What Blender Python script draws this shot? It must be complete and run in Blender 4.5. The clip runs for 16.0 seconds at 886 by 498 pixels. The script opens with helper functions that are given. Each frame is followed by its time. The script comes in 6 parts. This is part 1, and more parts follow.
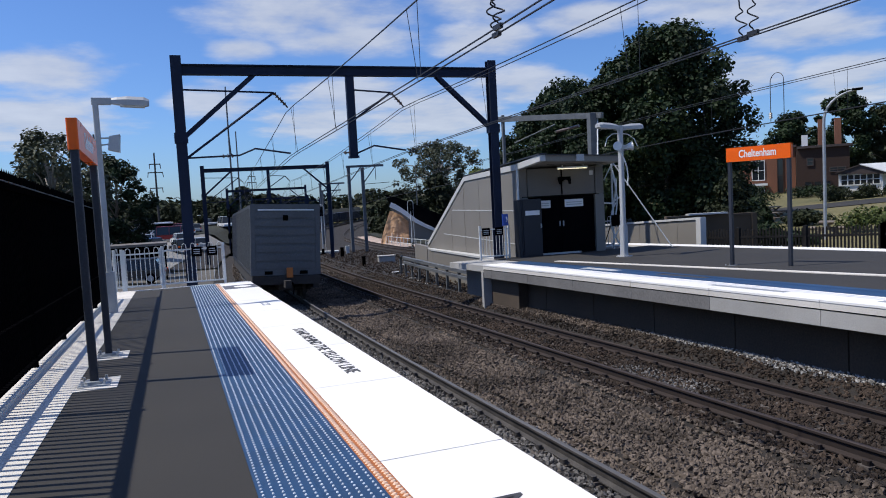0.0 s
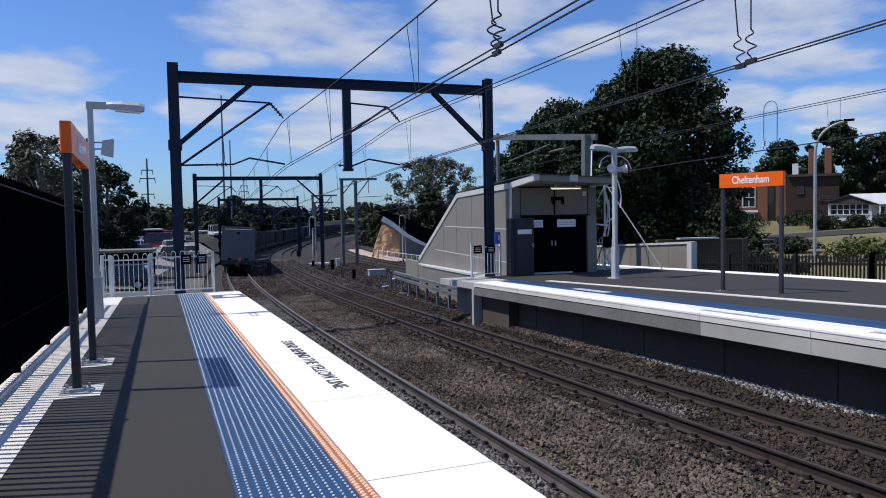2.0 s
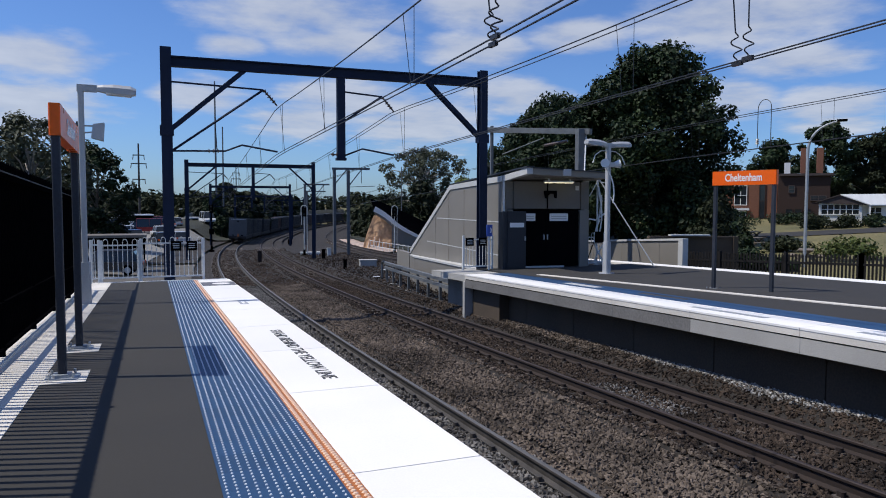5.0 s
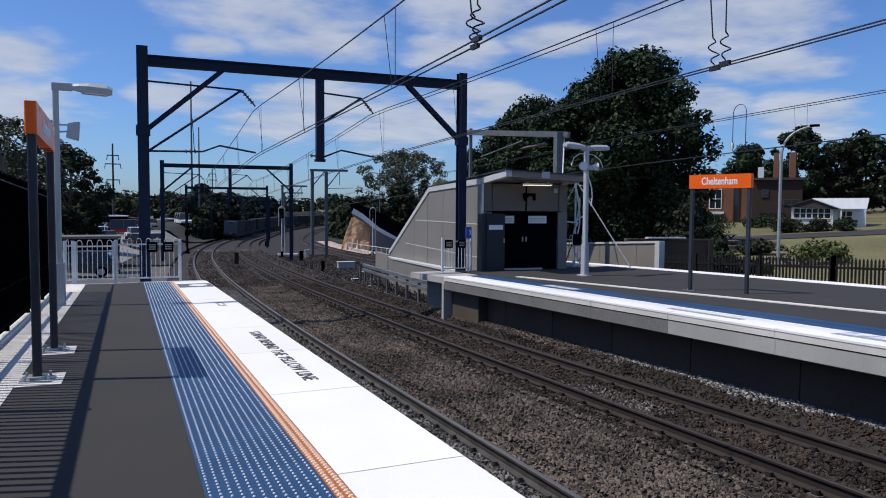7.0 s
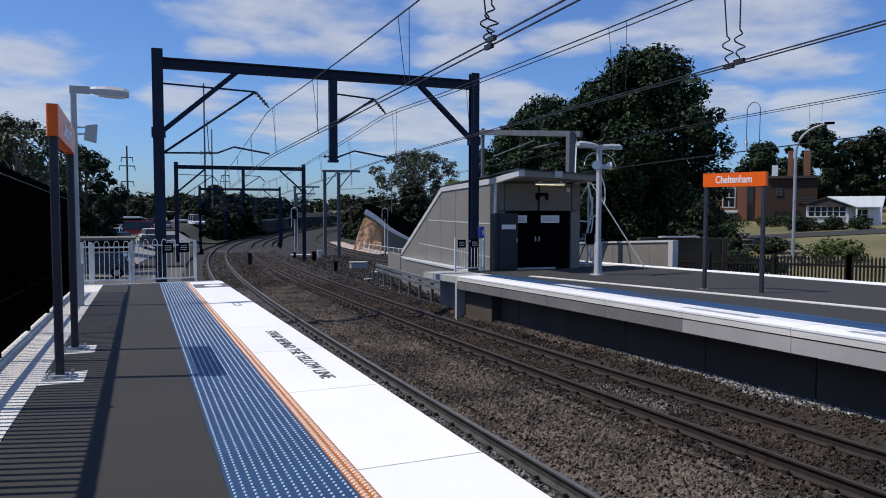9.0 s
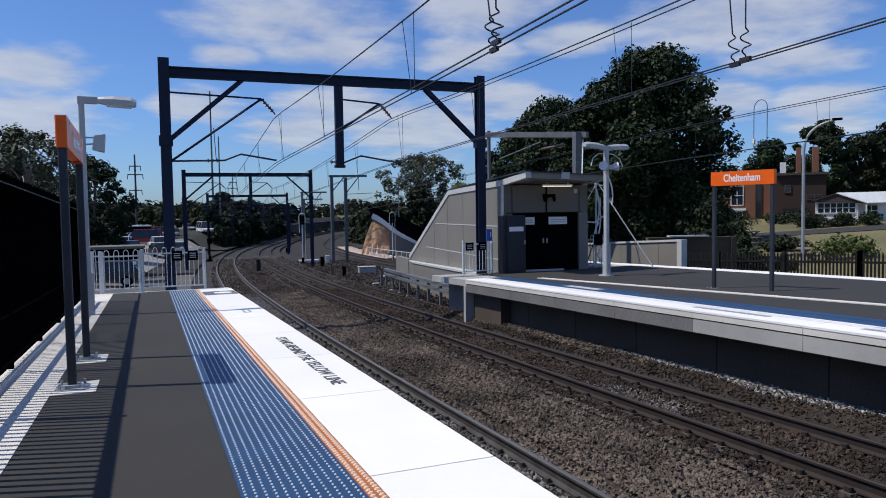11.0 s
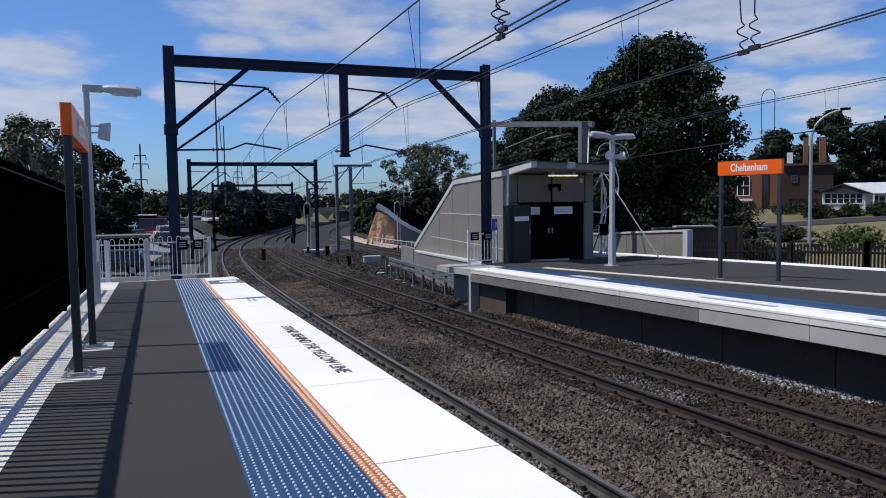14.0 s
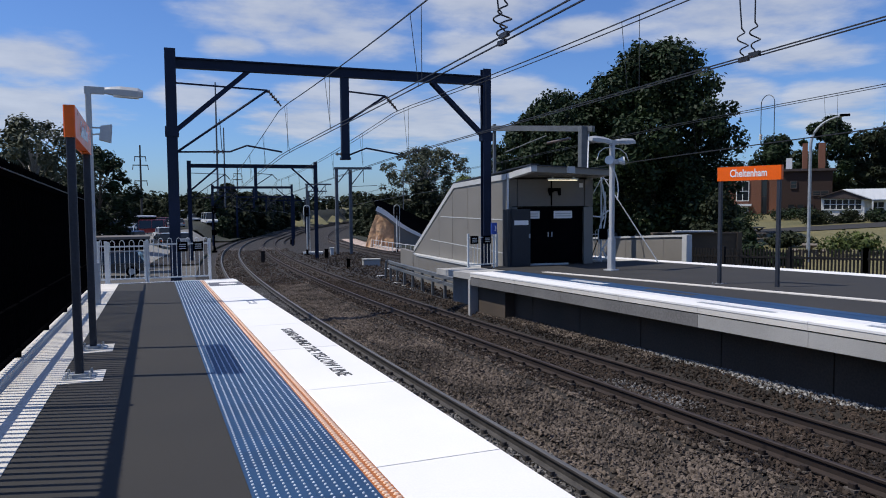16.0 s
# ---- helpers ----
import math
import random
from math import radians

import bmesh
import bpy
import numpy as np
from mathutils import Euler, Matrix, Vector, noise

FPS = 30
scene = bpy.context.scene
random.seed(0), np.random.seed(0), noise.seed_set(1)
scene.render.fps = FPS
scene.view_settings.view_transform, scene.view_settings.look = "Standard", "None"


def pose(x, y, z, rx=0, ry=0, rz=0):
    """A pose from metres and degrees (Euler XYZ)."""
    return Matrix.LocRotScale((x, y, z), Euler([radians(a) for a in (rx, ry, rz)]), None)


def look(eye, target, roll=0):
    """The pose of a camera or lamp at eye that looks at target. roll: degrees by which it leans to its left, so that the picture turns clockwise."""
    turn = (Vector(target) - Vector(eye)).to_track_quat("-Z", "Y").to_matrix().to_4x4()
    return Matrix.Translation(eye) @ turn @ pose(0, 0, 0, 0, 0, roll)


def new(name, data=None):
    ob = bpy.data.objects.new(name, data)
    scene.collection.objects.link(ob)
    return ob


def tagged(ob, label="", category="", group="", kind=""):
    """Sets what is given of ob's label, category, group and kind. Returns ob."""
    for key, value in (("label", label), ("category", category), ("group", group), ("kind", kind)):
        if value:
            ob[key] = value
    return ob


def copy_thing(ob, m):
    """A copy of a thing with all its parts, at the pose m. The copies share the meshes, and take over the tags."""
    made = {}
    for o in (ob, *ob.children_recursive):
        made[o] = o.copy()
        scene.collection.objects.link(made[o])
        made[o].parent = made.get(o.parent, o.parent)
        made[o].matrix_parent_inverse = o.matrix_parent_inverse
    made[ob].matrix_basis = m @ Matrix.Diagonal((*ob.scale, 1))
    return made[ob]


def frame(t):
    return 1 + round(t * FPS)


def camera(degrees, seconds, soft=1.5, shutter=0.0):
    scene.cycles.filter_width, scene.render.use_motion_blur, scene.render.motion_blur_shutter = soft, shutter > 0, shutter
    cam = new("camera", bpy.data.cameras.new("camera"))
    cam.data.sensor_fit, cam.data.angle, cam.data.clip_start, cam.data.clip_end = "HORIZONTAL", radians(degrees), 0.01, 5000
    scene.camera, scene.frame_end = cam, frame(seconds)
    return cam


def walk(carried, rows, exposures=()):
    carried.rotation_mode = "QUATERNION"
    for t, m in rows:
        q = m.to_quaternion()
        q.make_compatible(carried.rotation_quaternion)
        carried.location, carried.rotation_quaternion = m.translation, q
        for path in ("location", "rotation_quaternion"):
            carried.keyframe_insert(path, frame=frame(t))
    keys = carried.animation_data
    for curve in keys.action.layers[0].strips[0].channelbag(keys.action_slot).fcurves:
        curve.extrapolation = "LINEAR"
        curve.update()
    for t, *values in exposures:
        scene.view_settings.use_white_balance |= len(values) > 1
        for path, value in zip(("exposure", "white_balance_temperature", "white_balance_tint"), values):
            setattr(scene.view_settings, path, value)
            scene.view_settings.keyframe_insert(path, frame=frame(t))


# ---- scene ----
cam = camera(63.4, 16.0, soft=1.0)
PATH = [
    (0.0, pose(-0.014, -0.082, 1.594, 86.04, 2.99, -20.78)),
    (0.5, pose(-0.012, -0.054, 1.597, 85.30, 2.46, -20.10)),
    (1.0, pose(-0.009, -0.038, 1.597, 86.26, 1.55, -20.43)),
    (1.5, pose(-0.020, -0.029, 1.600, 86.79, 1.52, -20.46)),
    (2.0, pose(-0.024, -0.015, 1.601, 87.28, 1.06, -21.43)),
    (2.5, pose(-0.029, 0.027, 1.598, 86.13, 1.79, -21.34)),
    (3.0, pose(-0.015, 0.008, 1.596, 87.02, 0.78, -20.16)),
    (3.5, pose(-0.000, -0.000, 1.600, 87.40, -0.00, -20.90)),
    (4.0, pose(0.006, 0.015, 1.610, 86.93, -0.05, -21.53)),
    (6.5, pose(-0.047, 0.040, 1.587, 86.63, -0.72, -23.01)),
    (7.0, pose(-0.051, 0.041, 1.591, 86.80, -0.39, -23.79)),
    (7.5, pose(-0.058, 0.029, 1.588, 86.95, -0.38, -23.40)),
    (8.0, pose(-0.080, 0.026, 1.592, 86.12, -0.59, -23.00)),
    (8.5, pose(-0.092, 0.005, 1.583, 86.78, -0.40, -22.80)),
    (9.0, pose(-0.108, 0.007, 1.581, 86.81, -0.12, -22.86)),
    (11.5, pose(-0.114, 0.017, 1.595, 87.07, 1.03, -22.19)),
    (12.0, pose(-0.110, 0.038, 1.596, 86.98, 1.10, -22.15)),
    (12.5, pose(-0.113, 0.029, 1.590, 86.86, 0.78, -21.62)),
    (13.0, pose(-0.114, 0.026, 1.596, 86.82, 1.00, -21.54)),
    (13.5, pose(-0.119, 0.020, 1.584, 86.55, 0.83, -21.74)),
    (14.0, pose(-0.112, 0.040, 1.577, 86.26, 0.77, -21.90)),
    (14.5, pose(-0.111, 0.040, 1.584, 86.23, 0.85, -21.98)),
    (15.0, pose(-0.114, 0.039, 1.585, 85.89, 0.97, -21.73)),
    (15.5, pose(-0.127, 0.034, 1.591, 86.32, 0.78, -21.57)),
    (16.0, pose(-0.139, 0.020, 1.590, 86.51, 0.39, -21.95)),
]
walk(cam, PATH, [(0.0, -0.1), (2.0, -0.07), (3.4, -0.1), (4.2, -0.18), (6.5, -0.23), (16.0, -0.23)])

# ---- light ----
SUN = Vector((-1.5, 0.5, 2.7)).normalized()
sun_data = bpy.data.lights.new("sun", "SUN")
sun_data.energy, sun_data.angle, sun_data.color = 4.7, radians(0.53), (1.0, 0.95, 0.87)
sun = new("sun", sun_data)
sun.matrix_world = look((0, 0, 0), -SUN)

world = bpy.data.worlds.new("sky")
scene.world = world
world.use_nodes = True


def build_sky():
    nt = world.node_tree
    n, l = nt.nodes, nt.links
    n.clear()
    out, bg = n.new("ShaderNodeOutputWorld"), n.new("ShaderNodeBackground")
    sky = n.new("ShaderNodeTexSky")
    sky.sky_type, sky.sun_disc = "NISHITA", False
    sky.sun_elevation = math.asin(SUN.z)
    sky.sun_rotation = math.atan2(SUN.x, SUN.y)
    sky.dust_density, sky.ozone_density, sky.air_density = 0.6, 2.0, 1.0
    tc = n.new("ShaderNodeTexCoord")
    sep = n.new("ShaderNodeSeparateXYZ")
    l.new(tc.outputs["Generated"], sep.inputs[0])

    def math_node(op, a, b=None, c=None):
        m = n.new("ShaderNodeMath")
        m.operation = op
        for i, v in enumerate((a, b, c)):
            if v is None:
                continue
            if isinstance(v, (int, float)):
                m.inputs[i].default_value = v
            else:
                l.new(v, m.inputs[i])
        return m.outputs[0]

    # cloud deck: the view ray meets a flat layer overhead, broken into banks of cumulus
    up = math_node("MAXIMUM", math_node("ADD", sep.outputs[2], 0.10), 0.03)
    px, py = math_node("DIVIDE", sep.outputs[0], up), math_node("DIVIDE", sep.outputs[1], up)
    comb = n.new("ShaderNodeCombineXYZ")
    l.new(px, comb.inputs[0]), l.new(py, comb.inputs[1])
    big, small = n.new("ShaderNodeTexNoise"), n.new("ShaderNodeTexNoise")
    for t, sc, det in ((big, 0.8, 4.0), (small, 2.3, 9.0)):
        t.inputs["Scale"].default_value, t.inputs["Detail"].default_value = sc, det
        t.inputs["Roughness"].default_value = 0.58
        l.new(comb.outputs[0], t.inputs["Vector"])
    az = math_node("ARCTAN2", sep.outputs[0], sep.outputs[1])
    el = math_node("ARCSINE", sep.outputs[2])
    bank = None
    for a, e, wa, we in CLOUDS:
        dx = math_node("DIVIDE", math_node("SUBTRACT", az, a), wa)
        dy = math_node("DIVIDE", math_node("SUBTRACT", el, e), we)
        r2 = math_node("ADD", math_node("MULTIPLY", dx, dx), math_node("MULTIPLY", dy, dy))
        m = math_node("SUBTRACT", 1.0, math_node("MULTIPLY", r2, 0.55))
        bank = m if bank is None else math_node("SMOOTH_MAX", bank, m, 0.25)
    # away from the banks the deck goes on as scattered cloud
    deck = math_node("MULTIPLY_ADD", big.outputs[0], 2.6, -1.15)
    away = math_node("MULTIPLY", math_node("MAXIMUM", math_node("SUBTRACT", math_node("ABSOLUTE", math_node("SUBTRACT", az, 0.36)), 0.75), 0.0), 4.0)
    high = math_node("MULTIPLY", math_node("MAXIMUM", math_node("SUBTRACT", el, 0.34), 0.0), 6.0)
    out_of = math_node("MINIMUM", math_node("MAXIMUM", away, high), 1.0)
    body = math_node("ADD", math_node("MULTIPLY", math_node("MAXIMUM", bank, -0.6), math_node("SUBTRACT", 1.0, out_of)), math_node("MULTIPLY", deck, out_of))
    mix = math_node("ADD", body, math_node("MULTIPLY_ADD", small.outputs[0], 2.4, -1.2))
    ramp = n.new("ShaderNodeValToRGB")
    ramp.color_ramp.interpolation = "EASE"
    ramp.color_ramp.elements[0].position, ramp.color_ramp.elements[1].position = 0.02, 1.0
    l.new(mix, ramp.inputs[0])
    shade = n.new("ShaderNodeValToRGB")
    shade.color_ramp.elements[0].position, shade.color_ramp.elements[1].position = 0.3, 0.75
    shade.color_ramp.elements[0].color, shade.color_ramp.elements[1].color = (5.2, 5.7, 6.9, 1), (7.4, 7.8, 8.7, 1)
    l.new(small.outputs[0], shade.inputs[0])
    blend = n.new("ShaderNodeMix")
    blend.data_type = "RGBA"
    tint = n.new("ShaderNodeMix")
    tint.data_type, tint.blend_type = "RGBA", "MULTIPLY"
    tint.inputs[0].default_value, tint.inputs[7].default_value = 1.0, (0.68, 0.97, 1.5, 1)
    l.new(sky.outputs[0], tint.inputs[6])
    l.new(math_node("MULTIPLY", ramp.outputs[0], 0.8), blend.inputs[0])
    l.new(tint.outputs[2], blend.inputs[6]), l.new(shade.outputs[0], blend.inputs[7])
    l.new(blend.outputs[2], bg.inputs[0])
    bg.inputs[1].default_value = 0.1
    l.new(bg.outputs[0], out.inputs[0])


# banks of cloud: azimuth, height, half width, half depth in radians
CLOUDS = [(-0.125, 0.178, 0.075, 0.027), (-0.151, 0.118, 0.1, 0.036), (0.192, 0.25, 0.127, 0.035), (0.238, 0.219, 0.09, 0.024), (0.455, 0.27, 0.097, 0.032), (0.106, 0.209, 0.041, 0.014),
          (0.432, 0.211, 0.067, 0.022), (0.253, 0.145, 0.09, 0.03), (0.354, 0.116, 0.097, 0.039), (0.062, 0.143, 0.052, 0.022), (0.779, 0.238, 0.125, 0.036), (0.844, 0.178, 0.07, 0.02),
          (0.569, 0.227, 0.06, 0.022), (0.765, 0.138, 0.045, 0.024), (0.881, 0.117, 0.06, 0.032), (0.191, 0.114, 0.067, 0.024), (0.478, 0.149, 0.07, 0.024)]
build_sky()


# ---- materials ----
def material(name, color, rough=0.7, metal=0.0, fine=40.0, broad=1.5, vary=0.25, bump=0.15, tint=None, spec=0.5, stretch=(1, 1, 1), random_ob=0.0, dist=0.01):
    """A surface with grain at two scales: fine and broad are noise scales per metre."""
    m = bpy.data.materials.new(name)
    m.use_nodes = True
    n, l = m.node_tree.nodes, m.node_tree.links
    b = n["Principled BSDF"]
    b.inputs["Metallic"].default_value = metal
    b.inputs["Specular IOR Level"].default_value = spec
    tc, mp = n.new("ShaderNodeTexCoord"), n.new("ShaderNodeMapping")
    mp.inputs["Scale"].default_value = stretch
    l.new(tc.outputs["Object"], mp.inputs[0])
    f, g = n.new("ShaderNodeTexNoise"), n.new("ShaderNodeTexNoise")
    f.inputs["Scale"].default_value, f.inputs["Detail"].default_value = fine, 4.0
    g.inputs["Scale"].default_value, g.inputs["Detail"].default_value = broad, 5.0
    l.new(mp.outputs[0], f.inputs["Vector"]), l.new(mp.outputs[0], g.inputs["Vector"])
    add = n.new("ShaderNodeMath")
    add.operation = "ADD"
    l.new(f.outputs[0], add.inputs[0]), l.new(g.outputs[0], add.inputs[1])
    ramp = n.new("ShaderNodeMapRange")
    ramp.inputs[1].default_value, ramp.inputs[2].default_value = 0.65, 1.35
    l.new(add.outputs[0], ramp.inputs[0])
    mix = n.new("ShaderNodeMix")
    mix.data_type = "RGBA"
    second = tint or color
    mix.inputs[6].default_value = (*[c * (1 - vary) for c in color], 1)
    mix.inputs[7].default_value = (*[min(1.0, c * (1 + vary)) for c in second], 1)
    l.new(ramp.outputs[0], mix.inputs[0])
    col = mix.outputs[2]
    if random_ob:
        info, hsv, mr = n.new("ShaderNodeObjectInfo"), n.new("ShaderNodeHueSaturation"), n.new("ShaderNodeMapRange")
        mr.inputs[3].default_value, mr.inputs[4].default_value = 1 - random_ob, 1 + random_ob
        l.new(info.outputs["Random"], mr.inputs[0]), l.new(mr.outputs[0], hsv.inputs["Value"]), l.new(col, hsv.inputs["Color"])
        col = hsv.outputs[0]
    l.new(col, b.inputs["Base Color"])
    rr = n.new("ShaderNodeMapRange")
    rr.inputs[3].default_value, rr.inputs[4].default_value = max(0.02, rough - 0.1), min(1.0, rough + 0.1)
    l.new(g.outputs[0], rr.inputs[0]), l.new(rr.outputs[0], b.inputs["Roughness"])
    if bump:
        bp = n.new("ShaderNodeBump")
        bp.inputs["Strength"].default_value, bp.inputs["Distance"].default_value = bump, dist
        l.new(f.outputs[0], bp.inputs["Height"]), l.new(bp.outputs[0], b.inputs["Normal"])
    return m


def island_material(name, dark, light, rough=0.8, spec=0.3, translucent=0.0, patch=0.0):
    """Colour that differs from piece to piece of one mesh."""
    m = bpy.data.materials.new(name)
    m.use_nodes = True
    n, l = m.node_tree.nodes, m.node_tree.links
    b = n["Principled BSDF"]
    geo, mix = n.new("ShaderNodeNewGeometry"), n.new("ShaderNodeMix")
    mix.data_type = "RGBA"
    mix.inputs[6].default_value, mix.inputs[7].default_value = (*dark, 1), (*light, 1)
    if patch:
        tc, t, mr, av = n.new("ShaderNodeTexCoord"), n.new("ShaderNodeTexNoise"), n.new("ShaderNodeMapRange"), n.new("ShaderNodeMath")
        t.inputs["Scale"].default_value, t.inputs["Detail"].default_value = patch, 3.0
        l.new(tc.outputs["Object"], t.inputs["Vector"])
        mr.inputs[1].default_value, mr.inputs[2].default_value = 0.35, 0.65
        l.new(t.outputs[0], mr.inputs[0])
        av.operation = "MULTIPLY_ADD"
        av.inputs[1].default_value = 0.5
        half = n.new("ShaderNodeMath")
        half.operation = "MULTIPLY"
        half.inputs[1].default_value = 0.5
        l.new(mr.outputs[0], half.inputs[0])
        l.new(geo.outputs["Random Per Island"], av.inputs[0]), l.new(half.outputs[0], av.inputs[2])
        l.new(av.outputs[0], mix.inputs[0])
    else:
        l.new(geo.outputs["Random Per Island"], mix.inputs[0])
    l.new(mix.outputs[2], b.inputs["Base Color"])
    b.inputs["Roughness"].default_value, b.inputs["Specular IOR Level"].default_value = rough, spec
    if translucent:
        tr, ms, out = n.new("ShaderNodeBsdfTranslucent"), n.new("ShaderNodeMixShader"), n["Material Output"]
        l.new(mix.outputs[2], tr.inputs[0])
        ms.inputs[0].default_value = translucent
        l.new(b.outputs[0], ms.inputs[1]), l.new(tr.outputs[0], ms.inputs[2]), l.new(ms.outputs[0], out.inputs[0])
    return m


def glow(name, color, strength):
    m = bpy.data.materials.new(name)
    m.use_nodes = True
    b = m.node_tree.nodes["Principled BSDF"]
    b.inputs["Base Color"].default_value = (*color, 1)
    b.inputs["Emission Color"].default_value, b.inputs["Emission Strength"].default_value = (*color, 1), strength
    return m


def glass(name, color=(0.02, 0.025, 0.03)):
    m = bpy.data.materials.new(name)
    m.use_nodes = True
    b = m.node_tree.nodes["Principled BSDF"]
    b.inputs["Base Color"].default_value, b.inputs["Roughness"].default_value = (*color, 1), 0.05
    return m


ASPHALT = material("asphalt", (0.0285, 0.0262, 0.0236), 0.9, fine=160, broad=0.7, vary=0.3, bump=0.4, dist=0.004)
CONCRETE = material("concrete", (0.36, 0.35, 0.33), 0.85, fine=60, broad=1.1, vary=0.2, bump=0.2)
PALE_CONCRETE = material("pale_concrete", (0.62, 0.585, 0.53), 0.85, fine=60, broad=0.8, vary=0.16, bump=0.2)
# blotchy concrete, base colour lowered to deepen the shade below the platform edge
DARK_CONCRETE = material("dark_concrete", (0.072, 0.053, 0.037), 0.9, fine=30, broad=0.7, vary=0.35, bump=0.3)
WHITE_PAINT = material("white_paint", (0.82, 0.8, 0.77), 0.6, fine=70, broad=0.8, vary=0.04, bump=0.12, random_ob=0.02)
LINE_PAINT = material("black_paint", (0.05, 0.05, 0.055), 0.7, fine=80, vary=0.3)
BLUE_TILE = material("blue_tile", (0.0145, 0.053, 0.128), 0.55, fine=90, broad=0.7, vary=0.2, bump=0.1, random_ob=0.1)
STUD = material("stud", (0.72, 0.76, 0.8), 0.4, fine=90, vary=0.2, bump=0.0)
ORANGE_TILE = material("orange_tile", (0.42, 0.13, 0.025), 0.55, fine=90, vary=0.25, random_ob=0.06)
ORANGE_STUD = material("orange_stud", (0.8, 0.56, 0.4), 0.5, fine=90, vary=0.2, bump=0.0)
BLACK_STEEL = material("black_steel", (0.0025, 0.0025, 0.003), 0.7, fine=50, vary=0.3, bump=0.05, spec=0.0)
NAVY_STEEL = material("navy_steel", (0.011, 0.0185, 0.042), 0.6, spec=0.2, fine=30, broad=1.2, vary=0.35, bump=0.1)
POST_STEEL = material("post_steel", (0.03, 0.034, 0.045), 0.5, spec=0.3, fine=40, vary=0.25, bump=0.05)
DULL_GALV = material("dull_galvanised", (0.13, 0.14, 0.15), 0.6, metal=0.2, fine=25, broad=3, vary=0.25, bump=0.08, spec=0.3)
GALV = material("galvanised", (0.36, 0.38, 0.4), 0.5, metal=0.35, fine=25, broad=3, vary=0.2, bump=0.08)
WHITE_STEEL = material("white_steel", (0.62, 0.63, 0.62), 0.45, fine=40, vary=0.12, bump=0.05)
ORANGE_SIGN = material("orange_sign", (0.85, 0.12, 0.003), 0.3, fine=20, vary=0.06, bump=0.0, spec=0.3)
SIGN_WHITE = material("sign_white", (0.8, 0.8, 0.8), 0.2, fine=20, vary=0.03, bump=0.0)
RAIL_SIDE = material("rail_side", (0.03, 0.027, 0.026), 0.75, fine=60, broad=4, vary=0.35, tint=(0.055, 0.05, 0.047))
RUST_RAIL = material("rusty_rail", (0.022, 0.0135, 0.0105), 0.85, fine=60, broad=4, vary=0.4)
RUST_TOP = material("rust_top", (0.05, 0.036, 0.03), 0.6, metal=0.3, fine=30, vary=0.3, bump=0.03)
RAIL_TOP = material("rail_top", (0.13, 0.125, 0.12), 0.55, metal=0.3, fine=30, vary=0.2, bump=0.03, stretch=(4, 0.2, 1))
SLEEPER = material("sleeper", (0.09, 0.075, 0.065), 0.9, fine=50, vary=0.3, random_ob=0.2)
BALLAST = material("ballast_bed", (0.019, 0.0152, 0.0128), 0.95, fine=9, broad=0.35, vary=0.75, bump=1.0, dist=0.05)
STONES = island_material("ballast_stone", (0.009, 0.007, 0.0055), (0.205, 0.162, 0.13), 0.9, patch=0.5)
GREY_STONES = island_material("ballast_grey", (0.016, 0.015, 0.0145), (0.27, 0.256, 0.245), 0.9, patch=0.5)
BROWN_STONES = island_material("ballast_brown", (0.0045, 0.0034, 0.0027), (0.082, 0.058, 0.043), 0.9, patch=0.6)
PALE_STONES = island_material("pale_stone", (0.05, 0.05, 0.05), (0.4, 0.385, 0.37), 0.9)
HUT_PANEL = material("hut_panel", (0.2, 0.185, 0.163), 0.6, fine=25, broad=0.8, vary=0.1, bump=0.05, random_ob=0.04)
# browner panel tone, darkened further to carry the deep shade on the front
HUT_PANEL_DARK = material("hut_panel_dark", (0.155, 0.135, 0.112), 0.6, fine=25, broad=0.8, vary=0.1, bump=0.05)
HUT_CAP = material("hut_cap", (0.5, 0.5, 0.49), 0.55, fine=25, vary=0.1)
DOOR_DARK = material("door_dark", (0.004, 0.004, 0.005), 0.7, fine=30, vary=0.3, spec=0.0)
CABINET = material("cabinet_steel", (0.009, 0.012, 0.02), 0.5, fine=30, vary=0.2)
GRASS = material("lawn", (0.085, 0.095, 0.03), 0.95, fine=6, broad=0.12, vary=0.4, bump=0.5, tint=(0.15, 0.125, 0.055), dist=0.05)
ROCK = material("sandstone", (0.6, 0.34, 0.18), 0.9, fine=2.0, broad=0.35, vary=0.25, bump=0.5, dist=0.15, tint=(0.66, 0.42, 0.24))
# hall brick, with the shade on its darker wing in the colour
BRICK = material("brick", (0.036, 0.019, 0.014), 0.9, fine=8, broad=0.3, vary=0.25, bump=0.3)
TILE_ROOF = material("tile_roof", (0.06, 0.045, 0.042), 0.85, fine=5, broad=0.5, vary=0.3)
WHITE_WALL = material("white_wall", (0.7, 0.7, 0.68), 0.7, fine=10, broad=0.5, vary=0.08)
IRON_ROOF = material("iron_roof", (0.62, 0.63, 0.62), 0.45, fine=10, broad=0.4, vary=0.1, stretch=(6, 0.3, 1))
PALE_BARK = material("pale_bark", (0.36, 0.33, 0.29), 0.9, fine=10, broad=1.5, vary=0.35, bump=0.4, dist=0.03)
BARK = material("bark", (0.16, 0.13, 0.1), 0.95, fine=14, broad=2, vary=0.4, bump=0.8, dist=0.03)
LEAF_DARK = island_material("leaf_dark", (0.004, 0.009, 0.0035), (0.03, 0.052, 0.018), 0.6, 0.2, 0.06, patch=0.4)
LEAF_GUM = island_material("leaf_gum", (0.02, 0.026, 0.016), (0.13, 0.142, 0.09), 0.6, 0.2, 0.06, patch=0.4)
LEAF_SCRUB = island_material("leaf_scrub", (0.009, 0.013, 0.007), (0.045, 0.055, 0.026), 0.7, 0.15, 0.05, patch=0.2)
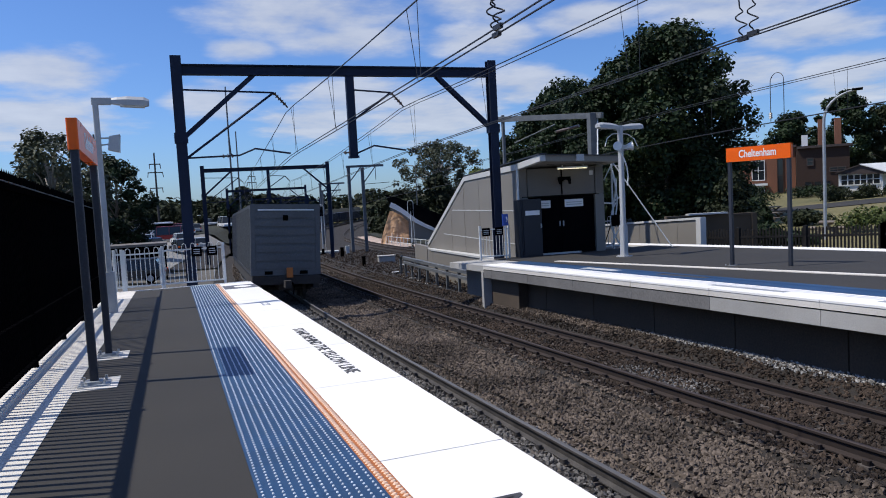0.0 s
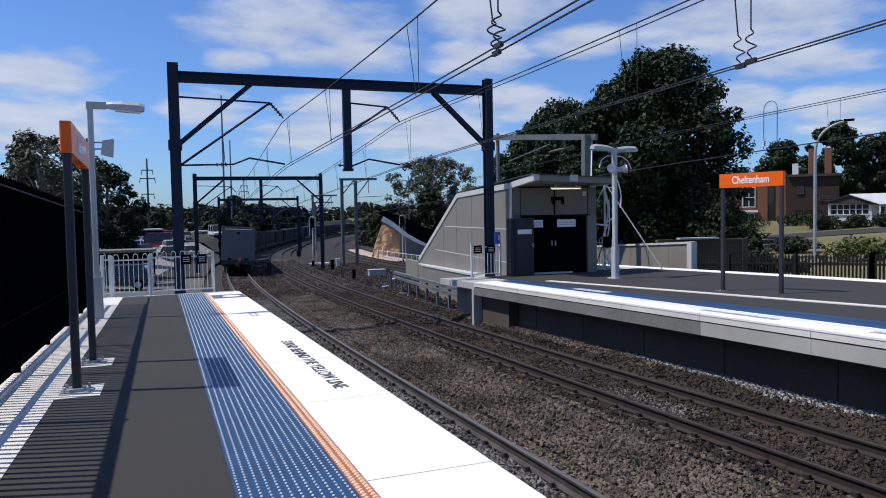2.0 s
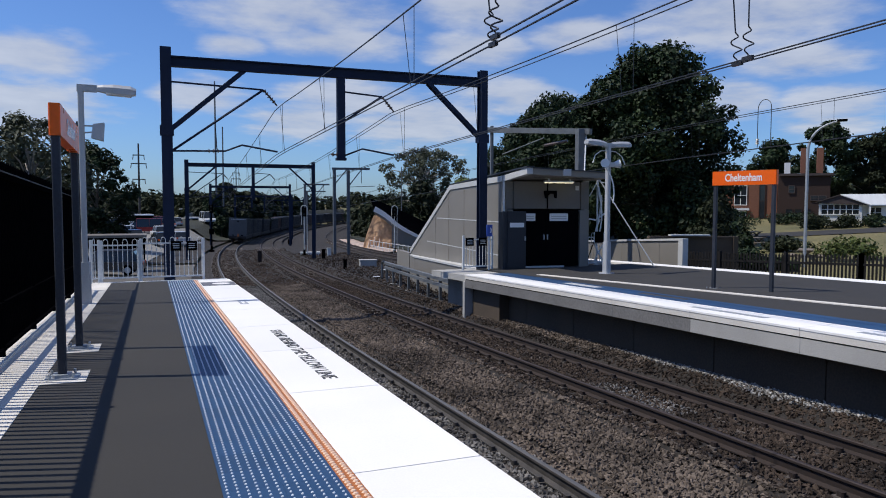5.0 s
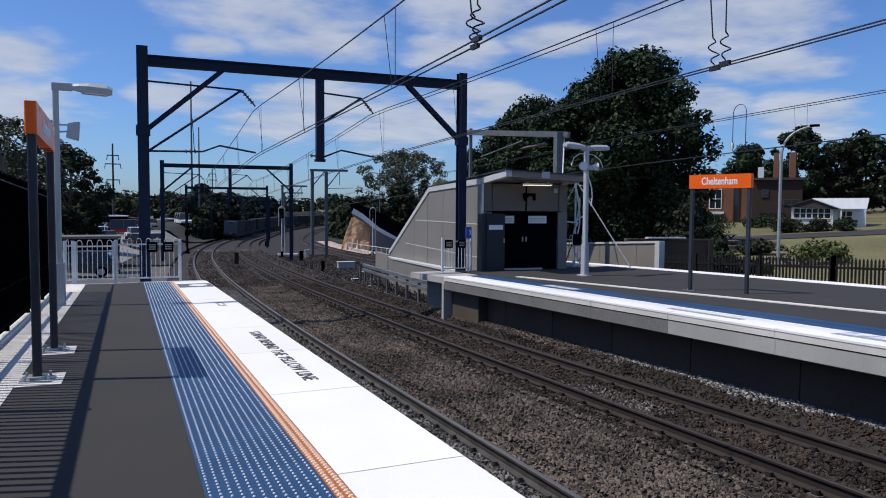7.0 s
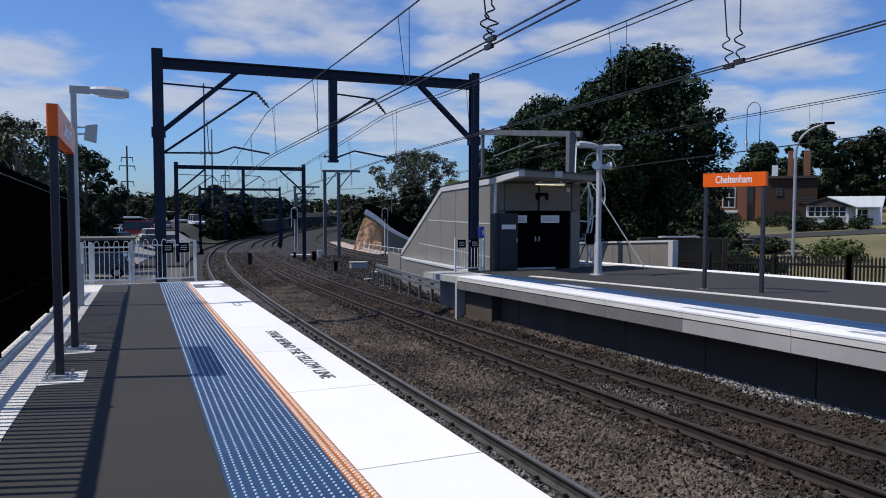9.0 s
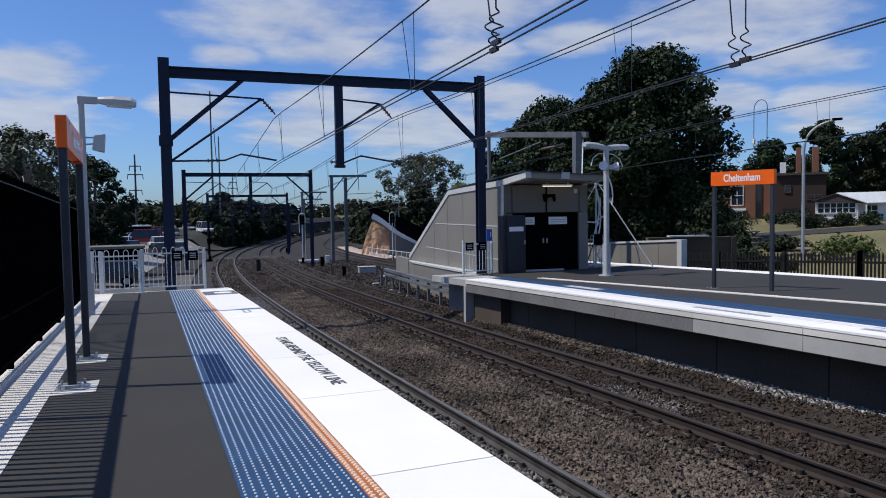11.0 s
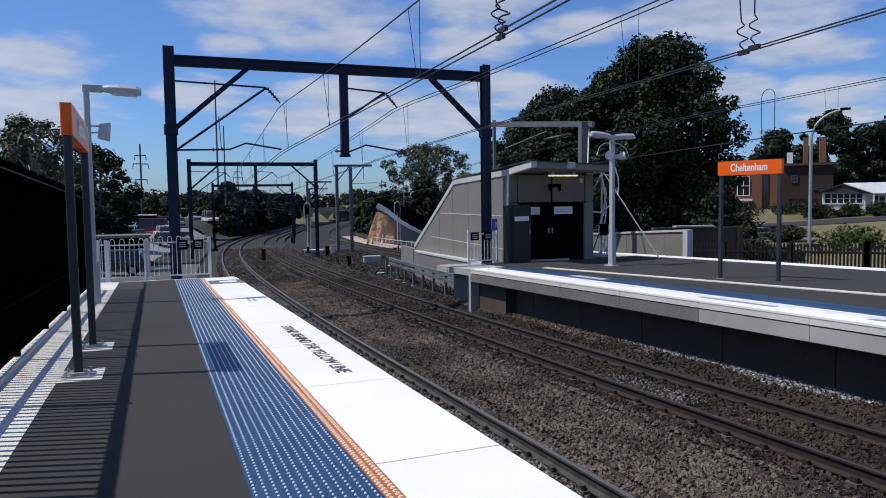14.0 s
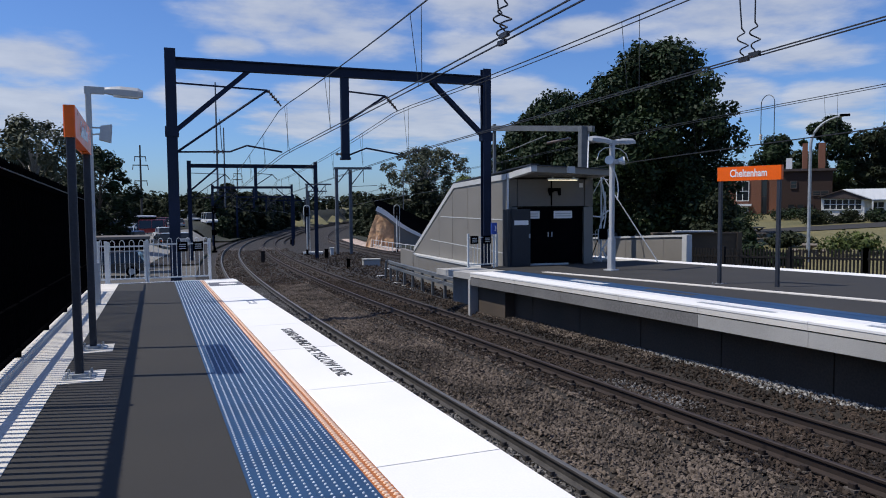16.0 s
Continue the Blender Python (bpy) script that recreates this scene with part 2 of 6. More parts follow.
LEAF_LIGHT = island_material("leaf_light", (0.03, 0.045, 0.012), (0.12, 0.15, 0.04), 0.6, 0.2, 0.1, patch=0.5)
DARK_TIMBER = material("dark_timber", (0.045, 0.042, 0.04), 0.9, fine=14, broad=2, vary=0.3, bump=0.4)
WIRE = material("wire", (0.03, 0.03, 0.034), 0.5, metal=0.3, fine=20, vary=0.2, bump=0)
INSULATOR = material("insulator", (0.1, 0.07, 0.06), 0.3, fine=20, vary=0.2, bump=0)
LAMP_GREY = material("lamp_grey", (0.42, 0.43, 0.44), 0.45, fine=30, vary=0.1, bump=0.03)
BLUE_SIGN = material("blue_sign", (0.02, 0.06, 0.3), 0.4, fine=20, vary=0.1, bump=0)
GLASS = glass("dark_glass")
TUBE = glow("tube_light", (1.0, 0.9, 0.6), 1.2)


# ---- mesh building ----
class Mesh:
    def __init__(self):
        self.v, self.f = [], []

    def add(self, verts, faces):
        o = len(self.v)
        self.v.extend(tuple(p) for p in verts)
        self.f.extend(tuple(i + o for i in f) for f in faces)
        return self

    def box(self, x0, x1, y0, y1, z0, z1, g=0.0, m=None, bev=0.0):
        """A box; g tilts it down along y; bev cuts its four upright edges."""
        if bev:
            ring = [(x0 + bev, y0), (x1 - bev, y0), (x1, y0 + bev), (x1, y1 - bev), (x1 - bev, y1), (x0 + bev, y1), (x0, y1 - bev), (x0, y0 + bev)]
        else:
            ring = [(x0, y0), (x1, y0), (x1, y1), (x0, y1)]
        k = len(ring)
        vs = [Vector((x, y, z - g * y)) for z in (z0, z1) for x, y in ring]
        if m is not None:
            vs = [m @ p for p in vs]
        return self.add(vs, [tuple(range(k))[::-1], tuple(range(k, 2 * k))] + [(i, (i + 1) % k, k + (i + 1) % k, k + i) for i in range(k)])

    def tube(self, pts, r, n=8, r2=None, cap=True):
        """A round bar through pts; r to r2 is its taper."""
        pts = [Vector(p) for p in pts]
        vs, fs = [], []
        for i, p in enumerate(pts):
            d = (pts[min(i + 1, len(pts) - 1)] - pts[max(i - 1, 0)]).normalized()
            a = d.cross(Vector((0, 0, 1)) if abs(d.z) < 0.95 else Vector((1, 0, 0))).normalized()
            b = d.cross(a)
            rr = r if r2 is None else r + (r2 - r) * i / (len(pts) - 1)
            for k in range(n):
                t = 2 * math.pi * k / n
                vs.append(p + (a * math.cos(t) + b * math.sin(t)) * rr)
        for i in range(len(pts) - 1):
            for k in range(n):
                fs.append((i * n + k, i * n + (k + 1) % n, (i + 1) * n + (k + 1) % n, (i + 1) * n + k))
        if cap:
            fs += [tuple(range(n)), tuple(range((len(pts) - 1) * n, len(pts) * n))[::-1]]
        return self.add(vs, fs)

    def bar(self, a, b, w, h, up=(0, 0, 1)):
        """A square bar from a to b, w wide and h high."""
        a, b = Vector(a), Vector(b)
        d = (b - a).normalized()
        s = d.cross(Vector(up)).normalized() * (w / 2)
        u = s.cross(d).normalized() * (h / 2)
        return self.add([q + i * s + j * u for q in (a, b) for i, j in ((-1, -1), (1, -1), (1, 1), (-1, 1))],
                        [(3, 2, 1, 0), (4, 5, 6, 7), (0, 1, 5, 4), (1, 2, 6, 5), (2, 3, 7, 6), (3, 0, 4, 7)])

    def sweep(self, path, profile, closed=True):
        """profile: (side, up) points carried along path, rows of (place, heading angle)."""
        k = len(profile)
        vs = []
        for p, th in path:
            for a, h in profile:
                vs.append((p[0] + a * math.cos(th), p[1] - a * math.sin(th), p[2] + h))
        fs = []
        for i in range(len(path) - 1):
            for j in range(k if closed else k - 1):
                fs.append((i * k + j, i * k + (j + 1) % k, (i + 1) * k + (j + 1) % k, (i + 1) * k + j))
        if closed:
            fs += [tuple(range(k))[::-1], tuple(range((len(path) - 1) * k, len(path) * k))]
        return self.add(vs, fs)

    def prism(self, ring, z0, z1):
        k = len(ring)
        return self.add([(*p, z) for z in (z0, z1) for p in ring], [tuple(range(k))[::-1], tuple(range(k, 2 * k))] + [(i, (i + 1) % k, k + (i + 1) % k, k + i) for i in range(k)])

    def data(self, name, mat, smooth=False):
        me = bpy.data.meshes.new(name)
        me.from_pydata(self.v, [], self.f)
        me.validate()
        bm = bmesh.new()
        bm.from_mesh(me)
        bmesh.ops.recalc_face_normals(bm, faces=bm.faces)
        bm.to_mesh(me)
        bm.free()
        if mat:
            me.materials.append(mat)
        if smooth:
            me.polygons.foreach_set("use_smooth", [True] * len(me.polygons))
        return me


def part(name, mesh, mat, parent=None, label="", smooth=False, m=None):
    ob = new(name, mesh if isinstance(mesh, bpy.types.Mesh) else mesh.data(name, mat, smooth))
    ob.parent = parent
    if m is not None:
        ob.matrix_local = m
    return tagged(ob, label)


def thing(name, m, label, category, group="", kind=""):
    ob = new(name)
    ob.empty_display_size = 0.2
    ob.matrix_world = m
    return tagged(ob, label, category, group, kind)


def piece(name, mesh, parent, m):
    ob = new(name, mesh)
    ob.parent = parent
    ob.matrix_local = m
    return ob


def text_mesh(body, size, mat, name="lettering", bold=0.006):
    c = bpy.data.curves.new(name, "FONT")
    c.body, c.size, c.align_x, c.align_y, c.extrude = body, size, "CENTER", "CENTER", 0.002
    c.offset = size * bold
    tmp = bpy.data.objects.new(name, c)
    me = bpy.data.meshes.new_from_object(tmp)
    me.materials.clear()
    me.materials.append(mat)
    bpy.data.objects.remove(tmp)
    return me


# ---- the lie of the land ----
G = 0.025           # the line falls one in forty
EDGE = 2.05         # near platform edge
NEAR, FAR, OUTER = 3.47, 7.59, 19.3   # track centres
BEND, RADIUS = 10.0, 600.0


def fall(s):
    """Height along the line, against the platform where the camera stands."""
    s2 = min(s, 160.0)
    return -G * s2 + 2e-5 * max(0.0, s2 - 10.0) ** 2


def along(s, off=0.0, z=0.0):
    """Place and heading, s metres along the near track and off metres to its right."""
    if s < BEND:
        return Vector((NEAR + off, s, fall(s) + z)), 0.0
    a = (s - BEND) / RADIUS
    r = RADIUS - off
    return Vector((NEAR + RADIUS - r * math.cos(a), BEND + r * math.sin(a), fall(s) + z)), a


def line_rows(s0, s1, step, off, z, ease=0.0):
    """Places along the line; ease draws them in to the left past the island."""
    k = max(1, round((s1 - s0) / step))
    ss = [s0 + (s1 - s0) * i / k for i in range(k + 1)]
    return [along(q, off - ease * float(smooth_step(28.0, 66.0, q)), z) for q in ss]


def smooth_step(a, b, x):
    t = np.clip((x - a) / (b - a), 0, 1)
    return t * t * (3 - 2 * t)


def land(x, y):
    """Ground height."""
    x, y = np.asarray(x, float), np.asarray(y, float)
    ya = np.clip(y, -80, 420)
    c = np.where(ya > BEND, RADIUS - np.sqrt(np.maximum(RADIUS ** 2 - (np.minimum(ya, 400) - BEND) ** 2, 1)), 0.0)
    u = x - c
    s2 = np.minimum(ya, 160)
    line = -G * s2 + 2e-5 * np.maximum(0, s2 - 10) ** 2 - 1.62
    left = np.interp(ya, [-80, 0, 60, 90, 150, 300, 420], [0.4, -1.45, -2.9, -3.0, -1.6, -0.5, 0.5])
    left = left + 0.004 * np.maximum(0, -u - 40)
    right = np.interp(u, [21, 24, 34, 60, 120, 400, 1500], [-1.75, -1.6, -1.2, 0.5, 3.0, 7.0, 10.0]) + np.interp(ya, [0, 30, 120], [0.0, 0.0, -0.8])
    h = left + (line - left) * smooth_step(-5.0, -1.5, u)
    cut = 5.0 * smooth_step(62.0, 74.0, ya)
    h = h + (right - h) * smooth_step(21.0, 24.0, u - cut)
    far = smooth_step(250, 900, np.hypot(x, y))
    return h + far * 3.0


# ---- ground ----
def build_ground():
    xs = np.concatenate([-np.geomspace(2200, 40, 26), np.arange(-36, 60, 2.0), np.geomspace(62, 2200, 34)])
    ys = np.concatenate([-np.geomspace(900, 32, 12), np.arange(-30, 200, 4.0), np.geomspace(205, 2600, 26)])
    X, Y = np.meshgrid(xs, ys)
    Z = land(X, Y)
    k = len(xs)
    m = Mesh()
    m.v = [tuple(p) for p in np.stack([X, Y, Z], -1).reshape(-1, 3)]
    m.f = [(j * k + i, j * k + i + 1, (j + 1) * k + i + 1, (j + 1) * k + i) for j in range(len(ys) - 1) for i in range(k - 1)]
    tagged(part("ground", m, GRASS, smooth=True), "dry green lawn and open ground beside the railway", "ground", kind="structure")


build_ground()


def strip(name, s0, s1, step, u0, u1, lift, mat, label, category):
    """A sheet laid on the land, between two lines that keep their distance from the track."""
    m = Mesh()
    k, n = max(2, int((s1 - s0) / step)), 8
    for i in range(k + 1):
        for j in range(n + 1):
            p, _ = along(s0 + (s1 - s0) * i / k, u0 + (u1 - u0) * j / n)
            m.v.append((p.x, p.y, float(land(p.x, p.y)) + lift))
    m.f = [(i * (n + 1) + j, i * (n + 1) + j + 1, (i + 1) * (n + 1) + j + 1, (i + 1) * (n + 1) + j) for i in range(k) for j in range(n)]
    return tagged(part(name, m, mat, smooth=True), label, category, kind="structure")


ROAD = material("road", (0.2, 0.195, 0.185), 0.9, fine=30, broad=0.3, vary=0.2, bump=0.2)
DIRT = material("dirt", (0.1, 0.092, 0.08), 0.95, fine=14, broad=0.4, vary=0.35, bump=0.5, dist=0.03)
UNDERGROWTH = material("undergrowth", (0.022, 0.024, 0.014), 0.95, fine=4, broad=0.3, vary=0.5, bump=0.8, dist=0.1)
strip("road", 58, 172, 2, -26.0, -6.0, 0.3, ROAD, "sunlit grey asphalt car park road beside the line", "road")
strip("dirt_yard", 23, 58, 2, -26.0, -2.4, 0.12, DIRT, "dusty brown yard between platform end and car park", "yard")
strip("verge", 58, 120, 2, -6.0, -2.4, 0.25, BALLAST, "dusty gravel verge between road and track", "verge")
strip("bank", 120, 330, 3, -16.0, -2.4, 0.45, UNDERGROWTH, "dark scrubby bank on the outside of the curve", "bank")
strip("track_bed", -30, 330, 3, -2.4, 18.6, 0.05, BALLAST, "grey brown gravel bed under the tracks", "track bed")
strip("bank", 46, 330, 3, 18.45, 34.0, 0.3, UNDERGROWTH, "dark scrubby bank on the inside of the curve", "bank")


def build_driveway():
    m = Mesh()
    pts = [(36.0, 58.0), (39.5, 50.0), (44.5, 43.5), (52.0, 38.5), (62.0, 34.5)]
    k, n = 24, 4
    for i in range(k + 1):
        t = i / k * (len(pts) - 1)
        q = min(int(t), len(pts) - 2)
        a, b = Vector(pts[q]), Vector(pts[q + 1])
        c, d = a.lerp(b, t - q), (b - a).normalized()
        for j in range(n + 1):
            x, y = c + Vector((-d.y, d.x)) * (j / n - 0.5) * 4.6
            m.v.append((x, y, float(land(x, y)) + 0.05))
    m.f = [(i * (n + 1) + j, i * (n + 1) + j + 1, (i + 1) * (n + 1) + j + 1, (i + 1) * (n + 1) + j) for i in range(k) for j in range(n)]
    tagged(part("driveway", m, ASPHALT, smooth=True), "dark asphalt driveway winding over the lawn", "driveway", kind="structure")


build_driveway()


# ---- near platform ----
def build_near_platform():
    pf = tagged(new("platform"), "black asphalt railway platform with painted edge", "platform", kind="structure")
    y0, y1 = -14.0, 21.9
    part("asphalt", Mesh().box(-1.1, 0.345, y0, y1, -1.7, 0.0, G), ASPHALT, pf)
    part("drain_strip", Mesh().box(-1.95, -1.1, y0, y1, -1.7, 0.006, G), PALE_CONCRETE, pf, "pale concrete strip along the fence")
    for y in (8.45, 10.35):
        part("post_pad", Mesh().box(-1.1, -0.68, y - 0.3, y + 0.34, -0.1, 0.005, G), PALE_CONCRETE, pf, "pale concrete pad round a sign post")
    part("platform_base", Mesh().box(0.345, 1.72, y0, y1, -1.7, -0.06, G), DARK_CONCRETE, pf)
    part("end_kerb", Mesh().box(-1.6, 2.0, y1, y1 + 0.16, -1.7, 0.012, G), WHITE_PAINT, pf, "white painted kerb at the platform end")
    # coping panels
    y = 4.42 + 2.36 * 7
    while y > y0:
        a, b = max(y0, y - 2.36) + 0.006, min(y1, y) - 0.006
        part("coping_panel", Mesh().box(1.155, EDGE, a, b, -0.16, 0.004, G), WHITE_PAINT, pf)
        y -= 2.36
    part("coping_tip", Mesh().box(1.155, EDGE, 4.42 + 2.36 * 7 + 0.006, y1, -0.16, 0.004, G), WHITE_PAINT, pf)
    # tactile tiles with their studs
    T, L = 0.35, 0.35
    def stud_tile(nx, ny, w, l, r, h, mat_a, mat_b, r_long=1.0):
        m = Mesh()
        m.box(0.0006, w - 0.0006, 0.0006, l - 0.0006, -0.05, 0.006)
        k = len(m.f)
        for i in range(nx):
            for j in range(ny):
                cx, cy = (i + 0.5) * w / nx, (j + 0.5) * l / ny
                ring = [(math.cos(q * math.pi / 3), math.sin(q * math.pi / 3)) for q in range(6)]
                vs = [(cx + a * r, cy + b * r * r_long, 0.006) for a, b in ring] + [(cx + a * r * 0.66, cy + b * r * 0.66 * r_long, 0.006 + h) for a, b in ring]
                m.add(vs, [(6, 7, 8, 9, 10, 11)] + [(q, (q + 1) % 6, 6 + (q + 1) % 6, 6 + q) for q in range(6)])
        me = m.data("tactile_tile", mat_a)
        me.materials.append(mat_b)
        idx = [0] * k + [1] * (len(me.polygons) - k)
        me.polygons.foreach_set("material_index", idx)
        return me
    blue = stud_tile(6, 6, T, L, 0.0095, 0.006, BLUE_TILE, STUD)
    orange = stud_tile(2, 7, 0.11, L, 0.0205, 0.008, ORANGE_TILE, ORANGE_STUD, 0.85)
    rows = int((y1 + 5.0) / L)
    tilt = pose(0, 0, 0, -math.degrees(math.atan(G)), 0, 0)
    for j in range(rows):
        y = y1 - (j + 1) * L
        for i in range(2):
            piece("tactile_tile", blue, pf, Matrix.Translation((0.345 + i * T, y, -G * y)) @ tilt)
        piece("edge_tile", orange, pf, Matrix.Translation((1.045, y, -G * y)) @ tilt)
    part("tactile_band", Mesh().box(0.345, 1.155, y0, y1 - rows * L, -0.06, 0.006, G), BLUE_TILE, pf)
    # platform lettering, read from the track side
    lab = text_mesh("STAND BEHIND THE YELLOW LINE", 0.235, LINE_PAINT)
    ob = part("lettering", lab, None, pf, "black stencilled safety words", m=Matrix.Translation((1.66, 9.1, 0.007 - G * 9.1)) @ tilt @ pose(0, 0, 0, 0, 0, -90))
    ob.scale = (1.0, 0.92, 1.0)
    lab = text_mesh("MIND THE GAP", 0.3, LINE_PAINT)
    part("lettering", lab, None, pf, "black stencilled warning words", m=Matrix.Translation((1.6, 2.48, 0.007 - G * 2.48)) @ tilt @ pose(0, 0, 0, 0, 0, -90))
    # painted marks on the last panels
    slate = material("slate_paint", (0.11, 0.115, 0.14), 0.8, fine=40, broad=2, vary=0.25)
    band = part("painted_band", Mesh().box(1.18, EDGE - 0.01, 19.65, 20.85, 0.004, 0.0075, G), slate, pf, "dark grey painted band")
    ring = [(1.68 + 0.24 * math.cos(q), 20.25 + 0.3 * math.sin(q)) for q in np.linspace(0, 2 * math.pi, 17)[:-1]]
    part("painted_oval", Mesh().add([(x, y, 0.011 - G * y) for x, y in ring], [tuple(range(16))]), WHITE_PAINT, band)
    worn = material("worn_stencil", (0.35, 0.36, 0.4), 0.8, fine=40, broad=6, vary=0.4)
    part("stencil_mark", Mesh().box(1.6, 1.76, 14.8, 14.9, 0.004, 0.0075, G).box(1.6, 1.76, 15.35, 15.45, 0.004, 0.0075, G).box(1.6, 1.65, 14.9, 15.35, 0.004, 0.0075, G).box(1.71, 1.76, 14.95, 15.3, 0.004, 0.0075, G), worn, pf)


build_near_platform()


# ---- black fence ----
def build_black_fence():
    fence = thing("palisade_fence", pose(-1.70, 0, 0), "tall black steel palisade fence along the platform", "fence")
    y0, pitch, panel = -9.8, 0.1225, 2.45
    picket = Mesh().box(-0.012, 0.012, -0.019, 0.019, 0.1, 2.35)
    picket.add([(-0.012, -0.019, 2.35), (0.012, -0.019, 2.35), (0.012, 0.019, 2.35), (-0.012, 0.019, 2.35), (0, 0, 2.41)], [(0, 1, 4), (1, 2, 4), (2, 3, 4), (3, 0, 4)])
    pm = picket.data("picket", BLACK_STEEL)
    post = Mesh().box(-0.04, 0.04, -0.04, 0.04, 0, 2.36, bev=0.008).box(-0.07, 0.07, -0.07, 0.07, 0, 0.012).data("post", BLACK_STEEL)
    for i in range(14):
        y = y0 + i * panel
        if y > 22:
            break
        piece("post", post, fence, Matrix.Translation((0, y, -G * y)))
        if y + panel < 22:
            for z, hh in ((0.15, 0.035), (0.68, 0.06), (2.2, 0.075)):
                part("rail", Mesh().bar((0.035, y, z - G * y), (0.035, y + panel, z - G * (y + panel)), 0.05, hh), BLACK_STEEL, fence)
            for k in range(1, 20):
                yy = y + k * pitch
                piece("picket", pm, fence, Matrix.Translation((0, yy, -G * yy)))
    # lighter strip drawing the light caught along the top rail
    part("cap_highlight", Mesh().box(0.02, 0.065, y0, 21.8, 2.24, 2.256, G), POST_STEEL, fence)
    part("plinth", Mesh().box(-0.09, 0.09, y0, 21.9, 0, 0.055, G), PALE_CONCRETE, fence, "low concrete plinth under the fence")


build_black_fence()


# ---- station signs ----
def build_station_sign(m, span, label, near):
    sign = thing("station_sign", m, label, "station sign", "station name signs")
    for y in (0, span):
        d = -G * y if near else 0.0
        post = part("post", Mesh().box(-0.042, 0.042, y - 0.042, y + 0.042, d, 2.56 + d, bev=0.01), POST_STEEL, sign)
        part("base_plate", Mesh().box(-0.16, 0.16, y - 0.16, y + 0.16, d, d + 0.018, bev=0.03).box(-0.09, 0.09, y - 0.09, y + 0.09, d + 0.018, d + 0.05, bev=0.03), GALV, post)
        for a in (-0.11, 0.11):
            for b in (-0.11, 0.11):
                part("bolt", Mesh().tube([(a, y + b, d + 0.018), (a, y + b, d + 0.07)], 0.016, 6), GALV, post)
    e = 0.07
    g = G if near else 0.0
    part("sign_box", Mesh().box(-0.055, 0.055, -e, span + e, 2.53, 2.86, g, bev=0.012), ORANGE_SIGN, sign, "orange painted name box")
    for side, turn in ((-1, -90), (1, 90)):
        me = text_mesh("Cheltenham", 0.25, SIGN_WHITE, bold=0.018)
        ob = part("lettering", me, None, sign, "white station name", m=Matrix.Translation((side * 0.058, span / 2, 2.695 - g * span / 2)) @ pose(0, 0, 0, 90, 0, turn))
        ob.scale = (0.73, 1, 1)
    return sign


build_station_sign(pose(-0.92, 8.45, -G * 8.45), 1.9, "orange station name sign on two dark posts beside the fence", True)
a, b = Vector((13.05, 12.32, -G * 12.32)), Vector((12.6, 13.65, -G * 13.65))
build_station_sign(pose(a.x, a.y, a.z - 0.1, 0, 0, math.degrees(math.atan2(-(b.x - a.x), b.y - a.y))), (b - a).length, "orange station name sign on two dark posts on the island platform", False)


# ---- platform lamps ----
def lamp_head(m, x0, x1):
    """A long rounded lantern from x0 to x1."""
    s = 1 if x1 > x0 else -1
    prof = [(0.0, 0.045, 0.04), (0.12, 0.075, 0.055), (0.3, 0.1, 0.07), (0.62, 0.1, 0.07), (0.72, 0.07, 0.045)]
    L = abs(x1 - x0)
    vs, fs = [], []
    for t, w, h in prof:
        x = x0 + s * t / 0.72 * L
        vs += [(x, -w, -h * 0.6), (x, w, -h * 0.6), (x, w, h * 0.4), (x, w * 0.5, h), (x, -w * 0.5, h), (x, -w, h * 0.4)]
    k = 6
    for i in range(len(prof) - 1):
        fs += [(i * k + j, i * k + (j + 1) % k, (i + 1) * k + (j + 1) % k, (i + 1) * k + j) for j in range(k)]
    fs += [tuple(range(k)), tuple(range(k * (len(prof) - 1), k * len(prof)))]
    return m.add(vs, fs)


def build_near_lamp():
    y = 16.3
    lamp = thing("platform_lamp", pose(-1.3, y, -G * y), "grey steel lamp post with one lantern and loudspeaker", "lamp post")
    part("post", Mesh().box(-0.055, 0.055, -0.055, 0.055, 0.8, 4.3, bev=0.015), LAMP_GREY, lamp)
    part("base_box", Mesh().box(-0.09, 0.1, -0.1, 0.1, 0, 0.86, bev=0.02), LAMP_GREY, lamp)
    head = part("lantern", lamp_head(Mesh(), 0.28, 0.98), LAMP_GREY, lamp, m=pose(0, 0, 4.38, 0, 3) @ Matrix.Diagonal((1.05, 1.3, 1.7, 1)))
    part("arm", Mesh().box(-0.07, 0.3, -0.05, 0.05, 4.3, 4.44, bev=0.01), LAMP_GREY, lamp)
    part("lens", Mesh().box(0.45, 0.9, -0.07, 0.07, -0.055, -0.03), SIGN_WHITE, head, m=pose(0, 0, 0))
    sp = part("loudspeaker", Mesh().add([(0.2, -0.12, -0.15), (0.2, 0.12, -0.15), (0.2, 0.12, 0.13), (0.2, -0.12, 0.13), (0.42, -0.16, -0.17), (0.42, 0.16, -0.17), (0.4, 0.16, 0.19), (0.4, -0.16, 0.19)],
              [(0, 1, 2, 3), (7, 6, 5, 4), (0, 1, 5, 4), (1, 2, 6, 5), (2, 3, 7, 6), (3, 0, 4, 7)]), LAMP_GREY, lamp, m=pose(0, 0, 3.55, 0, 8))
    part("bracket", Mesh().bar((0.05, 0, 3.62), (0.25, 0, 3.62), 0.03, 0.03).bar((0.05, 0, 3.48), (0.25, 0, 3.5), 0.03, 0.03), LAMP_GREY, lamp)
    part("conduit", Mesh().tube([(-0.08, 0, 0.8), (-0.08, 0, 3.7)], 0.02, 6), POST_STEEL, lamp)


build_near_lamp()


